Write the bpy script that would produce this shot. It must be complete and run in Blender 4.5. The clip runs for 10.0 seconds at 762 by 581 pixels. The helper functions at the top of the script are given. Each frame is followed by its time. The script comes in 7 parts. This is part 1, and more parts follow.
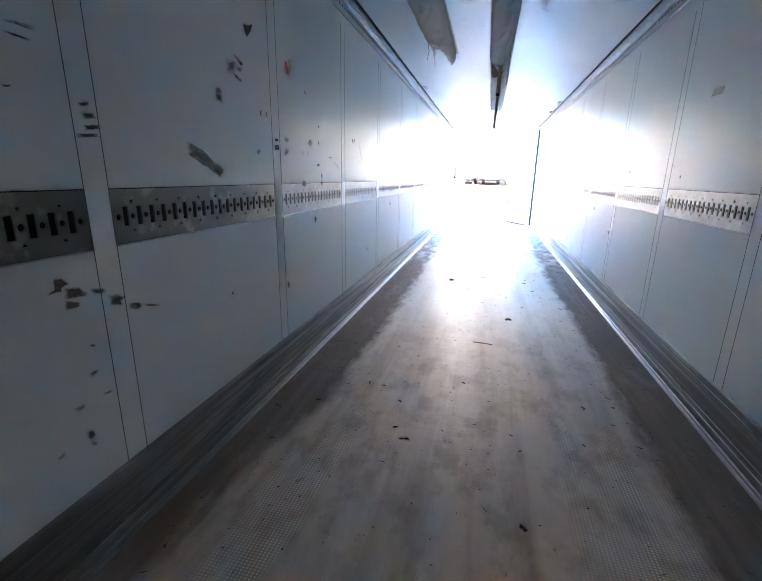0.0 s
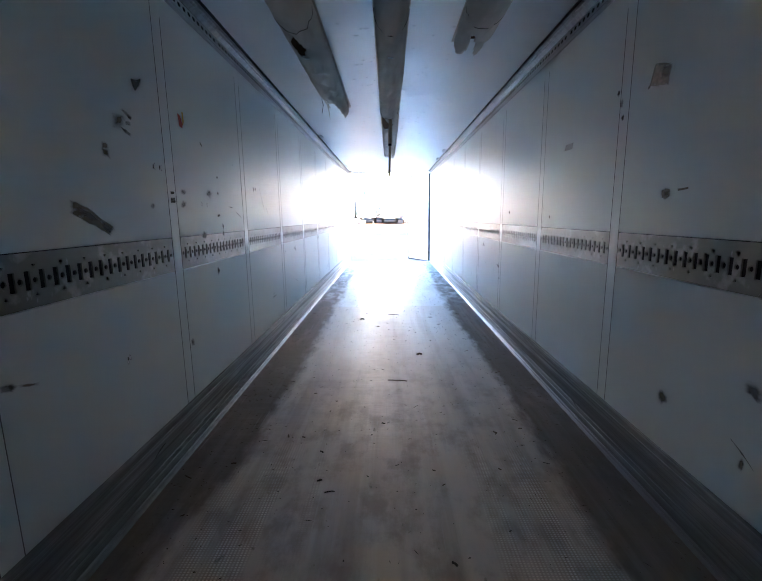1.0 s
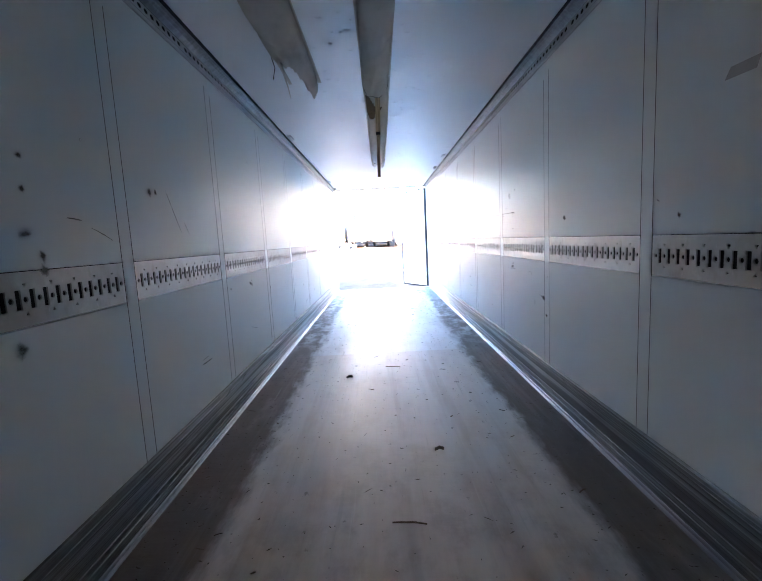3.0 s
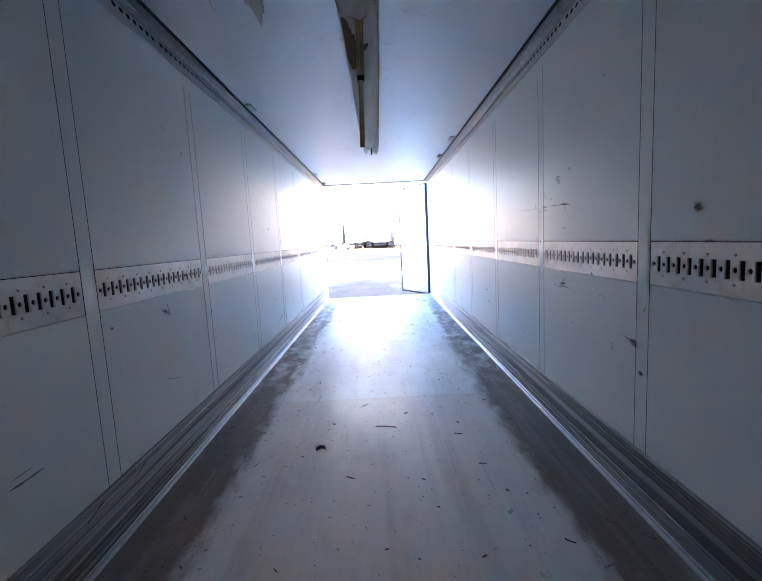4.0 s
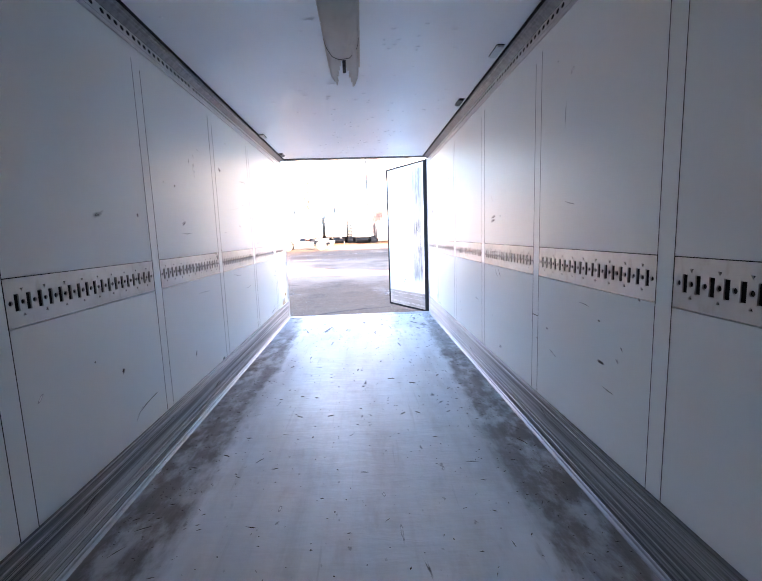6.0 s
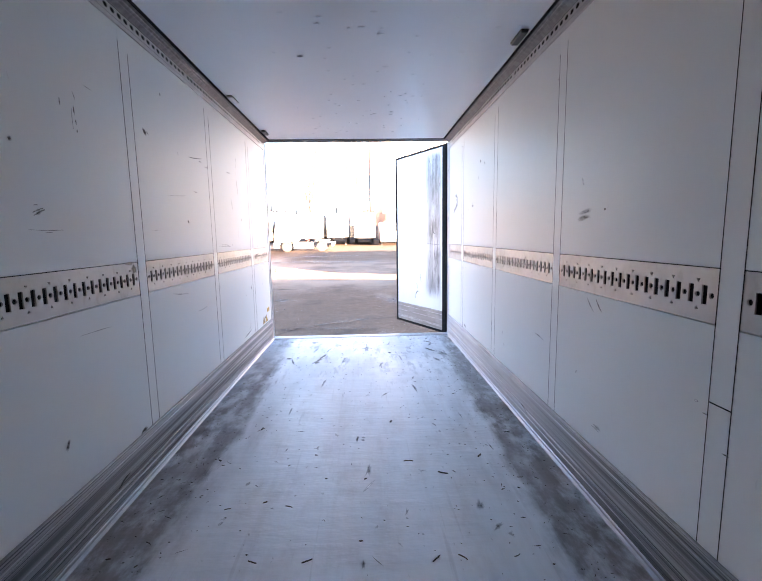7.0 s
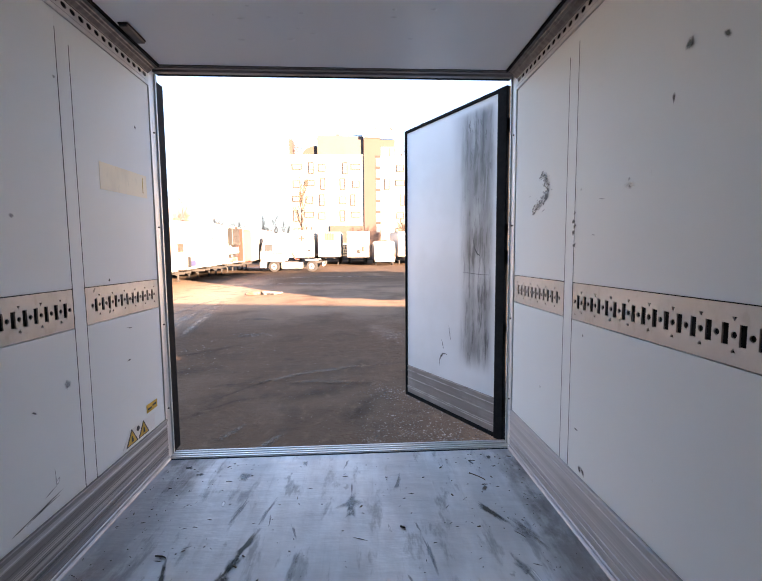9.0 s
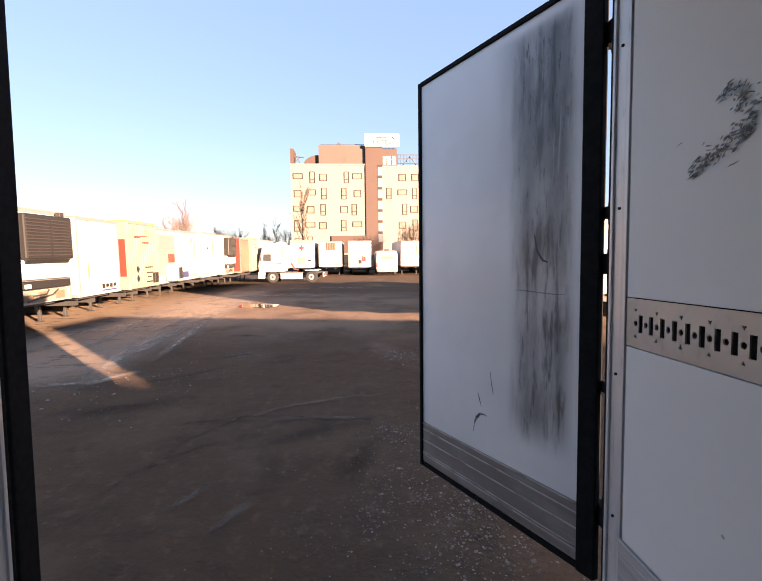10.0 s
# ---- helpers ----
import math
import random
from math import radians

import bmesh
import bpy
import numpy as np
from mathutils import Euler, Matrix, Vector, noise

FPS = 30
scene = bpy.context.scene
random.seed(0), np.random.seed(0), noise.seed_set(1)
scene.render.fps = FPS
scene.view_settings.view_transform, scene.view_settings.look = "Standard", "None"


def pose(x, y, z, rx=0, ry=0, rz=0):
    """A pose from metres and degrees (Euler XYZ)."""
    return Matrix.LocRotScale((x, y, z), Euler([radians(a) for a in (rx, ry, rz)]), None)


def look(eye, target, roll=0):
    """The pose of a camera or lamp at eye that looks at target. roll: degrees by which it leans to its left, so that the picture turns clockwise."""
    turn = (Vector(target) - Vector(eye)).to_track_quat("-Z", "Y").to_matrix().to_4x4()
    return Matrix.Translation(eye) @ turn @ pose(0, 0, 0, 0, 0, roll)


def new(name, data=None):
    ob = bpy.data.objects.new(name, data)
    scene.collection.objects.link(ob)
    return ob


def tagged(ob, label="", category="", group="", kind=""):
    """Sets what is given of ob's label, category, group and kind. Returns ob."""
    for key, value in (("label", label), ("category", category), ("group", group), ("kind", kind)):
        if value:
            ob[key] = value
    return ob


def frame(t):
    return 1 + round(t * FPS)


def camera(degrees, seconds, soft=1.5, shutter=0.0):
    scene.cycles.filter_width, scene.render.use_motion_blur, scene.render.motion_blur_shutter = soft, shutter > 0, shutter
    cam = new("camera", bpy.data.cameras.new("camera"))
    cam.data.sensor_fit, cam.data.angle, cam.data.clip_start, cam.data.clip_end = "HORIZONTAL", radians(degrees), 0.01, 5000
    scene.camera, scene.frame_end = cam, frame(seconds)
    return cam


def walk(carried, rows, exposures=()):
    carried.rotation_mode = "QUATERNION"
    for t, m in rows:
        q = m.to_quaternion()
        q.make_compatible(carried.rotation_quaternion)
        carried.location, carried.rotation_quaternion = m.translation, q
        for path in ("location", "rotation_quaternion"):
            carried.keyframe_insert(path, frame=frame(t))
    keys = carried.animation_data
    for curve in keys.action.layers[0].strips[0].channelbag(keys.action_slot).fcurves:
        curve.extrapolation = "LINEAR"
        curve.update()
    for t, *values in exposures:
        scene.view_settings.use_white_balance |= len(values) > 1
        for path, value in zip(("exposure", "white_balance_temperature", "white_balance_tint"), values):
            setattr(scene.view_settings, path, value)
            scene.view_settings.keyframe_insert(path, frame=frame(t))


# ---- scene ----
cam = camera(84.6, 10.0, soft=1.1)
# Inside of the trailer: x across, y from the front wall to the rear doors, z up from its floor.
# It stands nose-up on its landing gear: 1.75 degrees, rear floor 1.1 m over the yard.
REAR = 13.3
TRAILER = pose(0, REAR, 1.10, -1.75, 0, -0.75) @ pose(0, -REAR, 0)
PATH = [
    (0, (-0.013, 0.472, 1.326), (-0.475, 2.345, 0.797), 0.99),
    (0.5, (-0.017, 0.449, 1.366), (-0.189, 2.394, 0.932), 0.01),
    (1, (-0.028, 0.450, 1.371), (-0.068, 2.419, 1.023), -0.73),
    (1.5, (-0.036, 0.525, 1.357), (-0.006, 2.502, 1.061), -1.88),
    (2, (-0.013, 0.920, 1.350), (0.010, 2.902, 1.078), -3.06),
    (2.5, (-0.043, 1.415, 1.322), (-0.053, 3.400, 1.077), -2.98),
    (4, (0.051, 3.340, 1.334), (0.047, 5.326, 1.097), -2.98),
    (4.5, (0.082, 3.996, 1.346), (0.112, 5.979, 1.093), -2.85),
    (5, (0.063, 4.708, 1.359), (0.119, 6.690, 1.101), -2.66),
    (6.5, (0.087, 6.758, 1.392), (0.176, 8.738, 1.124), -1.64),
    (7, (0.065, 7.505, 1.394), (0.141, 9.487, 1.135), -0.98),
    (7.5, (0.083, 8.201, 1.400), (0.153, 10.183, 1.145), -0.55),
    (8, (0.063, 8.916, 1.407), (0.142, 10.901, 1.181), -0.34),
    (8.5, (0.113, 9.624, 1.410), (0.206, 11.612, 1.220), -0.69),
    (9, (0.124, 10.317, 1.418), (0.233, 12.307, 1.250), -0.49),
    (9.5, (0.186, 10.980, 1.417), (0.282, 12.973, 1.268), -0.73),
    (10, (0.191, 11.647, 1.404), (0.290, 13.641, 1.284), -0.66),
]
EXPOSURES = [(0, 7.92, 5420, 11), (0.2, 7.50, 5400, 11), (0.5, 7.20, 5380, 10), (1.5, 7.13, 5400, 11), (2.5, 7.12, 5500, 12), (4, 6.61, 5540, 16), (5, 6.25, 5760, 18), (6.5, 5.68, 6340, 21), (8, 4.80, 7000, 23), (8.5, 4.48, 7150, 23), (9, 3.98, 7280, 23), (9.5, 3.45, 7420, 24), (10, 2.90, 7500, 26)]
walk(cam, [(t, TRAILER @ look(eye, target, roll)) for t, eye, target, roll in PATH], EXPOSURES)

# ---------------------------------------------------------------- daylight
SUN_ELEV, SUN_AZ = 9.2, 136.2          # degrees; azimuth from +y towards +x
world = bpy.data.worlds.new("sky")
scene.world = world
world.use_nodes = True
wn = world.node_tree.nodes
sky = wn.new("ShaderNodeTexSky")
sky.sky_type, sky.sun_disc = "NISHITA", False
sky.sun_elevation, sky.sun_rotation = radians(SUN_ELEV), radians(SUN_AZ)
sky.air_density, sky.dust_density, sky.ozone_density = 1.0, 0.2, 2.0
# a thin even haze over the clear sky
haze = wn.new("ShaderNodeMix")
haze.data_type = "RGBA"
haze.inputs[0].default_value = 0.58
haze.inputs[7].default_value = (1.2, 2.15, 3.7, 1)
world.node_tree.links.new(sky.outputs[0], haze.inputs[6])
world.node_tree.links.new(haze.outputs[2], wn["Background"].inputs[0])
wn["Background"].inputs[1].default_value = 0.049
sun = new("sun", bpy.data.lights.new("sun", "SUN"))
sun.data.energy, sun.data.angle, sun.data.color = 5.0, radians(0.55), (1.0, 0.755, 0.525)
az, el = radians(SUN_AZ), radians(SUN_ELEV)
sun_dir = Vector((math.sin(az) * math.cos(el), math.cos(az) * math.cos(el), math.sin(el)))
sun.matrix_world = look(sun_dir * 200, (0, 0, 0))


# ---------------------------------------------------------------- materials
class Mat:
    """A node material: mapped noise layers over a base colour."""

    def __init__(self, name, base, rough=0.5, metal=0.0, spec=0.5):
        self.m = bpy.data.materials.new(name)
        self.m.use_nodes = True
        self.nt = self.m.node_tree
        self.n, self.l = self.nt.nodes, self.nt.links
        self.b = self.n["Principled BSDF"]
        self.b.inputs["Roughness"].default_value = rough
        self.b.inputs["Metallic"].default_value = metal
        self.b.inputs["Specular IOR Level"].default_value = spec
        self.b.inputs["Base Color"].default_value = (*base, 1)
        self.col, self.base = None, base
        self.tc = self.n.new("ShaderNodeTexCoord")
        self.height = None

    def noise(self, scale, detail=4, stretch=(1, 1, 1), lo=0.4, hi=0.6, rough=0.55, kind="noise"):
        mp = self.n.new("ShaderNodeMapping")
        mp.inputs["Scale"].default_value = [scale * s for s in stretch]
        self.l.new(self.tc.outputs["Object"], mp.inputs[0])
        if kind == "noise":
            t = self.n.new("ShaderNodeTexNoise")
            t.inputs["Scale"].default_value = 1
            t.inputs["Detail"].default_value, t.inputs["Roughness"].default_value = detail, rough
            out = t.outputs[0]
        else:
            t = self.n.new("ShaderNodeTexVoronoi")
            t.inputs["Scale"].default_value = 1
            out = t.outputs["Distance"]
        self.l.new(mp.outputs[0], t.inputs[0])
        r = self.n.new("ShaderNodeMapRange")
        r.interpolation_type = "SMOOTHSTEP"
        r.inputs[1].default_value, r.inputs[2].default_value = lo, hi
        self.l.new(out, r.inputs[0])
        return r.outputs[0]

    def axis(self, i, lo, hi, a=0.0, b=1.0):
        sp = self.n.new("ShaderNodeSeparateXYZ")
        self.l.new(self.tc.outputs["Object"], sp.inputs[0])
        r = self.n.new("ShaderNodeMapRange")
        r.interpolation_type = "SMOOTHSTEP"
        for k, v in zip((1, 2, 3, 4), (lo, hi, a, b)):
            r.inputs[k].default_value = v
        self.l.new(sp.outputs[i], r.inputs[0])
        return r.outputs[0]

    def math(self, op, a, b):
        k = self.n.new("ShaderNodeMath")
        k.operation = op
        k.use_clamp = True
        for i, v in enumerate((a, b)):
            if isinstance(v, (int, float)):
                k.inputs[i].default_value = v
            else:
                self.l.new(v, k.inputs[i])
        return k.outputs[0]

    def tint(self, fac, colour, amount=1.0):
        """Mixes a colour over what is there, where fac is high."""
        mx = self.n.new("ShaderNodeMix")
        mx.data_type = "RGBA"
        f = self.math("MULTIPLY", fac, amount)
        self.l.new(f, mx.inputs[0])
        if self.col is None:
            mx.inputs[6].default_value = (*self.base, 1)
        else:
            self.l.new(self.col, mx.inputs[6])
        mx.inputs[7].default_value = (*colour, 1)
        self.col = mx.outputs[2]
        self.l.new(self.col, self.b.inputs["Base Color"])
        return self

    def gloss(self, fac, lo, hi):
        r = self.n.new("ShaderNodeMapRange")
        r.inputs[3].default_value, r.inputs[4].default_value = lo, hi
        self.l.new(fac, r.inputs[0])
        self.l.new(r.outputs[0], self.b.inputs["Roughness"])
        return self

    def bump(self, fac, strength, distance=0.002):
        k = self.n.new("ShaderNodeBump")
        k.inputs["Strength"].default_value, k.inputs["Distance"].default_value = strength, distance
        self.l.new(fac, k.inputs["Height"])
        if self.height is not None:
            self.l.new(self.height, k.inputs["Normal"])
        self.height = k.outputs[0]
        self.l.new(self.height, self.b.inputs["Normal"])
        return self

    def random(self, dark, light):
        """Each object a little lighter or darker."""
        oi = self.n.new("ShaderNodeObjectInfo")
        mx = self.n.new("ShaderNodeMix")
        mx.data_type = "RGBA"
        self.l.new(oi.outputs["Random"], mx.inputs[0])
        mx.inputs[6].default_value, mx.inputs[7].default_value = (*dark, 1), (*light, 1)
        self.col = mx.outputs[2]
        self.l.new(self.col, self.b.inputs["Base Color"])
        return self

    def patchy(self, fac, low=0.0):
        """Lets what lies behind show through where fac is low."""
        tr = self.n.new("ShaderNodeBsdfTransparent")
        ms = self.n.new("ShaderNodeMixShader")
        self.l.new(fac, ms.inputs[0])
        self.l.new(tr.outputs[0], ms.inputs[1])
        self.l.new(self.b.outputs[0], ms.inputs[2])
        self.l.new(ms.outputs[0], self.n["Material Output"].inputs[0])
        return self


def make_materials():
    M = {}
    w = Mat("white_grp", (0.763, 0.789, 0.770), 0.40, spec=0.07)
    w.tint(w.noise(0.5, 4, (1, 1, 0.6), 0.35, 0.8), (0.69, 0.71, 0.69), 0.6)
    w.tint(w.noise(9, 6, (1, 0.35, 1.8), 0.62, 0.85), (0.62, 0.61, 0.59), 0.16)
    w.tint(w.noise(34, 3, (1, 1, 0.3), 0.73, 0.82), (0.40, 0.39, 0.37), 0.25)
    w.gloss(w.noise(6, 6, (1, 0.3, 1), 0.2, 0.8), 0.37, 0.42)
    w.bump(w.noise(2.4, 2, (1, 0.45, 2.4), 0.0, 1.0, 0.5), 0.3, 0.004)
    w.bump(w.noise(60, 3, (1, 1, 1), 0.2, 0.8), 0.05, 0.001)
    M["white"] = w.m
    s = Mat("white_strip", (0.76, 0.78, 0.762), 0.40, spec=0.08)
    s.tint(s.noise(4, 5, (1, 1, 0.3), 0.5, 0.75), (0.60, 0.59, 0.56), 0.35)
    s.bump(s.noise(50, 3), 0.05, 0.001)
    M["strip"] = s.m
    c = Mat("white_ceiling", (0.83, 0.84, 0.85), 0.36, spec=0.6)
    c.tint(c.noise(1.1, 4, (1, 0.6, 1), 0.4, 0.8), (0.72, 0.73, 0.74), 0.5)
    c.bump(c.noise(2.0, 2, (1, 1, 1), 0.2, 0.8), 0.22, 0.006)
    M["ceiling"] = c.m
    k = Mat("core", (0.009, 0.009, 0.009), 0.85, spec=0.2)
    k.tint(k.noise(20, 3), (0.018, 0.017, 0.015), 0.6)
    M["core"] = k.m
    a = Mat("aluminium", (0.40, 0.41, 0.42), 0.42, 0.75)
    a.tint(a.noise(6, 6, (14, 0.12, 14), 0.45, 0.62), (0.24, 0.235, 0.23), 0.7)
    a.tint(a.noise(3, 5, (1, 0.6, 2), 0.50, 0.72), (0.13, 0.115, 0.10), 0.6)
    a.gloss(a.noise(8, 5, (10, 0.1, 10), 0.3, 0.7), 0.34, 0.55)
    a.bump(a.noise(10, 4, (12, 0.1, 12), 0.2, 0.8), 0.2, 0.001)
    M["alu"] = a.m
    a = Mat("kick_aluminium", (0.47, 0.465, 0.46), 0.55, 0.3)
    a.tint(a.noise(4, 6, (1, 0.10, 7), 0.42, 0.66), (0.36, 0.355, 0.355), 0.6)
    a.tint(a.noise(2.2, 6, (1, 0.5, 3), 0.50, 0.70), (0.26, 0.235, 0.22), 0.5)
    # black rubbed streaks where loads were pushed; left rail kept darker on to the doors
    used = a.math("MAXIMUM", a.axis(1, 10.8, 8.9), a.axis(0, 0.1, -0.1, 0.1, 0.75))
    used = a.math("MULTIPLY", used, a.axis(1, 1.5, 3.5, 0.35, 1.0))
    a.tint(a.math("MULTIPLY", used, a.noise(3, 7, (1, 0.10, 9), 0.37, 0.60, 0.6)), (0.055, 0.053, 0.052), 0.8)
    a.tint(a.math("MULTIPLY", used, a.noise(9, 6, (1, 0.035, 13), 0.53, 0.60)), (0.02, 0.02, 0.02), 0.75)
    a.tint(a.noise(4, 5, (1, 0.04, 22), 0.61, 0.67), (0.74, 0.74, 0.75), 0.4)
    # shade of the dim front end, put blotchily into the colour
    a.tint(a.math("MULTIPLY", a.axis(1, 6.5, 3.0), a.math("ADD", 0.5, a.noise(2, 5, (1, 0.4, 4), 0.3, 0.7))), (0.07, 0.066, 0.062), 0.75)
    a.gloss(a.noise(8, 5, (1, 0.1, 8), 0.3, 0.7), 0.48, 0.62)
    M["kick"] = a.m
    a = Mat("foot_aluminium", (0.36, 0.36, 0.37), 0.45, 0.6)
    a.tint(a.noise(5, 6, (1, 0.10, 6), 0.50, 0.68), (0.34, 0.335, 0.33), 0.7)
    a.tint(a.noise(3, 5, (1, 0.5, 3), 0.58, 0.75), (0.14, 0.12, 0.10), 0.6)
    # the foot takes the same shade tint towards the front
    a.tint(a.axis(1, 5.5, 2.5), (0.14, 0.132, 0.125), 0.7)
    a.bump(a.noise(8, 4, (1, 0.1, 20), 0.2, 0.8), 0.2, 0.001)
    M["foot"] = a.m
    a = Mat("band_grey", (0.56, 0.56, 0.555), 0.48, 0.2)
    a.tint(a.noise(5, 5, (1, 0.3, 3)), (0.42, 0.41, 0.40), 0.6)
    M["band"] = a.m
    r = Mat("rail_metal", (0.47, 0.45, 0.42), 0.5, 0.3)
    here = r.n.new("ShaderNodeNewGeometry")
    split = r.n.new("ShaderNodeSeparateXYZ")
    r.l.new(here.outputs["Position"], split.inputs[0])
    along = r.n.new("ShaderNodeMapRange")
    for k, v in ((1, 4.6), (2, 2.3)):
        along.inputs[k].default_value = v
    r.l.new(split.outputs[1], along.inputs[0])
    r.tint(r.noise(4, 6, (1, 1, 2), 0.40, 0.7), (0.37, 0.345, 0.30), 0.5)
    r.tint(r.noise(16, 6, (1, 0.6, 1), 0.54, 0.72), (0.30, 0.26, 0.20), 0.4)
    # olive tone, stronger towards the front wall
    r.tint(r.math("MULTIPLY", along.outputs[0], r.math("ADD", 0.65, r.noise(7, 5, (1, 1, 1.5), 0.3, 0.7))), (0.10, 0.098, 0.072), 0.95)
    r.tint(r.noise(30, 4, (1, 0.4, 1), 0.64, 0.74), (0.56, 0.54, 0.51), 0.25)
    r.gloss(r.noise(12, 4), 0.44, 0.56)
    M["rail"] = r.m
    f = Mat("floor_resin", (0.79, 0.80, 0.81), 0.5, spec=0.5)
    sx = f.n.new("ShaderNodeSeparateXYZ")
    f.l.new(f.tc.outputs["Object"], sx.inputs[0])
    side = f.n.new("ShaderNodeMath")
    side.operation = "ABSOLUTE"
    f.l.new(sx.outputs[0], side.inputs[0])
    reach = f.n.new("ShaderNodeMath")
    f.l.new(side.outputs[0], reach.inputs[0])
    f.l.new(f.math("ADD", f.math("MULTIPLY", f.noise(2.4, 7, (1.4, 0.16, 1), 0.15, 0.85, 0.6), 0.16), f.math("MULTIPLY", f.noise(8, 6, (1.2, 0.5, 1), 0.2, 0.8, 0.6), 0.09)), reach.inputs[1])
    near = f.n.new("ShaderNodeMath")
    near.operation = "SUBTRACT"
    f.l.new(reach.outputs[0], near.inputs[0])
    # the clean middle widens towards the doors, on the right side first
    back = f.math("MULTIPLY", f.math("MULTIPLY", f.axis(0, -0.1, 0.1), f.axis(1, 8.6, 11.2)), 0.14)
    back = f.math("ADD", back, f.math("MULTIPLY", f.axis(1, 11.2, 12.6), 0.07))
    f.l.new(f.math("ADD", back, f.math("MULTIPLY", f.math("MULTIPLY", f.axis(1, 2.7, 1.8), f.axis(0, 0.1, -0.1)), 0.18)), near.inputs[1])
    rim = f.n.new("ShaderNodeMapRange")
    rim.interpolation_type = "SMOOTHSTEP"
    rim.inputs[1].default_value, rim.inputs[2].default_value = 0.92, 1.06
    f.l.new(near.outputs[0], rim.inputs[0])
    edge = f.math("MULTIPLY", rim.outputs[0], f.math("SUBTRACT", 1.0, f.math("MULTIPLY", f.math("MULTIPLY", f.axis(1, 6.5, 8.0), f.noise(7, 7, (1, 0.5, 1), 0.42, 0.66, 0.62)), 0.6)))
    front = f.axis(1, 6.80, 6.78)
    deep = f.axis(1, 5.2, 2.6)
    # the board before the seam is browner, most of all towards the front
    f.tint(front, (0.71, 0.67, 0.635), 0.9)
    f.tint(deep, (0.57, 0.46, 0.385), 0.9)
    f.tint(f.noise(1.5, 6, (1.5, 0.22, 1), 0.40, 0.70), (0.62, 0.60, 0.58), 0.5)
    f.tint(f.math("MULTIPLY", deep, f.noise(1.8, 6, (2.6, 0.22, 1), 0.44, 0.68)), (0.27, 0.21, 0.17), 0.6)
    f.tint(f.noise(2.2, 6, (2.6, 0.10, 1), 0.54, 0.74), (0.78, 0.78, 0.78), 0.45)
    # wheel tracks with the pressed mesh of the coating still on them
    track = f.math("MAXIMUM", f.math("MULTIPLY", f.axis(0, 0.34, 0.50), f.axis(0, 0.98, 0.80)), f.math("MULTIPLY", f.axis(0, -0.34, -0.50), f.axis(0, -0.98, -0.80)))
    bare = f.math("MULTIPLY", track, f.noise(1.9, 5, (2.6, 0.25, 1), 0.44, 0.58))
    bare = f.math("MULTIPLY", bare, f.axis(1, 3.1, 2.2))
    dots = []
    for way in ("X", "Y"):
        wv = f.n.new("ShaderNodeTexWave")
        wv.wave_type, wv.bands_direction = "BANDS", way
        wv.inputs["Scale"].default_value = 21 if way == "X" else 26
        f.l.new(f.tc.outputs["Object"], wv.inputs[0])
        dots.append(wv.outputs[1])
    mesh_dots = f.math("MULTIPLY", dots[0], dots[1])
    f.tint(f.math("MULTIPLY", bare, f.math("SUBTRACT", 1.0, mesh_dots)), (0.30, 0.25, 0.21), 0.55)
    f.tint(f.math("MULTIPLY", bare, mesh_dots), (0.92, 0.87, 0.80), 0.95)
    f.tint(f.noise(6, 7, (1, 0.45, 1), 0.46, 0.70, 0.65), (0.40, 0.34, 0.295), 0.2)
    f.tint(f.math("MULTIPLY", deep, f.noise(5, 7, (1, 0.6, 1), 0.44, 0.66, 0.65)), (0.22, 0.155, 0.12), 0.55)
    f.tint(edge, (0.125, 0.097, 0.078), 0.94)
    rear = f.math("MULTIPLY", edge, f.axis(1, 7.5, 11.0, 0.2, 1.0))
    f.tint(f.math("MULTIPLY", rear, f.noise(3.5, 7, (1.2, 0.35, 1), 0.38, 0.66, 0.62)), (0.25, 0.23, 0.215), 0.55)
    f.tint(f.math("MULTIPLY", rear, f.noise(11, 7, (1, 0.5, 1), 0.50, 0.64, 0.65)), (0.055, 0.045, 0.04), 0.6)
    # soft darker smears beside the rim
    smear = f.math("MULTIPLY", f.axis(1, 7.0, 8.5), f.math("MAXIMUM", f.axis(0, 0.45, 0.8), f.axis(0, -0.45, -0.8)))
    f.tint(f.math("MULTIPLY", smear, f.noise(1.6, 6, (1.6, 0.4, 1), 0.40, 0.68)), (0.36, 0.345, 0.335), 0.5)
    f.tint(f.noise(3.2, 7, (1.3, 0.5, 1), 0.52, 0.74, 0.65), (0.42, 0.38, 0.35), 0.32)
    f.tint(f.noise(17, 5, (1, 0.6, 1), 0.66, 0.73), (0.10, 0.085, 0.07), 0.55)
    f.tint(f.noise(5, 6, (1.6, 0.25, 1), 0.66, 0.76), (0.14, 0.13, 0.12), 0.5)
    # grey scuffed stretch before the doors
    last = f.axis(1, 10.8, 12.6)
    f.tint(f.math("MULTIPLY", last, f.noise(1.5, 6, (1.6, 0.6, 1), 0.34, 0.62, 0.6)), (0.40, 0.405, 0.415), 0.75)
    f.tint(f.math("MULTIPLY", last, f.noise(4.5, 7, (1.8, 0.5, 1), 0.54, 0.66, 0.64)), (0.13, 0.128, 0.13), 0.65)
    # scrapes drawn lengthwise by pallets, and short scratches
    f.tint(f.noise(2.4, 8, (3.6, 0.10, 1), 0.52, 0.66, 0.6), (0.44, 0.40, 0.375), 0.15)
    f.tint(f.noise(7, 6, (4.0, 0.16, 1), 0.62, 0.70), (0.24, 0.215, 0.20), 0.15)
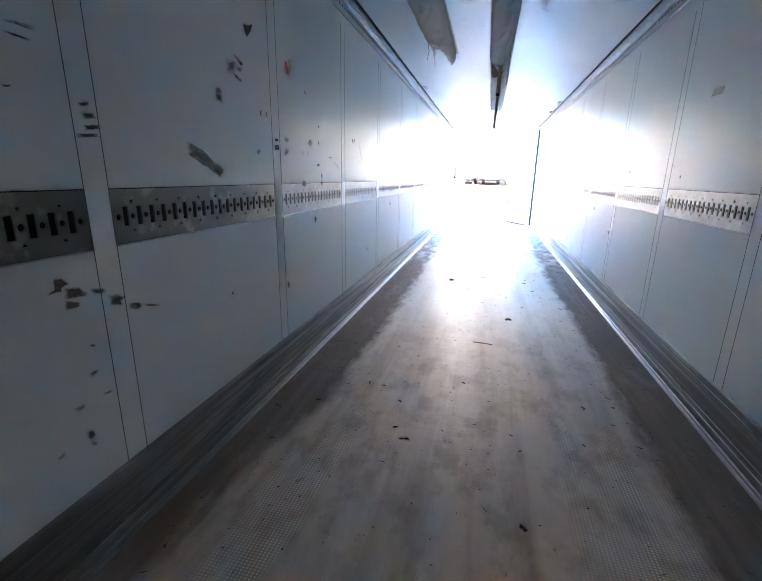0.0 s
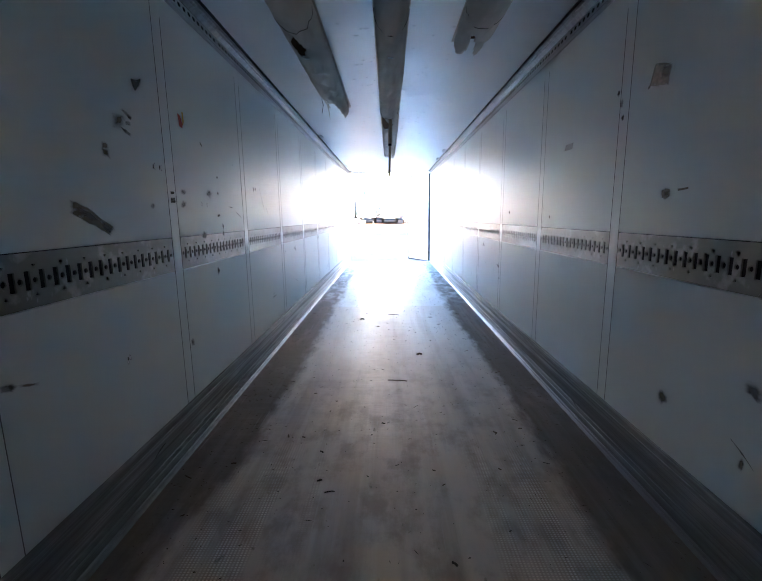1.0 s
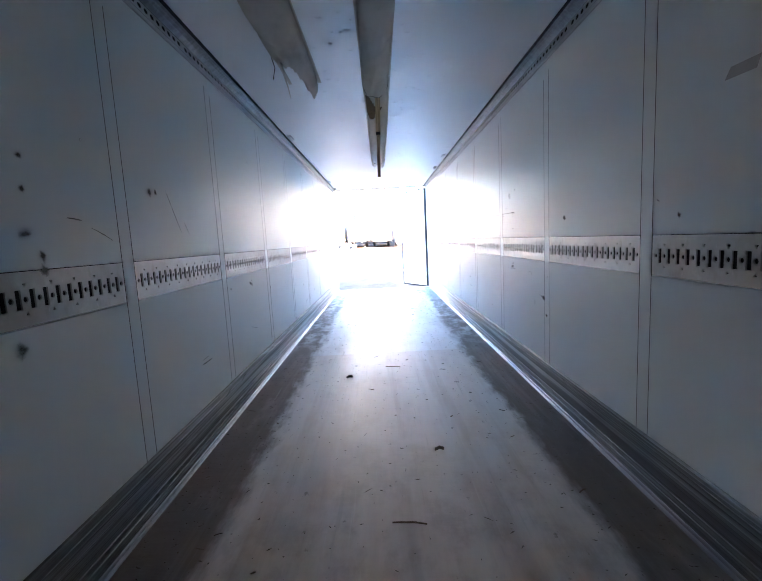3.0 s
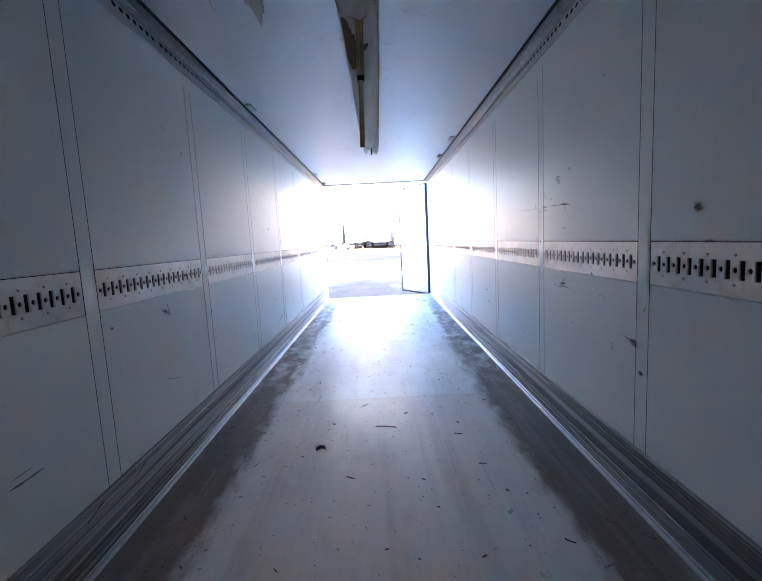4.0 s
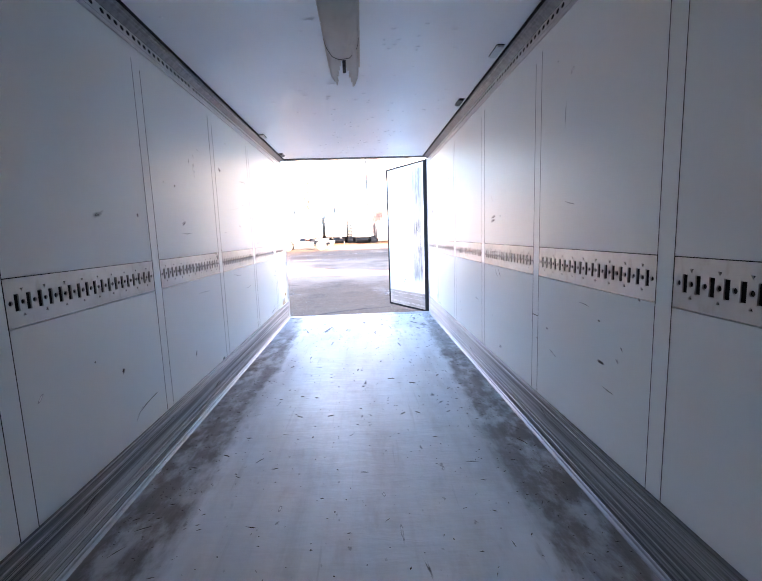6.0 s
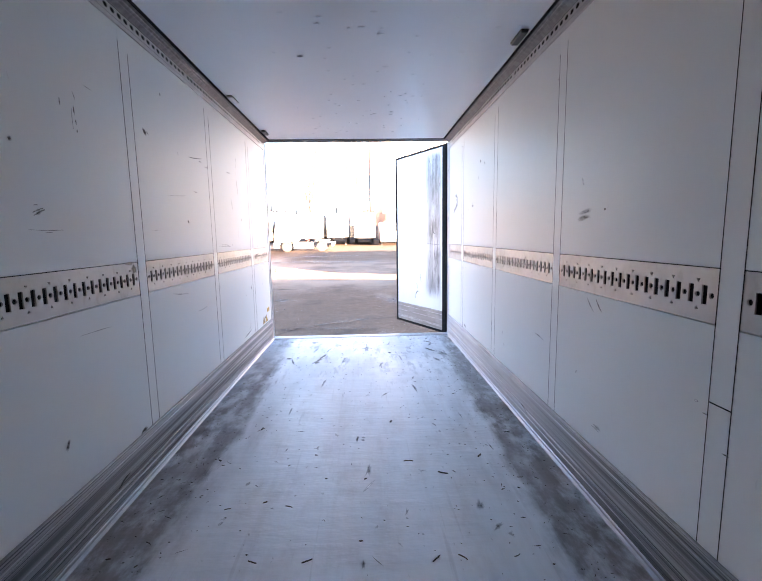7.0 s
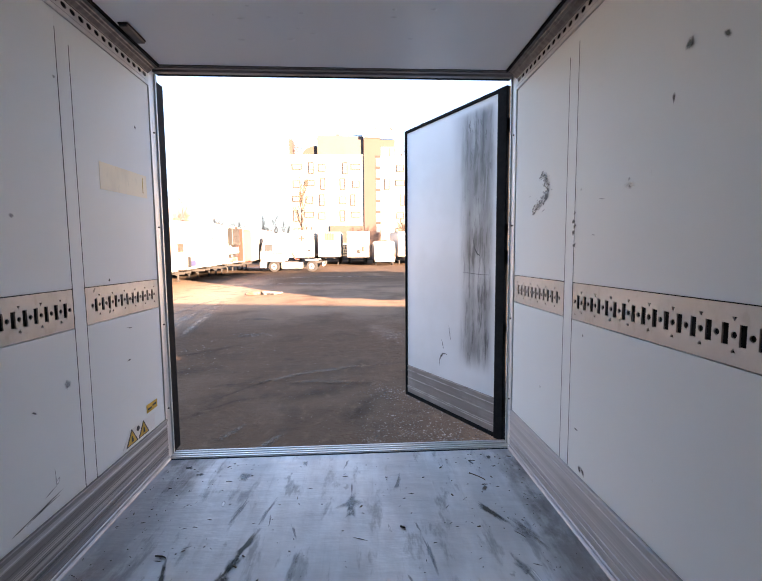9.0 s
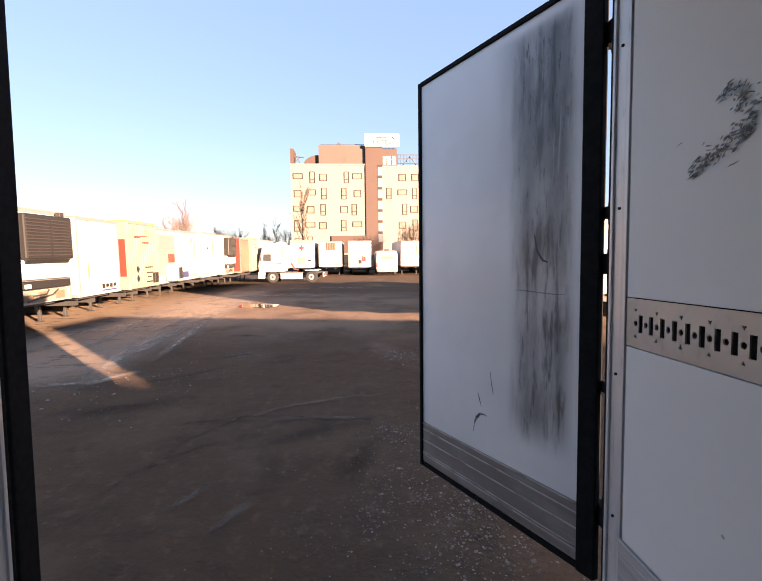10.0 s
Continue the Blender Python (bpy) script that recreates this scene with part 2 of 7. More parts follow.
    f.tint(f.math("MULTIPLY", front, f.noise(1.7, 7, (3.0, 0.16, 1), 0.50, 0.64, 0.6)), (0.36, 0.28, 0.235), 0.22)
    f.tint(f.noise(8, 6, (4.5, 0.14, 1), 0.64, 0.72), (0.88, 0.88, 0.88), 0.12)
    worn = f.noise(1.1, 5, (1.5, 0.3, 1), 0.40, 0.62)
    f.gloss(f.math("MAXIMUM", f.math("MULTIPLY", worn, 0.5), f.math("MULTIPLY", edge, 0.95)), 0.45, 0.72)
    f.bump(f.noise(5, 4, (0.45, 1.7, 1), 0.3, 0.8), 0.4, 0.006)
    f.bump(f.noise(2.5, 5, (1, 0.7, 1), 0.2, 0.8), 0.32, 0.006)
    f.bump(f.noise(6.5, 4, (0.7, 1.2, 1), 0.45, 0.75), 0.3, 0.003)
    f.bump(f.noise(11, 5, (0.6, 1, 1), 0.3, 0.7), 0.12, 0.002)
    f.bump(f.math("MULTIPLY", bare, mesh_dots), 0.3, 0.001)
    M["floor"] = f.m
    d = Mat("duct_fabric", (0.64, 0.585, 0.515), 0.8, spec=0.12)
    d.tint(d.noise(1.6, 4, (1, 0.5, 1), 0.4, 0.7), (0.54, 0.485, 0.42), 0.6)
    d.tint(d.noise(7, 5, (1, 0.7, 1), 0.55, 0.75), (0.34, 0.295, 0.24), 0.25)
    d.bump(d.noise(3, 3, (1.5, 0.5, 1.5), 0.3, 0.7), 0.4, 0.02)
    d.bump(d.noise(90, 2), 0.1, 0.001)
    M["fabric"] = d.m
    w = Mat("batten_wood", (0.62, 0.47, 0.29), 0.6)
    w.tint(w.noise(12, 6, (8, 8, 0.5), 0.4, 0.65), (0.26, 0.17, 0.09), 0.7)
    w.bump(w.noise(20, 5, (8, 8, 0.5)), 0.2, 0.001)
    M["wood"] = w.m
    for name, base, rough in (("rubber", (0.008, 0.008, 0.009), 0.7), ("cord", (0.03, 0.028, 0.026), 0.7)):
        m = Mat(name, base, 0.85, spec=0.12)
        m.tint(m.noise(25, 4), (0.016, 0.016, 0.016), 0.5)
        M[name] = m.m
    g = Mat("header_grey", (0.13, 0.132, 0.136), 0.5, 0.25)
    g.tint(g.noise(6, 5, (0.2, 6, 6)), (0.06, 0.06, 0.06), 0.6)
    M["header"] = g.m
    g = Mat("plate_alu", (0.36, 0.335, 0.33), 0.45, 0.35)
    g.tint(g.noise(5, 5, (0.3, 1, 8)), (0.27, 0.255, 0.245), 0.6)
    g.tint(g.noise(3, 5), (0.20, 0.18, 0.165), 0.5)
    M["plate_alu"] = g.m
    g = Mat("rib_alu", (0.45, 0.435, 0.43), 0.4, 0.4)
    g.tint(g.noise(4, 5, (1.5, 1, 8), 0.42, 0.66), (0.16, 0.145, 0.135), 0.8)
    M["rib_alu"] = g.m
    g = Mat("post_alu", (0.62, 0.62, 0.61), 0.45, 0.3)
    g.tint(g.noise(6, 5, (6, 6, 0.25), 0.45, 0.7), (0.48, 0.47, 0.46), 0.6)
    g.tint(g.noise(9, 5, (2, 2, 0.6), 0.58, 0.75), (0.30, 0.28, 0.26), 0.5)
    M["post"] = g.m
    g = Mat("sill_alu", (0.66, 0.65, 0.64), 0.38, 0.55)
    g.tint(g.noise(4, 5, (0.3, 4, 4), 0.5, 0.7), (0.40, 0.38, 0.36), 0.6)
    M["sill"] = g.m
    # the inner skin of the door, with a long rubbed and sooty streak along the hinge side
    p = Mat("door_skin", (0.86, 0.865, 0.87), 0.36)
    p.tint(p.noise(1.0, 4), (0.72, 0.72, 0.715), 0.5)
    band = p.math("MULTIPLY", p.axis(0, 0.11, 0.20), p.axis(0, 0.54, 0.38))
    st = p.math("MULTIPLY", band, p.math("MULTIPLY", p.axis(2, 0.42, 0.64), p.axis(2, 2.585, 2.50)))
    wide = p.math("MULTIPLY", p.math("MULTIPLY", p.axis(0, 0.09, 0.2), p.axis(0, 0.70, 0.42)), p.math("MULTIPLY", p.axis(2, 1.3, 2.3), p.axis(2, 2.60, 2.54)))
    p.tint(p.math("MULTIPLY", wide, p.noise(2.4, 6, (1.6, 1, 0.4), 0.25, 0.75)), (0.34, 0.34, 0.345), 0.85)
    p.tint(p.math("MULTIPLY", st, p.noise(2.6, 6, (2.0, 1, 0.5), 0.12, 0.62, 0.6)), (0.20, 0.195, 0.195), 0.88)
    top = p.math("MULTIPLY", st, p.axis(2, 1.2, 2.2, 0.25, 1.0))
    p.tint(p.math("MULTIPLY", top, p.noise(2.2, 5, (2.4, 1, 0.8), 0.40, 0.66)), (0.09, 0.09, 0.092), 0.8)
    p.tint(p.math("MULTIPLY", st, p.noise(7, 7, (2.4, 1, 0.35), 0.48, 0.64, 0.62)), (0.05, 0.05, 0.05), 0.75)
    p.tint(p.math("MULTIPLY", top, p.noise(22, 7, (2.2, 1, 0.4), 0.56, 0.66, 0.62)), (0.015, 0.015, 0.015), 0.75)
    p.tint(p.math("MULTIPLY", st, p.noise(9, 6, (3.0, 1, 0.2), 0.60, 0.70)), (0.55, 0.55, 0.55), 0.5)
    p.bump(p.noise(50, 3), 0.05, 0.001)
    M["door"] = p.m
    # rubbed-on marks: thick in the middle, thin towards their edge
    for name, base, most in (("scuff_dark", (0.06, 0.056, 0.046), 0.85), ("scuff_brown", (0.34, 0.30, 0.24), 0.62), ("scuff_olive", (0.115, 0.105, 0.06), 0.84), ("scuff_grey", (0.26, 0.26, 0.255), 0.5), ("scuff_light", (0.95, 0.95, 0.95), 0.9)):
        q = Mat(name, base, 0.6)
        q.tint(q.noise(40, 4), tuple(min(1, 1.7 * v) for v in base), 0.5)
        at = q.n.new("ShaderNodeAttribute")
        at.attribute_name = "body"
        grain = q.noise(34, 6, (1, 0.5, 1.4), 0.25, 0.75)
        total = q.n.new("ShaderNodeMath")
        q.l.new(at.outputs["Fac"], total.inputs[0])
        q.l.new(q.math("MULTIPLY", grain, 0.36), total.inputs[1])
        r = q.n.new("ShaderNodeMapRange")
        r.interpolation_type = "SMOOTHSTEP"
        r.inputs[1].default_value, r.inputs[2].default_value, r.inputs[4].default_value = 0.30, 1.12, most
        q.l.new(total.outputs[0], r.inputs[0])
        q.patchy(r.outputs[0])
        M[name] = q.m
    return M


M = make_materials()


def plain(name, base, rough=0.5, metal=0.0, dirt=0.3, scale=2.0, spec=0.5):
    """Paint with grime at two scales."""
    m = Mat(name, base, rough, metal, spec)
    m.tint(m.noise(scale, 5, (1, 1, 0.5), 0.45, 0.75), tuple(0.55 * v for v in base), dirt)
    m.tint(m.noise(scale * 9, 4, (1, 1, 0.4), 0.6, 0.72), tuple(0.35 * v for v in base), dirt * 0.6)
    M[name] = m.m
    return m.m


# ---------------------------------------------------------------- helpers
def box(bm, x0, x1, y0, y1, z0, z1, bevel=0.0):
    r = bmesh.ops.create_cube(bm, size=1, matrix=Matrix.LocRotScale(((x0 + x1) / 2, (y0 + y1) / 2, (z0 + z1) / 2), None, (abs(x1 - x0), abs(y1 - y0), abs(z1 - z0))))
    if bevel:
        es = list({e for v in r["verts"] for e in v.link_edges})
        bmesh.ops.bevel(bm, geom=es, offset=bevel, segments=2, affect="EDGES", profile=0.5)
    return bm


def boxed(*a, bevel=0.0):
    return box(bmesh.new(), *a, bevel=bevel)


def tube(bm, pts, r0, r1=None, sides=8, caps=True):
    """A round bar through points, tapering from r0 to r1."""
    r1 = r0 if r1 is None else r1
    rings = []
    for i, p in enumerate(pts):
        p = Vector(p)
        a, b = Vector(pts[max(i - 1, 0)]), Vector(pts[min(i + 1, len(pts) - 1)])
        d = (b - a).normalized()
        u = d.cross(Vector((0.31, 0.57, 0.76))).normalized()
        v = d.cross(u)
        r = r0 + (r1 - r0) * i / max(len(pts) - 1, 1)
        rings.append([bm.verts.new(p + r * (math.cos(k * math.tau / sides) * u + math.sin(k * math.tau / sides) * v)) for k in range(sides)])
    for a, b in zip(rings, rings[1:]):
        for k in range(sides):
            bm.faces.new((a[k], a[(k + 1) % sides], b[(k + 1) % sides], b[k]))
    if caps:
        bm.faces.new(rings[0][::-1])
        bm.faces.new(rings[-1])
    return bm


def disc(bm, centre, axis, radius, half, sides=24, inner=0.0):
    """A wheel-like ring or disc about an axis."""
    axis = Vector(axis).normalized()
    u = axis.orthogonal().normalized()
    v = axis.cross(u)
    prof = [(inner, -half), (radius * 0.93, -half), (radius, -half * 0.7), (radius, half * 0.7), (radius * 0.93, half), (inner, half)]
    rings = []
    for r, h in prof:
        rings.append([bm.verts.new(Vector(centre) + axis * h + max(r, 0.001) * (math.cos(k * math.tau / sides) * u + math.sin(k * math.tau / sides) * v)) for k in range(sides)])
    for a, b in zip(rings, rings[1:] + ([rings[0]] if inner else [])):
        for k in range(sides):
            bm.faces.new((a[k], a[(k + 1) % sides], b[(k + 1) % sides], b[k]))
    if not inner:
        bm.faces.new(rings[0][::-1])
        bm.faces.new(rings[-1])
    return bm


def extrude_profile(bm, prof, y0, y1, closed=False):
    """A profile of (x, z) drawn out along y."""
    a = [bm.verts.new((x, y0, z)) for x, z in prof]
    b = [bm.verts.new((x, y1, z)) for x, z in prof]
    n = len(prof)
    for i in range(n if closed else n - 1):
        j = (i + 1) % n
        bm.faces.new((a[i], a[j], b[j], b[i]))
    if closed:
        bm.faces.new(a[::-1])
        bm.faces.new(b)
    return bm


def mesh_of(bm, name, mat, smooth=False):
    bmesh.ops.recalc_face_normals(bm, faces=bm.faces)
    me = bpy.data.meshes.new(name)
    bm.to_mesh(me)
    bm.free()
    me.materials.append(mat)
    if smooth:
        for p in me.polygons:
            p.use_smooth = True
    return me


def part(name, bm, mat, parent=None, label="", smooth=False):
    """One mesh object from a bmesh, under a thing or a part."""
    ob = new(name, mesh_of(bm, name, mat, smooth))
    if parent:
        ob.parent = parent
    if label:
        ob["label"] = label
    return ob


def share(name, me, parent, m=None, label=""):
    ob = new(name, me)
    ob.parent = parent
    if m is not None:
        ob.matrix_basis = m
    if label:
        ob["label"] = label
    return ob


def thing(name, label, category, m=None, group="", kind=""):
    ob = new(name)
    ob.empty_display_size = 0.2
    if m is not None:
        ob.matrix_world = m
    return tagged(ob, label, category, group, kind)


def setting(name, bm, mat, label, m=None, smooth=False, category=""):
    ob = new(name, mesh_of(bm, name, mat, smooth))
    if m is not None:
        ob.matrix_world = m
    return tagged(ob, label, category or name.split("_")[0], kind="structure")


def sheet_with_holes(outline, holes, thick):
    """A flat plate in x, y with holes cut through it, centred on z = 0."""
    cu = bpy.data.curves.new("plate", "CURVE")
    cu.dimensions, cu.fill_mode, cu.extrude = "2D", "BOTH", thick / 2
    for loop in [outline] + holes:
        sp = cu.splines.new("POLY")
        sp.points.add(len(loop) - 1)
        for p, (x, y) in zip(sp.points, loop):
            p.co = (x, y, 0, 1)
        sp.use_cyclic_u = True
    ob = new("plate", cu)
    bpy.context.view_layer.update()
    me = bpy.data.meshes.new_from_object(ob.evaluated_get(bpy.context.evaluated_depsgraph_get()))
    bpy.data.objects.remove(ob)
    bpy.data.curves.remove(cu)
    return me


def rect(cx, cy, w, h):
    return [(cx - w / 2, cy - h / 2), (cx + w / 2, cy - h / 2), (cx + w / 2, cy + h / 2), (cx - w / 2, cy + h / 2)]


def round_hole(cx, cy, rx, ry, n=10):
    return [(cx + rx * math.cos(k * math.tau / n), cy + ry * math.sin(k * math.tau / n)) for k in range(n)]


rng = random.Random(7)

# ---------------------------------------------------------------- the trailer's inside
HALF, FRONT, TOP = 1.23, -0.1, 2.66
RAIL0, RAIL1 = 1.0816, 1.2667
JOINTS_LEFT = [0.385, 1.585, 2.81, 3.99, 5.171, 6.388, 7.583, 8.777, 9.997, 11.213, 12.42]
JOINTS_RIGHT = [0.40, 1.61, 2.831, 4.013, 5.214, 6.407, 7.595, 8.784, 10.005, 11.226, 12.459]
STRIP = 0.087
WALL_END = 13.225


def cargo_rail_mesh(n, length, name):
    """A perforated lashing rail: upright slots, round holes between them, small triangles above and below."""
    p, hh = 0.059, (RAIL1 - RAIL0) / 2
    holes = []
    for i in range(n):
        holes.append(rect((i - (n - 1) / 2) * p, 0, 0.023, 0.066))
    for i in range(n + 1):
        c = (i - n / 2) * p
        holes.append(round_hole(c, 0, 0.0105, 0.0105))
        if i % 2:
            for s in (1, -1):
                holes.append([(c - 0.008, s * 0.054), (c + 0.008, s * 0.054), (c, s * 0.041)])
    me = sheet_with_holes(rect(0, 0, length, 2 * hh), holes, 0.006)
    me.name = name
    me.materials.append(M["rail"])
    return me


def top_rail_mesh(length):
    n = int(length / 0.0615)
    holes = [round_hole((i - (n - 1) / 2) * 0.0615, 0.014, 0.0215, 0.0135, 10) for i in range(n)]
    me = sheet_with_holes(rect(0, 0, length, 0.070), holes, 0.003)
    me.name = "top_rail"
    me.materials.append(M["band"])
    return me


BAY = 1.204 - STRIP
RAIL_FULL = cargo_rail_mesh(18, BAY, "cargo_rail")
RAIL_END = cargo_rail_mesh(11, WALL_END - 12.42 - STRIP / 2, "cargo_rail_end")
TOP_FULL = top_rail_mesh(1.20)


def side_wall(side, name, label):
    """One side of the trailer: core, panels, cover strips, lashing rails, kick rail and roof rail."""
    X = side * HALF
    out = side
    joints = JOINTS_LEFT if side < 0 else JOINTS_RIGHT
    wall = setting(name, boxed(X + out * 0.030, X + out * 0.085, FRONT - 0.08, WALL_END, -0.14, TOP + 0.10), M["core"], label, TRAILER)
    part("outer_skin", boxed(X + out * 0.086, X + out * 0.090, FRONT - 0.08, WALL_END, -0.14, TOP + 0.10), M["white"], wall)
    edges = [FRONT] + joints + [WALL_END]
    for i, (a, b) in enumerate(zip(edges, edges[1:])):
        y0 = a + (STRIP / 2 if a in joints else 0)
        y1 = b - (STRIP / 2 if b in joints else 0)
        if y1 - y0 < 0.05:
            continue
        lo, hi = a - 0.0, b
        part("lower_panel", boxed(X, X + out * 0.029, lo + 0.003, hi - 0.003, 0.0, RAIL0 - 0.004, bevel=0.0015), M["white"], wall)
        part("upper_panel", boxed(X, X + out * 0.029, lo + 0.003, hi - 0.003, RAIL1 + 0.004, 2.533, bevel=0.0015), M["white"], wall)
        mid = (y0 + y1) / 2
        # plate stands on edge: its x runs along the wall, its y up
        up = Matrix(((0, 0, side, X + out * 0.0035), (1, 0, 0, mid), (0, 1, 0, (RAIL0 + RAIL1) / 2), (0, 0, 0, 1)))
        if abs((y1 - y0) - BAY) < 0.06:
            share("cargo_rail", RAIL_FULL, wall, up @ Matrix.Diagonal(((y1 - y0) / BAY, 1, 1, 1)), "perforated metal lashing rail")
        elif b == WALL_END:
            share("cargo_rail", RAIL_END, wall, up @ Matrix.Diagonal(((y1 - y0) / (WALL_END - 12.42 - STRIP / 2), 1, 1, 1)), "perforated metal lashing rail")
        else:
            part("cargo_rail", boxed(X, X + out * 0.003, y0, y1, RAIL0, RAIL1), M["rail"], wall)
    for y in joints:
        bm = bmesh.new()
        prof = [(X + side * 0.001, -STRIP / 2), (X - side * 0.0005, -STRIP / 2 + 0.002), (X - side * 0.0005, STRIP / 2 - 0.002), (X + side * 0.001, STRIP / 2)]
        lo = [bm.verts.new((x, y + dy, 0.27)) for x, dy in prof]
        hi = [bm.verts.new((x, y + dy, 2.530)) for x, dy in prof]
        for k in range(3):
            bm.faces.new((lo[k], lo[k + 1], hi[k + 1], hi[k]))
        part("cover_strip", bm, M["strip"], wall)
        # dark sealing lines along both edges of the strip
        for s in (-1, 1):
            part("seal_line", boxed(X - side * 0.0009, X + side * 0.001, y + s * (STRIP / 2 + 0.0012) - 0.0014, y + s * (STRIP / 2 + 0.0012) + 0.0014, 0.27, 2.42 if s > 0 else 2.46), M["header" if y < 2 else "cord"], wall)
    # aluminium kick rail with ribs and a rounded foot
    prof = [(0.0, 0.293), (0.012, 0.293), (0.015, 0.289), (0.015, 0.279), (0.009, 0.274), (0.009, 0.250), (0.013, 0.247), (0.013, 0.241), (0.009, 0.238), (0.009, 0.114),
            (0.013, 0.111), (0.013, 0.104), (0.009, 0.101), (0.009, 0.080), (0.013, 0.077), (0.013, 0.070), (0.009, 0.067), (0.009, 0.034), (0.0, 0.034)]
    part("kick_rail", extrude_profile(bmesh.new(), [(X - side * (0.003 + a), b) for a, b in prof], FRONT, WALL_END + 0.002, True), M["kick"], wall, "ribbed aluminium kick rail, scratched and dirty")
    foot = [(0.0, 0.033), (0.010, 0.033), (0.014, 0.029), (0.015, 0.022), (0.012, 0.018), (0.012, 0.014), (0.020, 0.010), (0.024, 0.004), (0.024, -0.01), (0.0, -0.01)]
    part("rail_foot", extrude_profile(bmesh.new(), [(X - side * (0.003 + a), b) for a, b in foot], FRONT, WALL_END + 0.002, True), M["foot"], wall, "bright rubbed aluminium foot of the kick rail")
    # roof rail: an upright band with oval holes, a grey soffit and a black gap
    y = WALL_END - 0.60
    while y > FRONT - 0.3:
        up = Matrix(((0, 0, side, X - side * 0.006), (1, 0, 0, y), (0, 1, 0, 2.573), (0, 0, 0, 1)))
        share("top_rail", TOP_FULL, wall, up, "perforated aluminium roof rail")
        y -= 1.20
    part("top_lip", boxed(X - side * 0.011, X, FRONT, WALL_END, 2.532, 2.537), M["band"], wall)
    part("top_line", boxed(X - side * 0.0085, X - side * 0.006, FRONT, WALL_END, 2.556, 2.559), M["alu"], wall)
    sof = [(0.004, 2.609), (0.012, 2.609), (0.014, 2.613), (0.034, 2.628), (0.037, 2.633), (0.050, 2.639), (0.053, 2.645), (0.070, 2.650), (0.070, 2.70), (0.004, 2.70)]
    part("soffit", extrude_profile(bmesh.new(), [(X - side * a, b) for a, b in sof], FRONT, WALL_END, True), M["header"], wall)
    part("gap_seal", boxed(X - side * 0.071, X - side * 0.081, FRONT, WALL_END, 2.649, 2.70), M["rubber"], wall)
    return wall


wall_left = side_wall(-1, "wall_left", "white panelled trailer wall with perforated lashing rail and scuffs")
wall_right = side_wall(1, "wall_right", "white panelled trailer wall with perforated lashing rail and scuffs")
# never in view; dark so that little light comes back from it
setting("wall_front", boxed(-1.32, 1.32, FRONT - 0.08, FRONT, -0.14, TOP + 0.10), M["header"], "unseen front wall of the trailer, kept dark grey to dim the front end", TRAILER)

# floor: two sheets of resin-coated board that meet at a seam
SEAM = 6.79
floor = setting("floor", boxed(-1.30, 1.30, FRONT, REAR - 0.06, -0.14, -0.012), M["core"], "worn grey resin floor of the trailer, dirty along the edges", TRAILER)
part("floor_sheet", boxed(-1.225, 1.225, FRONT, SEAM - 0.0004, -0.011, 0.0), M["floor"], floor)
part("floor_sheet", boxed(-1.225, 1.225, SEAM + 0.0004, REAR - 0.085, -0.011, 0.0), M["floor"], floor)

# ceiling sheet with many small dents knocked into it
bm = bmesh.new()
nx, ny = 46, 260
grid = [[None] * (ny + 1) for _ in range(nx + 1)]
dents = [(rng.choice((-0.35, 0.1, 0.35)) + rng.gauss(0, 0.28), rng.uniform(2.0, 12.9), rng.uniform(0.010, 0.030), rng.uniform(0.007, 0.013), 1) for _ in range(300)]
for i in range(nx + 1):
    for j in range(ny + 1):
        x, y = -1.144 + 2.288 * i / nx, FRONT + (WALL_END - FRONT) * j / ny
        grid[i][j] = bm.verts.new((x, y, TOP + 0.004 * noise.noise(Vector((x * 1.3, y * 1.1, 3.0)))))
for i in range(nx):
    for j in range(ny):
        bm.faces.new((grid[i][j], grid[i][j + 1], grid[i + 1][j + 1], grid[i + 1][j]))
ceiling = setting("ceiling", bm, M["ceiling"], "dented white trailer ceiling", TRAILER, smooth=True)
bm = boxed(-1.32, 1.32, FRONT - 0.08, WALL_END, TOP + 0.06, TOP + 0.10)
part("roof", bm, M["white"], ceiling)
bm = bmesh.new()
for x, y, w, h, s in dents:
    c = bm.verts.new((x, y, TOP - 0.0110))
    ring = [bm.verts.new((x + w * math.cos(a) * (1 + 0.25 * math.sin(3 * a + x * 9)), y + h * math.sin(a), TOP - 0.0045)) for a in [k * math.tau / 9 for k in range(9)]]
    for k in range(9):
        bm.faces.new((ring[k], ring[(k + 1) % 9], c))
tagged(part("ceiling_dent", bm, M["ceiling"], ceiling, smooth=True), kind="stuff")
part("rear_seam", boxed(-1.15, 1.15, WALL_END - 0.008, WALL_END, TOP - 0.004, TOP + 0.02), M["header"], ceiling)

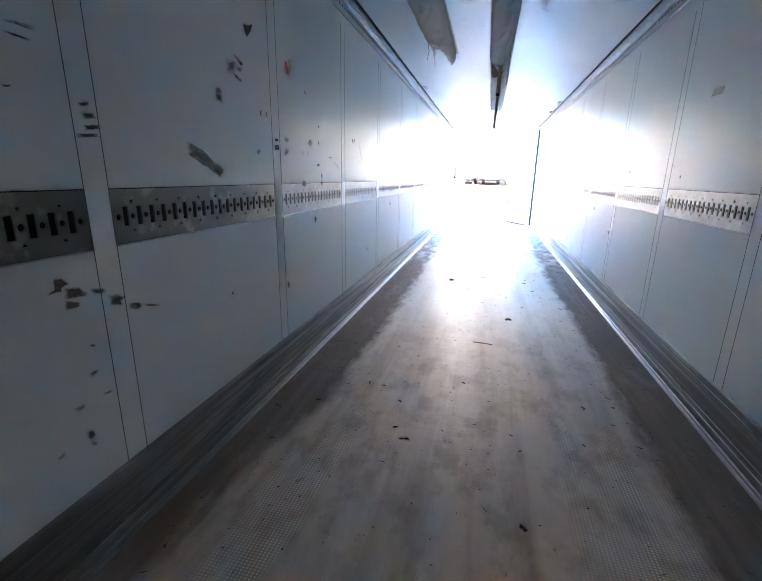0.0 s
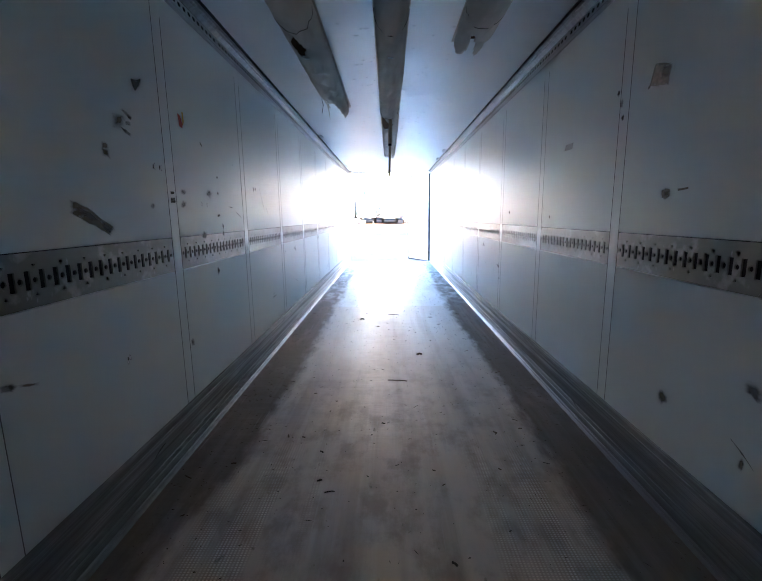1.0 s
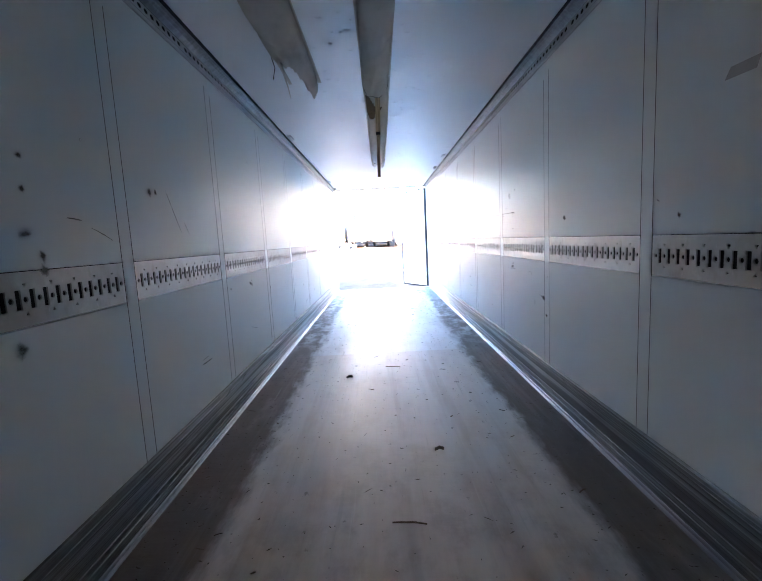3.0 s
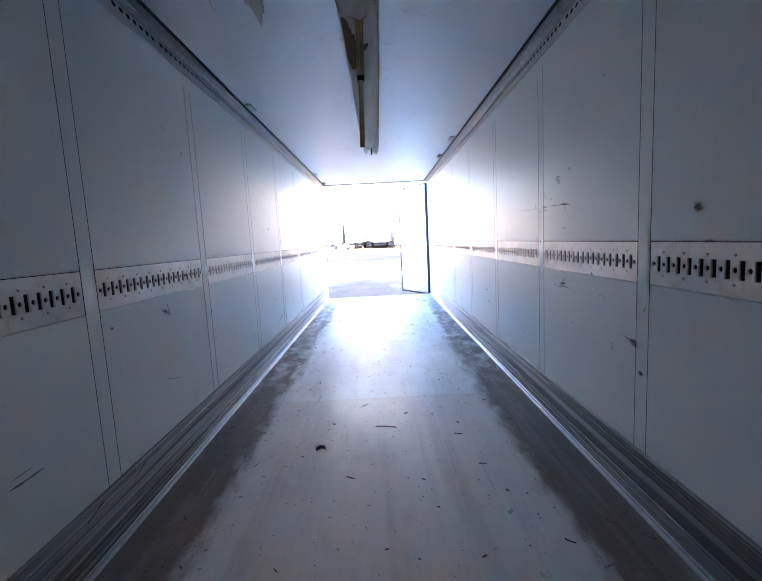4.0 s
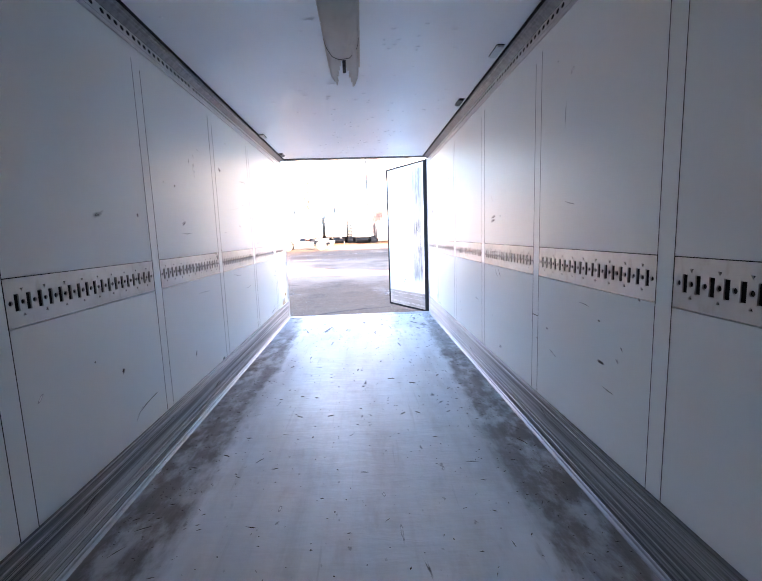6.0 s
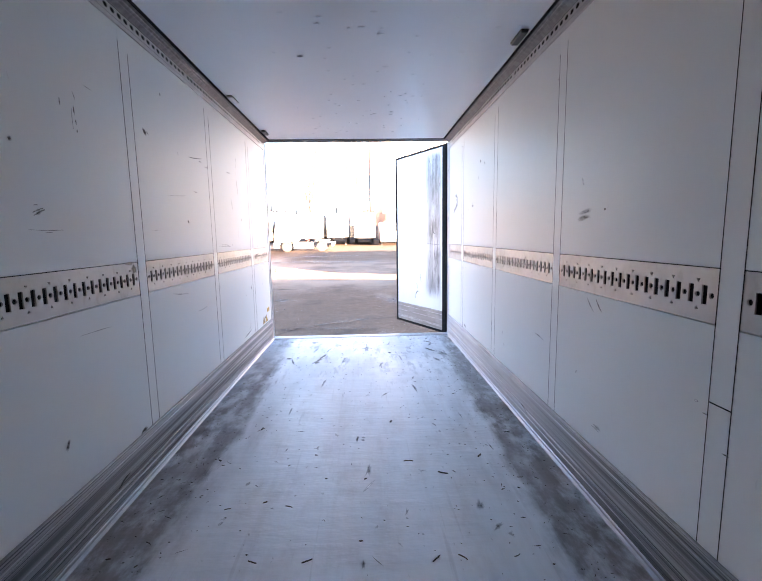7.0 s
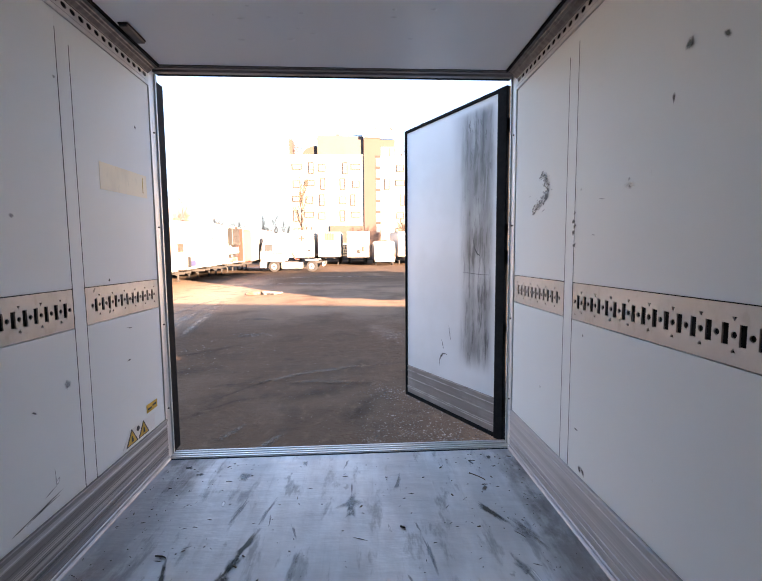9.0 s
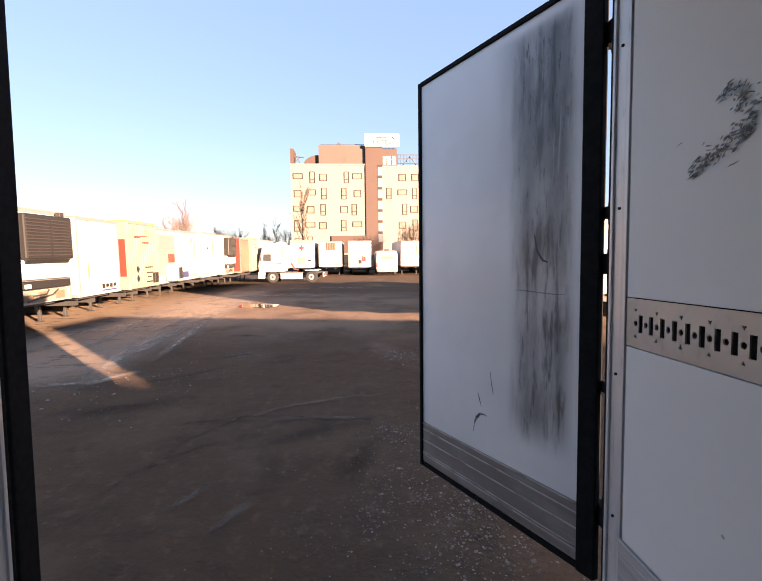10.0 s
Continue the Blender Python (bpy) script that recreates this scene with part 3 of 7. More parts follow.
# rear frame: posts, header and threshold
frame_rear = thing("rear_frame", "aluminium rear door frame of the trailer", "door frame", TRAILER, kind="structure")
for s, nm in ((-1, "left"), (1, "right")):
    X = s * HALF
    prof_bm = bmesh.new()
    box(prof_bm, X + s * 0.002, X + s * 0.09, WALL_END + 0.002, REAR + 0.045, -0.02, TOP + 0.02, bevel=0.003)
    box(prof_bm, X - s * 0.006, X + s * 0.004, WALL_END + 0.004, WALL_END + 0.022, 0.0, 2.60, bevel=0.002)
    box(prof_bm, X - s * 0.008, X + s * 0.004, WALL_END + 0.095, WALL_END + 0.112, 0.0, 2.65, bevel=0.002)
    part("post", prof_bm, M["post"], frame_rear)
    part("post_seal", boxed(X - s * 0.001, X + s * 0.05, REAR + 0.046, REAR + 0.062, 0.0, 2.652, bevel=0.003), M["rubber"], frame_rear)
    for z in (0.35, 0.95, 1.62, 2.25):
        part("rivet", disc(bmesh.new(), (X - s * 0.001, WALL_END + 0.06, z), (1, 0, 0), 0.006, 0.004, 10), M["cord"], frame_rear)
hb = bmesh.new()
box(hb, -1.32, 1.32, WALL_END + 0.002, REAR + 0.075, TOP + 0.003, TOP + 0.11, bevel=0.003)
box(hb, -1.225, 1.225, WALL_END + 0.02, WALL_END + 0.04, TOP - 0.008, TOP + 0.01, bevel=0.002)
box(hb, -1.225, 1.225, REAR - 0.01, REAR + 0.03, TOP - 0.014, TOP + 0.01, bevel=0.003)
part("header", hb, M["plate_alu"], frame_rear)
part("header_seal", boxed(-1.225, 1.225, REAR + 0.05, REAR + 0.074, TOP - 0.008, TOP + 0.002, bevel=0.003), M["rubber"], frame_rear)
sb = bmesh.new()
box(sb, -1.225, 1.225, REAR - 0.062, REAR + 0.075, -0.12, -0.002, bevel=0.003)
for y in (REAR - 0.045, REAR - 0.015, REAR + 0.02, REAR + 0.055):
    box(sb, -1.225, 1.225, y - 0.008, y + 0.008, -0.003, 0.004, bevel=0.002)
part("threshold", sb, M["sill"], frame_rear, "ribbed bare aluminium threshold")
part("threshold_seal", boxed(-1.225, 1.225, REAR - 0.084, REAR - 0.063, -0.01, -0.001), M["rubber"], frame_rear)

# small plastic cover plates at the ceiling's edges
M["plate"] = plain("plate_white", (0.60, 0.61, 0.62), 0.4)
M["plate_dark"] = plain("plate_dark", (0.035, 0.035, 0.038), 0.45)
for x, y, dark in ((-1.102, 12.81, True), (-1.108, 11.58, False), (-1.108, 7.51, False), (1.097, 10.36, True), (1.092, 9.20, False)):
    lamp = thing("cover_plate", "small oblong %s plastic cover plate on the ceiling edge" % ("dark" if dark else "white"), "cover plate", TRAILER @ pose(x, y, TOP - 0.004), group="cover plates along the ceiling")
    part("housing", boxed(-0.024, 0.024, -0.095, 0.095, -0.018, 0.004, bevel=0.006), M["plate_dark"] if dark else M["plate"], lamp)
    part("rim", boxed(-0.027, 0.027, -0.098, 0.098, -0.005, 0.003, bevel=0.002), M["cord"], lamp)


# ---------------------------------------------------------------- rear doors
def door_leaf(name, label, m, flip, wide, deep):
    """A door leaf: x from the hinge outwards, y its thickness, z up; the inner skin lies at y = 0."""
    leaf = thing(name, label, "trailer door", m, kind="structure")
    f = -1 if flip else 1
    part("core", boxed(0.062, wide - 0.007, f * 0.004, f * 0.085, -0.03, 2.635, bevel=0.004), M["white"], leaf)
    part("inner_skin", boxed(0.088, wide - 0.026, -f * 0.001, f * 0.0035, 0.285, 2.615), M["door"], leaf, "white inner skin with a long dark rubbed streak")
    kp = bmesh.new()
    box(kp, 0.088, wide - 0.026, -f * 0.004, f * 0.0035, 0.0, 0.283, bevel=0.001)
    plate = part("kick_plate", kp, M["plate_alu"], leaf, "dull grey ribbed metal kick plate")
    for z in (0.050, 0.066, 0.155, 0.232, 0.276):
        part("rib", boxed(0.088, wide - 0.026, -f * 0.009, -f * 0.0035, z - 0.004, z + 0.004, bevel=0.002), M["rib_alu"], plate)
    gk = bmesh.new()
    box(gk, -0.005, 0.086, -f * 0.022, f * deep, -0.035, 2.64, bevel=0.006)
    part("hinge_gasket", gk, M["rubber"], leaf, "wide black rubber gasket")
    g2 = bmesh.new()
    box(g2, wide - 0.025, wide, -f * 0.016, f * 0.02, -0.035, 2.64, bevel=0.005)
    part("edge_gasket", g2, M["rubber"], leaf)
    g3 = bmesh.new()
    box(g3, 0.086, wide - 0.025, -f * 0.014, f * 0.02, 2.616, 2.642, bevel=0.004)
    part("top_gasket", g3, M["rubber"], leaf)
    g4 = bmesh.new()
    box(g4, 0.086, wide - 0.025, -f * 0.010, f * 0.02, -0.036, -0.002, bevel=0.004)
    part("bottom_gasket", g4, M["rubber"], leaf)
    part("top_catch", boxed(wide - 0.267, wide - 0.217, f * 0.02, f * 0.05, 2.636, 2.665, bevel=0.004), M["header"], leaf)
    return leaf


door_right = door_leaf("door_right", "half-open white trailer door with black rubber gaskets", TRAILER @ pose(1.238, 13.42, 0, 0, 0, 117.9), True, 1.324, 0.018)
door_left = door_leaf("door_left", "white trailer door swung fully open beside the frame", TRAILER @ pose(-1.268, 13.44, 0, 0, 0, 180), True, 1.222, 0.09)
# hinges bridge the gap between post and leaf
for z, h in ((2.37, 0.09), (1.62, 0.05), (1.40, 0.09), (0.86, 0.05), (0.27, 0.09)):
    hb = bmesh.new()
    box(hb, 1.244, 1.325, REAR + 0.047, 13.475, z - h / 2, z + h / 2, bevel=0.008)
    tube(hb, [(1.300, 13.45, z - h / 2 - 0.02), (1.300, 13.45, z + h / 2 + 0.02)], 0.016, sides=10)
    part("hinge", hb, M["rubber"], frame_rear)
# curved scrape and scratches on the leaf
M["scrape"] = plain("scrape_dark", (0.05, 0.05, 0.055), 0.6)


def streak(parent, pts, w, mat, place):
    """A thin uneven streak through points of a surface; place() lifts (u, v) off it."""
    bm = bmesh.new()
    a, b, mid = [], [], []
    n = len(pts)
    body = bm.verts.layers.float.new("body")
    for i, (u, v) in enumerate(pts):
        p0, p1 = Vector(pts[max(i - 1, 0)]), Vector(pts[min(i + 1, n - 1)])
        d = (p1 - p0).normalized()
        k = w * (0.25 + 0.75 * math.sin(math.pi * (i + 0.3) / (n - 0.4))) * rng.uniform(0.6, 1.3)
        a.append(bm.verts.new(place(u - d.y * k / 2, v + d.x * k / 2)))
        b.append(bm.verts.new(place(u + d.y * k / 2, v - d.x * k / 2)))
        c = bm.verts.new(place(u, v))
        c[body] = rng.uniform(0.75, 1.1)
        mid.append(c)
    for i in range(n - 1):
        bm.faces.new((a[i], a[i + 1], mid[i + 1], mid[i]))
        bm.faces.new((mid[i], mid[i + 1], b[i + 1], b[i]))
    return part("scratch", bm, mat, parent)


def on_leaf(u, v):
    return (u + 0.05, 0.0025, v)


streak(door_right, [(0.735, 0.39), (0.728, 0.44), (0.712, 0.48), (0.685, 0.51), (0.650, 0.52), (0.625, 0.515)], 0.030, M["scuff_dark"], on_leaf)
streak(door_right, [(0.70, 0.64), (0.685, 0.60), (0.67, 0.56)], 0.006, M["scrape"], on_leaf)
streak(door_right, [(0.60, 0.79), (0.59, 0.72), (0.575, 0.66)], 0.007, M["scrape"], on_leaf)
streak(door_right, [(0.42, 1.265), (0.33, 1.262), (0.20, 1.255), (0.12, 1.256)], 0.012, M["scuff_grey"], on_leaf)
streak(door_right, [(0.30, 1.55), (0.285, 1.47), (0.25, 1.42), (0.22, 1.41)], 0.012, M["scrape"], on_leaf)


# ---------------------------------------------------------------- air ducts under the ceiling
def air_duct(name, label, xc, y0, y1, w, depth, seed, ends, holes=(), folds=(), seams=()):
    """A half-round fabric duct hung from the ceiling, slit and torn at its end."""
    r = random.Random(seed)
    duct = thing(name, label, "air duct", TRAILER, group="fabric air ducts under the ceiling")
    bm = bmesh.new()
    n, step = 30, 0.03
    ns = int((y1 - y0) / step)
    rows = []
    for j in range(ns + 1):
        y = y0 + (y1 - y0) * j / ns
        dd = depth * (1 + 0.14 * noise.noise(Vector((y * 1.1, seed, 0.0)))) * (1 - 0.35 * max(0, (y - y1 + 1.2) / 1.2))
        sway = 0.016 * noise.noise(Vector((y * 0.8, seed + 5, 1.0)))
        row = []
        for k in range(n + 1):
            a = math.pi * k / n
            wob = 0.014 * noise.noise(Vector((k * 0.24, y * 3.0, seed))) + (0.007 if y < 3.3 else 0.018) * noise.noise(Vector((k * 0.3 + y * 4.0, y * 5.0, seed)))
            for f0 in folds:
                wob -= 0.016 * math.exp(-((y - f0 - 0.55 * (k / n - 0.5)) / 0.045) ** 2)
            x = xc + sway - w / 2 * math.cos(a) * (0.93 + 0.12 * math.sin(a))
            z = TOP - 0.004 - (dd + wob) * math.sin(a) ** 0.8
            row.append(bm.verts.new((x, y, z)))
        rows.append(row)
    for j in range(ns):
        y = y0 + (y1 - y0) * (j + 0.5) / ns
        for k in range(n):
            # the end is torn into pointed flaps
            if y > np.interp((k + 0.5) / n, [e[0] for e in ends], [e[1] for e in ends]) + 0.02 * noise.noise(Vector((k * 0.8, seed, 2.0))):
                continue
            c = (k + 0.5) / n
            torn = False
            for h0, h1, mid, half in holes:
                if h0 < y < h1:
                    e = half * math.sin(math.pi * (y - h0) / (h1 - h0)) ** 0.7
                    torn = torn or mid - e < c < mid + 0.03 + e * 0.6
            if torn:
                continue
            bm.faces.new((rows[j][k], rows[j][k + 1], rows[j + 1][k + 1], rows[j + 1][k]))
    bmesh.ops.delete(bm, geom=[v for v in bm.verts if not v.link_faces], context="VERTS")
    bmesh.ops.recalc_face_normals(bm, faces=bm.faces)
    bmesh.ops.solidify(bm, geom=bm.faces[:], thickness=0.003)
    part("fabric", bm, M["fabric"], duct, smooth=True)
    for y in seams:
        j = min(ns, max(0, int(round((y - y0) / (y1 - y0) * ns))))
        dd = depth * (1 + 0.14 * noise.noise(Vector((y * 1.1, seed, 0.0)))) * (1 - 0.35 * max(0, (y - y1 + 1.2) / 1.2))
        sway = 0.016 * noise.noise(Vector((y * 0.8, seed + 5, 1.0)))
        pts = []
        for k in range(1, 16):
            a = math.pi * k / 16
            pts.append((xc + sway - (w / 2 + 0.004) * math.cos(a) * (0.93 + 0.12 * math.sin(a)), y + 0.09 * math.sin(a) ** 2 + 0.05 * noise.noise(Vector((k * 0.7, y, seed))), TOP - 0.004 - (dd + 0.004) * math.sin(a) ** 0.8))
        part("seam_cord", tube(bmesh.new(), pts, 0.0017, sides=6), M["cord"], duct, smooth=True)
    for s in (-1, 1):
        part("hem", boxed(xc + s * (w / 2 - 0.006) - 0.012, xc + s * (w / 2 - 0.006) + 0.012, y0, y1 - 0.15, TOP - 0.007, TOP - 0.002), M["fabric"], duct)
    return duct


left_duct = air_duct("air_duct", "grey fabric air duct with a torn end on the ceiling", -0.60, FRONT + 0.01, 5.88, 0.26, 0.135, 3, ((0, 4.95), (0.15, 5.05), (0.36, 5.12), (0.50, 5.10), (0.57, 5.22), (0.64, 5.86), (0.80, 5.74), (1, 5.58)),
                     holes=((3.40, 3.75, 0.40, 0.11),), folds=(3.30, 3.62, 4.12, 4.42, 4.85), seams=(0.8, 3.22))
mid_duct = air_duct("air_duct", "long grey torn fabric air duct along the ceiling", 0.0, FRONT + 0.01, 9.60, 0.225, 0.145, 11, ((0, 9.3), (0.2, 9.5), (0.33, 9.6), (0.42, 9.2), (0.5, 8.98), (0.58, 9.2), (0.68, 9.6), (0.9, 9.5), (1, 9.3)),
                    holes=((5.76, 6.46, 0.28, 0.25), (6.02, 6.12, 0.55, 0.10)), folds=(3.50,), seams=(0.8, 3.26, 5.66, 8.90))
right_duct = air_duct("air_duct", "short grey fabric air duct with a slit end on the ceiling", 0.59, FRONT + 0.01, 4.02, 0.26, 0.135, 23, ((0, 3.80), (0.15, 3.88), (0.36, 3.91), (0.42, 3.55), (0.47, 3.55), (0.52, 3.78), (0.60, 3.92), (0.75, 3.70), (1, 3.46)),
                      folds=(3.62,), seams=(0.8, 3.26))
# brown lining that shows through the tears
lining = Mat("duct_lining", (0.17, 0.10, 0.055), 0.85, spec=0.1)
lining.tint(lining.noise(8, 5), (0.08, 0.048, 0.028), 0.7)
part("lining", boxed(-0.10, 0.07, 5.60, 6.60, 2.575, 2.581), lining.m, mid_duct, "brown lining inside the duct")
part("lining", boxed(-0.70, -0.52, 3.30, 3.85, 2.570, 2.576), lining.m, left_duct, "brown lining inside the duct")
part("lining", boxed(0.53, 0.66, 3.30, 3.62, 2.575, 2.581), lining.m, right_duct, "brown lining inside the duct")
part("shred", tube(bmesh.new(), [(-0.655, 5.06, 2.555), (-0.665, 5.20, 2.525), (-0.675, 5.36, 2.50), (-0.69, 5.52, 2.47)], 0.010, 0.002, sides=5), M["fabric"], left_duct, "thin torn shred")
# wooden batten hanging out of the torn duct
batten = thing("wooden_batten", "thin wooden batten hanging down out of the torn air duct", "batten", TRAILER @ pose(-0.005, 5.78, 2.22, 1.5, 1.6, 0))
part("upper_piece", boxed(-0.021, 0.021, -0.012, 0.012, 0.0, 0.30, bevel=0.002), M["wood"], batten)
part("lower_piece", boxed(-0.014, 0.014, -0.011, 0.004, -0.36, 0.06, bevel=0.002), M["wood"], batten)
part("tape", boxed(-0.019, 0.019, -0.014, 0.014, -0.004, 0.022, bevel=0.002), M["cord"], batten)
# small white tags sewn under two of the ducts
for x, y, z in ((-0.005, 3.73, 2.502), (-0.612, 3.755, 2.517)):
    tag = thing("duct_tag", "small white tag sewn under the air duct", "tag", TRAILER @ pose(x, y, z))
    part("tag_strip", boxed(-0.020, 0.020, -0.004, 0.004, -0.006, 0.004, bevel=0.001), M["strip"], tag)
# strap that dangles from the last seam, and a joint across one cover strip
strap = thing("duct_strap", "short grey strap dangling from the end of the air duct", "strap", TRAILER @ pose(0.01, 9.0, TOP - 0.16))
part("band", boxed(-0.011, 0.011, -0.002, 0.002, -0.05, 0.03, bevel=0.001), M["header"], strap)
part("strip_joint", boxed(HALF - 0.0026, HALF - 0.0005, 8.784 - STRIP / 2, 8.784 + STRIP / 2, 0.812, 0.816), M["cord"], wall_right)
# small ties, torn threads under the ducts
for x, y, z in ((-0.70, 4.98, 2.56),):
    part("thread", tube(bmesh.new(), [(x, y, z), (x + 0.01, y + 0.04, z - 0.05), (x - 0.005, y + 0.03, z - 0.13)], 0.0025, sides=5), M["cord"], thing("torn_thread", "loose dark thread hanging from the torn air duct", "thread", TRAILER))

# ---------------------------------------------------------------- the yard
def yard_material():
    m = Mat("yard_dirt", (0.088, 0.053, 0.033), 0.9, spec=0.15)
    m.tint(m.noise(0.10, 6, (1, 0.5, 1), 0.42, 0.62), (0.075, 0.050, 0.034), 0.7)
    m.tint(m.noise(0.55, 6, (1, 1, 1), 0.48, 0.72), (0.132, 0.086, 0.057), 0.6)
    m.tint(m.noise(2.2, 6, (0.6, 1.6, 1), 0.55, 0.72), (0.048, 0.031, 0.021), 0.5)
    m.tint(m.noise(14, 5, (1, 1, 1), 0.64, 0.76), (0.229, 0.176, 0.131), 0.4)
    m.tint(m.noise(0.8, 8, (1, 0.7, 1), 0.50, 0.68, 0.68), (0.046, 0.030, 0.020), 0.55)
    m.tint(m.noise(5, 7, (1, 0.8, 1), 0.52, 0.68, 0.68), (0.150, 0.100, 0.065), 0.45)
    # paler earth across the middle of the yard: its sunlight put into the colour
    sun_band = m.math("MULTIPLY", m.axis(1, 22, 28), m.axis(1, 40, 34))
    m.tint(m.math("MULTIPLY", sun_band, m.noise(0.35, 7, (1, 1, 1), 0.25, 0.60, 0.6)), (0.31, 0.205, 0.14), 0.75)
    # pale dusty grit along the trailers, broken by wheel ruts, with sunlight painted in
    sunlit_grit = m.math("MULTIPLY", m.axis(0, -4.6, -6.2), m.math("MULTIPLY", m.axis(1, 18.6, 21.5), m.axis(1, 48, 34)))
    m.tint(m.math("MULTIPLY", sunlit_grit, m.noise(0.42, 8, (1.5, 0.5, 1), 0.24, 0.50, 0.66)), (0.33, 0.245, 0.185), 0.75)
    m.tint(m.math("MULTIPLY", sunlit_grit, m.noise(1.3, 8, (0.7, 1.5, 1), 0.54, 0.64, 0.68)), (0.060, 0.044, 0.034), 0.7)
    m.tint(m.math("MULTIPLY", sunlit_grit, m.noise(9, 5, (1, 1, 1), 0.58, 0.70)), (0.40, 0.33, 0.27), 0.4)
    wet = m.noise(0.16, 5, (1, 0.4, 1), 0.56, 0.66)
    m.gloss(m.math("SUBTRACT", 1.0, wet), 0.55, 0.95)
    m.bump(m.noise(0.9, 6, (1, 1, 1), 0.2, 0.8), 0.6, 0.05)
    m.bump(m.noise(4.5, 7, (1, 1, 1), 0.35, 0.75, 0.65), 0.7, 0.03)
    m.bump(m.noise(22, 5, (1, 1, 1), 0.3, 0.8), 0.6, 0.012)
    M["yard"] = m.m


yard_material()
# one sheet: fine and uneven near the trailer, coarse out to the horizon
bm = bmesh.new()
xs = [-1500, -500, -200, -100, -60, -40] + [-30 + 0.75 * i for i in range(81)] + [40, 60, 100, 200, 500, 1500]
ys = [-1500, -400, -120, -40, -10, 5] + [12 + 0.75 * i for i in range(70)] + [70, 90, 130, 200, 500, 1500]
rows = []
for x in xs:
    row = []
    for y in ys:
        near = max(0.0, 1 - max(abs(x) - 25, y - 58, 12 - y, 0) / 8)
        z = near * (0.035 * noise.noise(Vector((x * 0.35, y * 0.25, 0))) + 0.018 * noise.noise(Vector((x * 1.3, y * 1.0, 4))))
        row.append(bm.verts.new((x, y, z)))
    rows.append(row)
for i in range(len(xs) - 1):
    for j in range(len(ys) - 1):
        bm.faces.new((rows[i][j], rows[i + 1][j], rows[i + 1][j + 1], rows[i][j + 1]))
ground = setting("ground", bm, M["yard"], "dark brown dirt yard with tyre tracks and damp patches", smooth=True)


def ragged(bm, cx, cy, rx, ry, z, n=28, seed=0.0, rough=0.35, turn=0.0):
    """A flat patch with an uneven outline."""
    pts = []
    for k in range(n):
        a = k * math.tau / n
        r = 1 + rough * noise.noise(Vector((2 * math.cos(a) + seed, 2 * math.sin(a), seed * 1.7)))
        u, v = rx * r * math.cos(a), ry * r * math.sin(a)
        pts.append(bm.verts.new((cx + u * math.cos(turn) - v * math.sin(turn), cy + u * math.sin(turn) + v * math.cos(turn), z)))
    bm.faces.new(pts)
    return bm


wm = Mat("puddle_water", (0.03, 0.028, 0.026), 0.04, spec=0.6)
wm.bump(wm.noise(6, 3), 0.05, 0.002)
M["water"] = wm.m
for x, y, rx, ry, sd in ((-4.6, 32.3, 1.0, 0.75, 1.0),):
    tagged(part("puddle", ragged(bmesh.new(), x, y, rx, ry, 0.03, seed=sd), M["water"]), "shallow still puddle on the dirt yard", "puddle", kind="structure")

# pale ruts and drag marks pressed into the dirt
for key, base, most in (("rut", (0.42, 0.33, 0.265), 0.85), ("scrape", (0.18, 0.138, 0.11), 0.6), ("damp", (0.040, 0.028, 0.021), 0.34)):
    q = Mat("rut_" + key, base, 0.9, spec=0.2)
    q.tint(q.noise(5, 5), tuple(0.6 * v for v in base), 0.6)
    at = q.n.new("ShaderNodeAttribute")
    at.attribute_name = "body"
    q.patchy(q.math("MULTIPLY", q.math("MULTIPLY", at.outputs["Fac"], q.noise(2.6, 7, (1, 1, 1), 0.28, 0.60, 0.65)), most))
    M[key] = q.m


def rut_strip(pts, w, mat, name="tyre_track"):
    bm = bmesh.new()
    body = bm.verts.layers.float.new("body")
    a, b, mid = [], [], []
    fine = []
    for p, q in zip(pts, pts[1:]):
        for k in range(8):
            fine.append((p[0] + (q[0] - p[0]) * k / 8, p[1] + (q[1] - p[1]) * k / 8))
    fine.append(pts[-1])
    for i, (x, y) in enumerate(fine):
        p0, p1 = Vector(fine[max(i - 1, 0)]), Vector(fine[min(i + 1, len(fine) - 1)])
        d = (p1 - p0).normalized()
        ww = 1.6 * w * (0.8 + 0.5 * noise.noise(Vector((x * 1.7, y * 1.7, 9))))
        z = 0.035 * noise.noise(Vector((x * 0.35, y * 0.25, 0))) + 0.018 * noise.noise(Vector((x * 1.3, y * 1.0, 4))) + 0.032
        a.append(bm.verts.new((x - d.y * ww / 2, y + d.x * ww / 2, z)))
        b.append(bm.verts.new((x + d.y * ww / 2, y - d.x * ww / 2, z)))
        c = bm.verts.new((x, y, z))
        c[body] = min(1.0, 3.0 * min(i, len(fine) - 1 - i) / len(fine))
        mid.append(c)
    for i in range(len(fine) - 1):
        bm.faces.new((a[i], a[i + 1], mid[i + 1], mid[i]))
        bm.faces.new((mid[i], mid[i + 1], b[i + 1], b[i]))
    return part(name, bm, mat, ground)


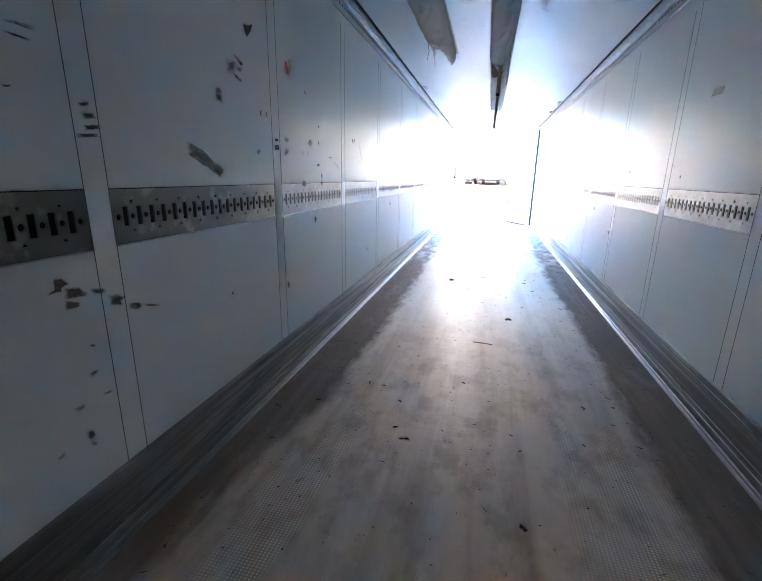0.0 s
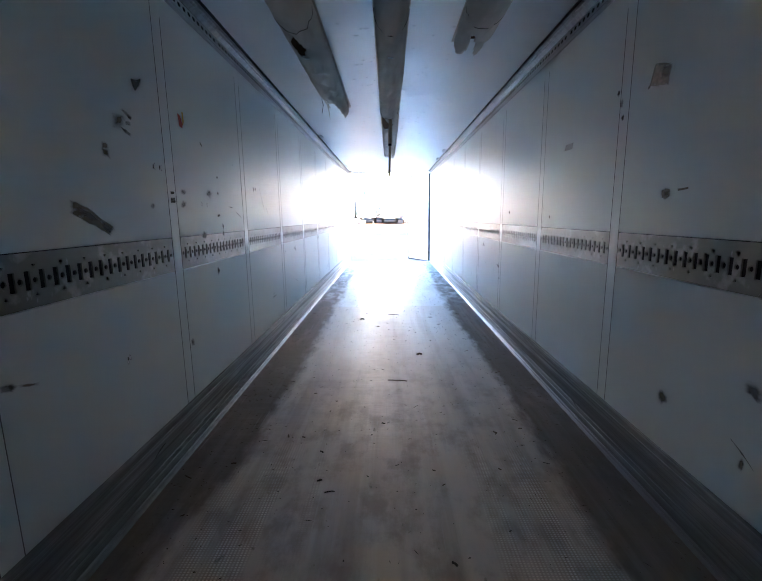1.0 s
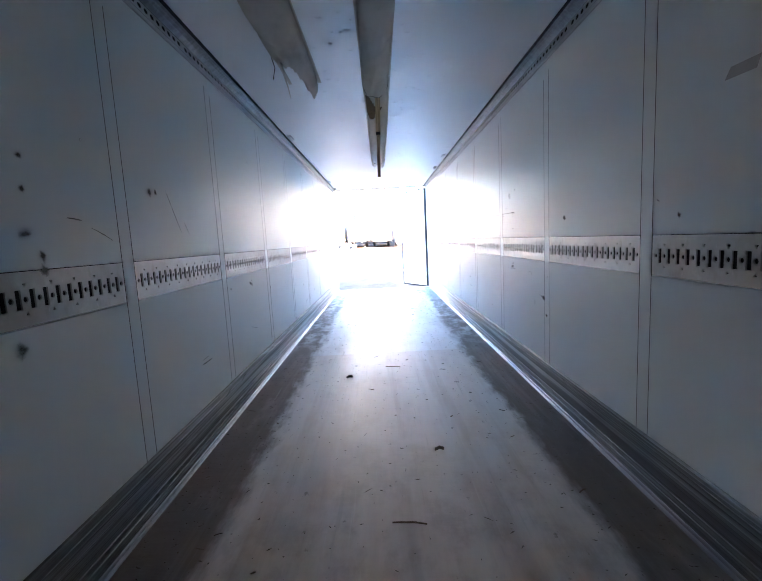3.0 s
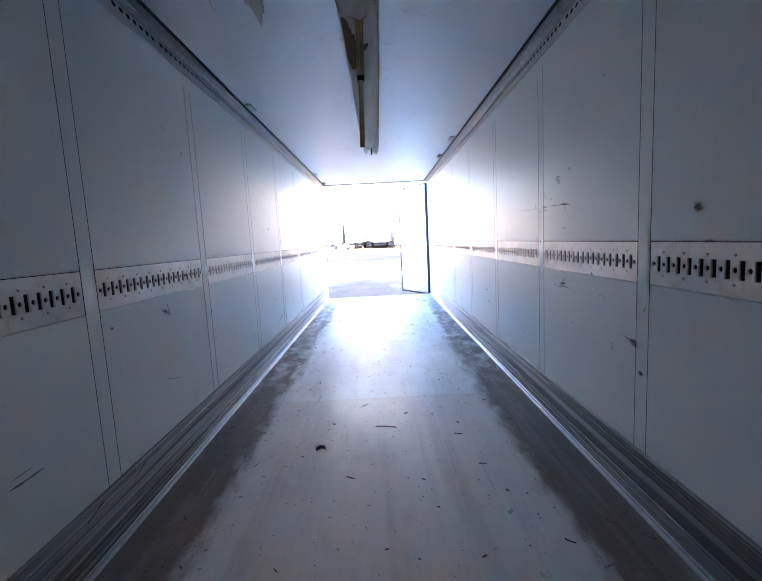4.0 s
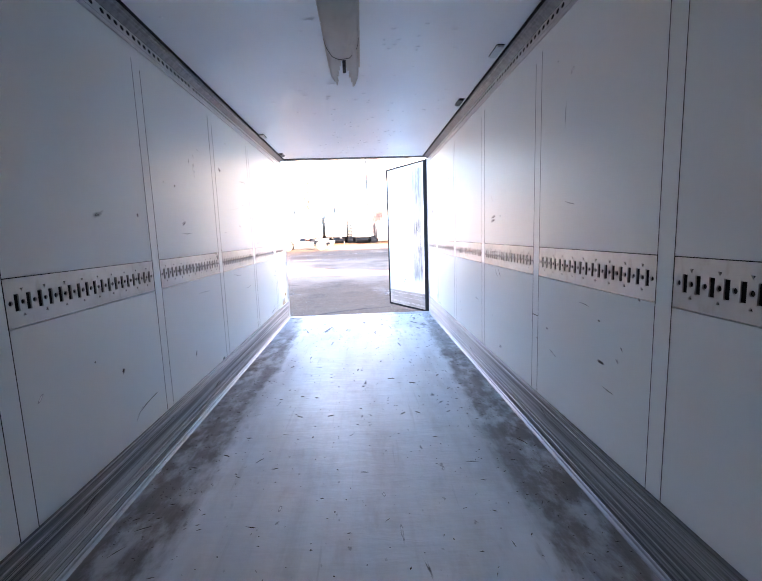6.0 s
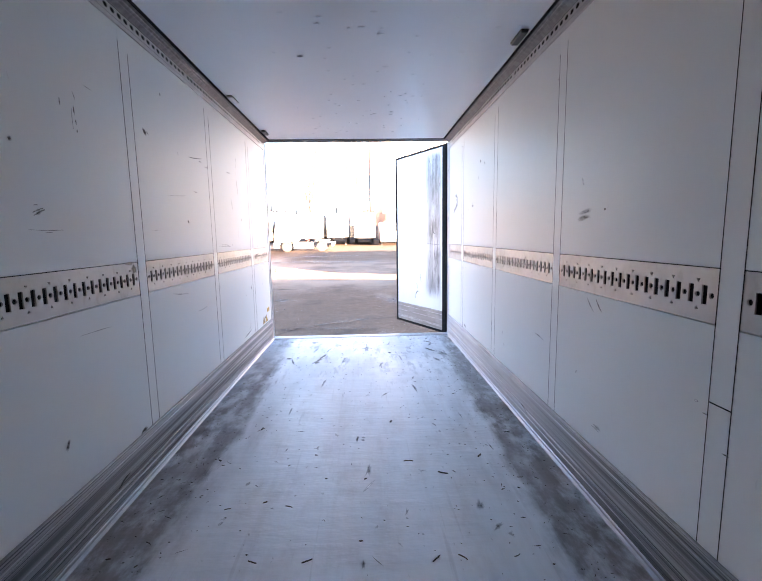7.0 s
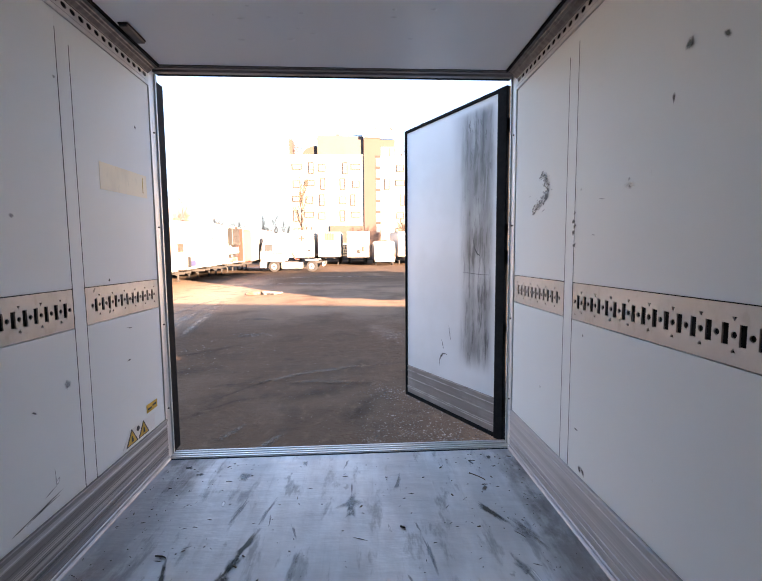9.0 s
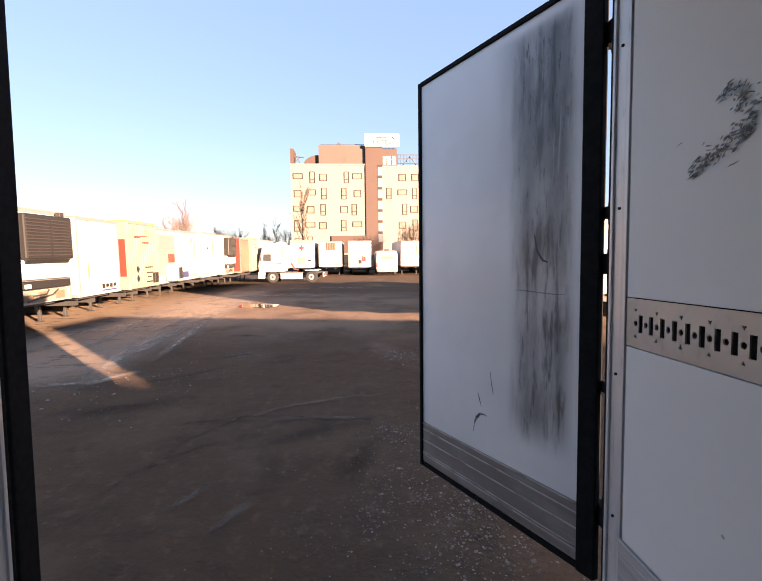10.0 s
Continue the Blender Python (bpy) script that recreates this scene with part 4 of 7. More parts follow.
rut_strip([(-7.2, 22.5), (-7.5, 25.5), (-8.2, 29.0), (-8.0, 33.0)], 0.40, M["rut"])
rut_strip([(-1.9, 17.9), (-1.0, 18.6), (0.2, 19.0), (1.6, 19.1)], 0.16, M["scrape"])
rut_strip([(-4.62, 21.93), (-4.96, 24.09), (-5.52, 28.81)], 0.3, M["rut"])
rut_strip([(-6.54, 25.02), (-6.47, 28.34), (-6.17, 30.3)], 0.22, M["rut"])
# no rut: a wet patch whose sky reflection is painted as pale colour
rut_strip([(-9.94, 25.32), (-8.92, 25.98), (-7.49, 27.69)], 0.9, M["rut"])
rut_strip([(-6.04, 19.99), (-5.15, 20.2), (-4.33, 21.17)], 0.35, M["rut"])
rut_strip([(-4.38, 19.67), (-3.32, 20.5), (-2.34, 21.58)], 0.25, M["damp"])
rut_strip([(-2.35, 16.34), (-2.14, 17.38), (-1.47, 18.29), (-0.65, 18.76)], 0.12, M["damp"])
rut_strip([(-0.04, 15.99), (0.19, 16.74), (0.55, 17.44)], 0.35, M["damp"])
rut_strip([(-3.51, 29.87), (-1.68, 30.82), (0.83, 31.08)], 0.5, M["damp"])
rut_strip([(-3.69, 24.64), (-3.1, 24.71), (-2.45, 24.47)], 0.4, M["scrape"])
rut_strip([(-4.76, 18.32), (-3.81, 18.63), (-2.66, 19.22)], 0.5, M["damp"])
rut_strip([(-1.33, 16.88), (-0.52, 17.54), (0.51, 17.99)], 0.4, M["damp"])
rut_strip([(-9.0, 36.0), (-4.0, 37.5), (3.0, 36.0)], 0.7, M["rut"])
rut_strip([(-8.0, 41.0), (-3.0, 42.5), (5.0, 42.0)], 0.9, M["rut"])
rut_strip([(-3.2, 21.9), (-2.8, 22.3), (-2.4, 22.5)], 0.30, M["scrape"])

rut_strip([(-5.0, 19.6), (-5.40, 21.1), (-5.74, 22.6), (-5.75, 25.5), (-5.63, 30.5)], 0.55, M["rut"])
rut_strip([(-2.61, 15.6), (-2.44, 16.5), (-1.86, 17.16), (-0.96, 17.33)], 0.13, M["damp"])
rut_strip([(-2.5, 17.8), (-2.38, 17.96), (-1.44, 18.19), (0.6, 17.9)], 0.10, M["damp"])
rut_strip([(-1.3, 18.0), (-0.6, 18.1), (0.47, 17.9)], 0.16, M["scrape"])
rut_strip([(-1.75, 15.7), (-1.58, 15.95), (-1.45, 16.25)], 0.13, M["scrape"])
rut_strip([(-1.25, 15.3), (-1.05, 15.6), (-0.85, 16.0)], 0.12, M["scrape"])

# loose gravel by the door and across the yard
gm = Mat("gravel", (0.3, 0.28, 0.26), 0.8)
gm.random((0.16, 0.14, 0.12), (0.5, 0.48, 0.45))
isl = gm.n.new("ShaderNodeNewGeometry")
mixn = gm.n.new("ShaderNodeMix")
mixn.data_type = "RGBA"
gm.l.new(isl.outputs["Random Per Island"], mixn.inputs[0])
mixn.inputs[6].default_value, mixn.inputs[7].default_value = (0.04, 0.031, 0.025, 1), (0.25, 0.21, 0.18, 1)
gm.l.new(mixn.outputs[2], gm.b.inputs["Base Color"])
M["gravel"] = gm.m
verts, faces = [], []


def pebble(x, y, r):
    z = 0.035 * noise.noise(Vector((x * 0.35, y * 0.25, 0))) + 0.018 * noise.noise(Vector((x * 1.3, y * 1.0, 4)))
    k0 = len(verts)
    t = rng.uniform(0, 6.28)
    for i in range(4):
        a = t + i * math.tau / 4
        q = r * rng.uniform(0.7, 1.3)
        verts.append((x + q * math.cos(a), y + q * math.sin(a), z + r * rng.uniform(0.05, 0.25)))
    verts.append((x + r * rng.uniform(-0.2, 0.2), y + r * rng.uniform(-0.2, 0.2), z + r * rng.uniform(0.6, 0.9)))
    verts.append((x, y, z - r * 0.5))
    for i in range(4):
        faces.append((k0 + i, k0 + (i + 1) % 4, k0 + 4))
        faces.append((k0 + (i + 1) % 4, k0 + i, k0 + 5))


for cx, cy, sx, sy, n, r in ((1.25, 15.25, 0.42, 0.55, 1500, 0.0075), (0.75, 17.4, 0.25, 0.25, 320, 0.008), (1.35, 21.7, 0.4, 0.4, 260, 0.013), (-2.7, 22.4, 0.25, 0.15, 140, 0.012),
                             (0.40, 15.6, 0.14, 0.55, 520, 0.0065), (0.95, 16.4, 0.22, 0.6, 420, 0.007), (-0.1, 15.2, 0.35, 0.25, 90, 0.007), (0.5, 16.2, 1.2, 1.4, 200, 0.007), (-4.4, 20.2, 1.2, 0.8, 300, 0.012), (1.9, 16.3, 0.8, 1.3, 300, 0.008), (-6.0, 23.5, 2.4, 2.2, 400, 0.008), (-1.0, 17.5, 3.5, 3.0, 300, 0.008)):
    for _ in range(n):
        pebble(rng.gauss(cx, sx), max(13.6, rng.gauss(cy, sy)), r * rng.lognormvariate(0, 0.45))
me = bpy.data.meshes.new("gravel")
me.from_pydata(verts, [], faces)
me.materials.append(M["gravel"])
tagged(new("gravel", me), "loose pale gravel scattered on the dirt yard", "gravel", kind="stuff")

# ---------------------------------------------------------------- parked trailers
plain("paint_white", (0.42, 0.414, 0.404), 0.45, dirt=0.35, scale=1.2)
plain("paint_cream", (0.22, 0.192, 0.15), 0.5, dirt=0.3, scale=1.5)
plain("paint_red", (0.27, 0.03, 0.022), 0.45, dirt=0.3)
plain("paint_yellow", (0.40, 0.29, 0.07), 0.5, dirt=0.35)
plain("paint_grey", (0.15, 0.146, 0.142), 0.5, dirt=0.3)
plain("paint_beige", (0.21, 0.175, 0.145), 0.55, dirt=0.35)
plain("paint_brown", (0.16, 0.10, 0.065), 0.6, dirt=0.4)
plain("paint_navy", (0.03, 0.035, 0.10), 0.5, dirt=0.2)
plain("grille_dark", (0.012, 0.011, 0.010), 0.5, dirt=0.4)
plain("grille_slat", (0.030, 0.022, 0.018), 0.5, dirt=0.4)
plain("chassis", (0.035, 0.033, 0.032), 0.6, dirt=0.4)
plain("tyre", (0.018, 0.017, 0.017), 0.8, dirt=0.4)
plain("rim_metal", (0.50, 0.49, 0.47), 0.4, 0.6)
plain("glass_dark", (0.03, 0.035, 0.04), 0.08, dirt=0.1)
plain("lamp_white", (0.75, 0.75, 0.72), 0.2, dirt=0.1)
plain("lamp_red", (0.45, 0.03, 0.02), 0.25, dirt=0.1)


def wheel(parent, x, y, r, w, axis):
    tyre = part("wheel", disc(bmesh.new(), (x, y, r), axis, r, w / 2, 24, inner=r * 0.55), M["tyre"], parent)
    rim = disc(bmesh.new(), (x, y, r), axis, r * 0.56, w * 0.36, 20)
    part("rim", rim, M["rim_metal"], tyre)
    hub = disc(bmesh.new(), (x, y, r), axis, r * 0.2, w * 0.5, 14)
    part("hub", hub, M["chassis"], tyre)


def parked_trailer(label, m, body="paint_white", front="unit", side=None, zb=1.12, zt=3.92, length=13.2, panel=None, group="parked trailers in the yard", name="semi_trailer"):
    """A parked semi-trailer. Its front face looks along its own +x; the body runs back along -x."""
    t = thing(name, label, "semi-trailer", m, group=group)
    h = 1.275
    box_bm = boxed(-length, 0, -h, h, zb, zt, bevel=0.05)
    part("body", box_bm, M[body], t)
    part("front_frame", box(box(box(bmesh.new(), 0.0, 0.02, -h + 0.02, -h + 0.09, zb, zt - 0.03, bevel=0.006), 0.0, 0.02, h - 0.09, h - 0.02, zb, zt - 0.03, bevel=0.006), 0.0, 0.025, -h + 0.03, h - 0.03, zt - 0.10, zt - 0.02, bevel=0.006), M["paint_grey"], t)
    part("roof_edge", boxed(-length, 0.03, -h - 0.01, h + 0.01, zt - 0.03, zt + 0.025, bevel=0.01), M["paint_yellow"] if front == "container" else M["paint_grey"], t)
    part("bottom_rail", boxed(-length + 0.05, -0.05, -h - 0.008, h + 0.008, zb - 0.003, zb + 0.11, bevel=0.008), M["paint_grey"], t)
    if side:
        part("side_panel", boxed(-length + 0.2, -0.06, -h - 0.012, -h - 0.002, zb + 0.55, zt - 0.75), M[side], t)
    ch = bmesh.new()
    for y in (-0.5, 0.5):
        box(ch, -length + 0.1, -0.6, y - 0.07, y + 0.07, 0.78, zb - 0.002)
    box(ch, -1.9, -0.3, -0.9, 0.9, zb - 0.10, zb - 0.004, bevel=0.01)
    for x in (-2.9, -4.5, -6.2, -8.0):
        box(ch, x - 0.06, x + 0.06, -1.15, 1.15, 0.92, zb - 0.004)
    part("chassis", ch, M["chassis"], t)
    for y in (-0.85, 0.85):
        lg = bmesh.new()
        box(lg, -2.93, -2.83, y - 0.05, y + 0.05, 0.05, 0.93, bevel=0.01)
        box(lg, -2.98, -2.78, y - 0.10, y + 0.10, 0.0, 0.04, bevel=0.01)
        tube(lg, [(-2.88, y, 0.35), (-3.7, y * 0.8, 0.9)], 0.03, sides=6)
        part("landing_leg", lg, M["chassis"], t)
    for x in (-length + 2.0, -length + 3.3, -length + 4.6):
        for y in (-1.05, 1.05):
            wheel(t, x, y, 0.5, 0.36, (0, 1, 0))
    if front == "unit":
        part("fridge_housing", boxed(0.021, 0.36, -0.98, 0.98, 2.45, zt - 0.16, bevel=0.05), M["grille_dark"], t, "dark louvred refrigeration unit")
        for k in range(12):
            z = 2.56 + k * 0.094
            for a, b in ((-0.94, -0.04), (0.04, 0.94)):
                part("louvre", boxed(0.355, 0.378, a, b, z, z + 0.034, bevel=0.006), M["grille_slat"], t)
        ap = bmesh.new()
        pr = [(0.03, 2.449), (0.30, 2.449), (0.18, 2.26), (0.03, 2.20)]
        va, vb = [[ap.verts.new((x, q * 0.90, z)) for x, z in pr] for q in (-1, 1)]
        for k in range(4):
            ap.faces.new((va[k], va[(k + 1) % 4], vb[(k + 1) % 4], vb[k]))
        ap.faces.new(va[::-1])
        ap.faces.new(vb)
        part("unit_apron", ap, M["grille_dark"], t)
        part("exhaust_cap", boxed(0.10, 0.26, 0.62, 0.80, zt - 0.159, zt - 0.02, bevel=0.02), M["grille_slat"], t)
        part("lower_cowl", boxed(0.021, 0.22, -1.06, 1.06, 1.86, 2.44, bevel=0.06), M["paint_white"], t)
        part("bumper_band", boxed(0.021, 0.20, -1.0, 1.0, 1.58, 1.82, bevel=0.03), M["grille_dark"], t)
        part("marker_lamp", boxed(0.195, 0.215, -0.95, -0.72, 1.62, 1.74, bevel=0.01), M["lamp_white"], t)
        hs = bmesh.new()
        tube(hs, [(0.05, 0.6, 1.5), (0.10, 0.3, 1.36), (0.09, -0.2, 1.3), (0.06, -0.7, 1.22)], 0.025, sides=6)
        tube(hs, [(0.05, 0.2, 1.52), (0.12, 0.0, 1.4), (0.08, -0.5, 1.38)], 0.02, sides=6)
        part("hose", hs, M["chassis"], t)
        part("lower_panel", boxed(0.021, 0.05, -1.0, 1.0, 1.18, 1.54, bevel=0.01), M["paint_beige"], t)
        for y0, y1, z0, z1 in ((-0.85, -0.45, 1.24, 1.42), (-0.25, 0.1, 1.28, 1.48), (0.45, 0.85, 1.22, 1.46)):
            part("connector", boxed(0.051, 0.075, y0, y1, z0, z1, bevel=0.01), M["paint_brown"], t)
    elif front == "container":
        ribs = bmesh.new()
        y = -1.10
        while y < 1.12:
            box(ribs, 0.0, 0.035, y - 0.045, y + 0.045, zb + 0.16, zt - 0.18, bevel=0.012)
            y += 0.2
        part("rib_panel", ribs, M[body], t, "cream corrugated front")
        for y in (-1.22, 1.22):
            part("corner_post", boxed(-0.08, 0.05, y - 0.06, y + 0.06, zb, zt, bevel=0.01), M[body], t)
        for yy, zz in ((-0.55, 1.95), (-0.55, 1.55)):
            b2 = bmesh.new()
            vs = [b2.verts.new((0.042, yy + dy, zz + dz)) for dy, dz in ((-0.13, 0), (0, -0.16), (0.13, 0), (0, 0.16))]
            b2.faces.new(vs)
            part("hazard_mark", b2, M["grille_dark"], t)
        for k, (y0, y1, z0, z1) in enumerate(((-0.75, -0.25, 3.28, 3.42), (-0.2, 0.55, 3.34, 3.40), (-0.05, 0.5, 3.05, 3.17), (0.05, 0.75, 1.98, 2.08), (0.2, 0.75, 1.74, 1.84), (0.25, 0.65, 1.56, 1.64), (0.15, 0.7, 1.34, 1.44))):
            part("marking_bar", boxed(0.037, 0.041, y0, y1, z0, z0 + 0.55 * (z1 - z0)), M["paint_red"] if z0 > 3 else M["grille_dark"], t)
        part("plug_box", boxed(0.04, 0.16, 0.72, 1.05, 1.3, 1.75, bevel=0.02), M["grille_dark"], t)
    elif front == "grille":
        part("vent", boxed(0.021, 0.07, -0.45, 0.60, 2.85, 3.68, bevel=0.02), M["paint_brown"], t, "brown barred vent")
        for k in range(6):
            part("bar", boxed(0.07, 0.085, -0.38 + k * 0.18, -0.33 + k * 0.18, 2.90, 3.63), M["grille_slat"], t)
        part("door_panel", boxed(0.021, 0.04, -1.0, 1.0, 1.35, 2.75, bevel=0.01), M["paint_white"], t)
        part("sill_bar", boxed(0.021, 0.06, -1.15, 1.15, 1.22, 1.30, bevel=0.01), M["chassis"], t)
    elif front == "cross":
        rc = bmesh.new()
        box(rc, 0.021, 0.026, -0.30, 0.30, 3.03, 3.21)
        box(rc, 0.0265, 0.031, -0.09, 0.09, 2.82, 3.42)
        part("cross_mark", rc, M["paint_red"], t, "red cross painted on white")
        part("fairing", boxed(0.021, 0.05, -0.45, 0.35, 1.35, 2.15, bevel=0.02), M["paint_grey"], t)
        part("label_plate", boxed(0.021, 0.027, 0.60, 0.95, 1.68, 1.85), M["grille_dark"], t)
        part("top_band", boxed(0.021, 0.027, -1.1, 1.1, 3.60, 3.80), M["paint_cream"], t)
    elif front == "rear":
        part("door_split", boxed(0.021, 0.026, -0.01, 0.01, zb + 0.1, zt - 0.1), M["chassis"], t)
        for y in (-0.35, 0.35):
            part("lock_rod", tube(bmesh.new(), [(0.05, y, zb + 0.05), (0.05, y, zt - 0.08)], 0.016, sides=8), M["rim_metal"], t)
        part("red_plate", boxed(0.021, 0.028, 0.25, 0.65, 1.62, 2.15), M["paint_red"], t)
        part("dark_plate", boxed(0.021, 0.03, -0.15, 0.20, 1.35, 1.80), M["grille_dark"], t)
    elif front == "window":
        part("hatch", boxed(0.021, 0.05, 0.45, 0.72, 2.2, 3.45, bevel=0.02), M["paint_grey"], t)
        part("small_vent", boxed(0.021, 0.04, -0.55, -0.40, 2.85, 3.0), M["grille_dark"], t)
        part("sticker_bar", boxed(0.021, 0.026, -1.0, -0.35, 1.25, 1.42), M["paint_cream"], t)
    elif front == "panel":
        part("grey_panel", boxed(0.021, 0.045, -1.0, 0.95, 1.5, 3.55, bevel=0.01), M["paint_beige"], t)
        part("upper_hatch", boxed(0.046, 0.06, -0.9, 0.85, 2.85, 3.45, bevel=0.01), M["paint_grey"], t)
        part("red_mark", boxed(0.046, 0.052, 0.1, 0.85, 2.15, 2.6), M["paint_red"], t)
        part("unit_box", boxed(0.046, 0.40, -0.25, 0.95, 1.22, 2.05, bevel=0.04), M["paint_white"], t)
        part("dark_box", boxed(0.41, 0.46, 0.4, 0.8, 1.3, 1.9, bevel=0.02), M["grille_dark"], t)
    elif front == "navy":
        part("navy_plate", boxed(0.021, 0.03, -1.05, -0.25, 1.28, 1.62), M["paint_navy"], t)
        part("sticker_bar", boxed(0.021, 0.026, 0.25, 1.0, 1.25, 1.48), M["paint_cream"], t)
        part("small_vent", boxed(0.021, 0.04, 0.2, 0.5, 3.2, 3.45, bevel=0.01), M["paint_grey"], t)
        part("hatch", boxed(0.021, 0.045, 0.62, 0.84, 2.3, 3.3, bevel=0.015), M["paint_grey"], t)
        part("yellow_bar", boxed(0.021, 0.026, -1.2, -1.1, 1.3, 1.55), M["paint_yellow"], t)
    if panel:
        part("front_panel", boxed(0.021, 0.032, -1.15, 1.15, zb + 0.1, zt - 0.15), M[panel], t)
    return t


# the row with its fronts towards the yard
ROW = -9.3
parked_trailer("white refrigerated semi-trailer with a dark louvred cooling unit", pose(ROW, 25.0, 0), front="unit")
t2 = parked_trailer("plain white box semi-trailer with small stickers", pose(ROW + 0.15, 27.72, 0), front="plain", zt=3.86)
for k in range(4):
    part("sticker_bar", boxed(0.021, 0.026, 0.02 + 0.24 * k, 0.19 + 0.24 * k, 1.34 + 0.03 * (k % 2), 1.50), M["grille_dark"], t2)
part("sticker_bar", boxed(0.021, 0.026, 0.0, 0.95, 1.24, 1.29), M["paint_navy"], t2)
part("yellow_bar", boxed(0.021, 0.026, -0.75, -0.66, 1.75, 2.25), M["paint_yellow"], t2)
parked_trailer("cream corrugated container on a chassis, yellow roof edge, red side", pose(ROW + 0.22, 30.75, 0), body="paint_cream", front="container", side="paint_red", zt=3.95, name="container_trailer")
parked_trailer("white semi-trailer with a beige front panel and unit", pose(ROW, 33.55, 0), front="panel", zt=3.82)
parked_trailer("white semi-trailer with a navy plate on its front", pose(ROW, 36.5, 0), front="navy", zt=3.84)
parked_trailer("white semi-trailer with a tall grey hatch", pose(ROW + 0.2, 39.4, 0), front="window", zt=3.9)
parked_trailer("white refrigerated semi-trailer with a brown cooling unit", pose(ROW + 0.5, 42.3, 0), front="unit", zt=3.85)
parked_trailer("red box semi-trailer with a brown front", pose(ROW + 0.9, 45.3, 0), body="paint_red", front="plain", panel="paint_brown", side="paint_red", zt=3.75)
parked_trailer("cream container trailer with a ribbed front", pose(ROW + 1.0, 48.2, 0), body="paint_beige", front="container", zt=3.85, name="container_trailer")
parked_trailer("white box semi-trailer with a rounded front", pose(ROW + 1.1, 51.2, 0), front="plain", zt=3.8)
parked_trailer("white box semi-trailer at the end of the row", pose(ROW + 1.2, 54.2, 0), front="plain", zt=3.8)

# the row across the far end of the yard
FAR = 58.0
QUARTER = -90
parked_trailer("white box trailer with a red cross on its front", pose(-5.45, FAR - 0.6, 0, 0, 0, QUARTER), front="cross", zt=3.95, zb=1.0, length=9)
parked_trailer("white box trailer with a brown barred vent", pose(-2.45, FAR, 0, 0, 0, QUARTER), front="grille", zt=3.8, zb=1.05, length=11)
parked_trailer("cream-white box trailer with red and dark plates", pose(0.78, FAR, 0, 0, 0, QUARTER), front="rear", zt=3.85, zb=0.95, length=11)
for i, x in enumerate((6.6, 9.9, 13.2, 16.5, 19.8, 23.1)):
    parked_trailer("white box semi-trailer in the far row", pose(x, FAR + 0.3 * (i % 2), 0, 0, 0, QUARTER), front="window" if i % 2 == 0 else "unit", zt=3.8, zb=1.0, length=11)


def motorhome(m):
    """A white motorhome seen from its rear."""
    t = thing("motorhome", "white motorhome with its rear window and red lamps towards the yard", "motorhome", m)
    bm = bmesh.new()
    prof = [(-1.15, 0.55), (-1.17, 1.6), (-1.12, 2.45), (-0.95, 2.72), (0.95, 2.72), (1.12, 2.45), (1.17, 1.6), (1.15, 0.55)]
    extrude_profile(bm, prof, -6.0, 0.0, True)
    part("body", bm, M["paint_white"], t)
    part("rear_window", boxed(-0.75, 0.75, 0.001, 0.02, 1.75, 2.2, bevel=0.008), M["paint_grey"], t)
    part("marking_bar", boxed(-0.4, 0.4, 0.021, 0.024, 1.93, 1.98), M["chassis"], t)
    part("bumper", boxed(-1.14, 1.14, -0.1, 0.10, 0.42, 0.72, bevel=0.04), M["paint_grey"], t)
    part("roof_vent", boxed(-0.3, 0.3, -1.2, -0.5, 2.722, 2.9, bevel=0.04), M["grille_slat"], t)
    for s in (-1, 1):
        part("tail_lamp", boxed(s * 1.08 - 0.05, s * 1.08 + 0.05, 0.001, 0.03, 0.95, 1.5, bevel=0.01), M["lamp_red"], t)
        wheel(t, s * 0.95, -1.3, 0.35, 0.25, (1, 0, 0))
        wheel(t, s * 0.95, -4.8, 0.35, 0.25, (1, 0, 0))
    part("number_plate", boxed(-0.26, 0.26, 0.101, 0.11, 0.5, 0.61), M["lamp_white"], t)


motorhome(pose(3.75, FAR - 0.6, 0, 0, 0, 180))


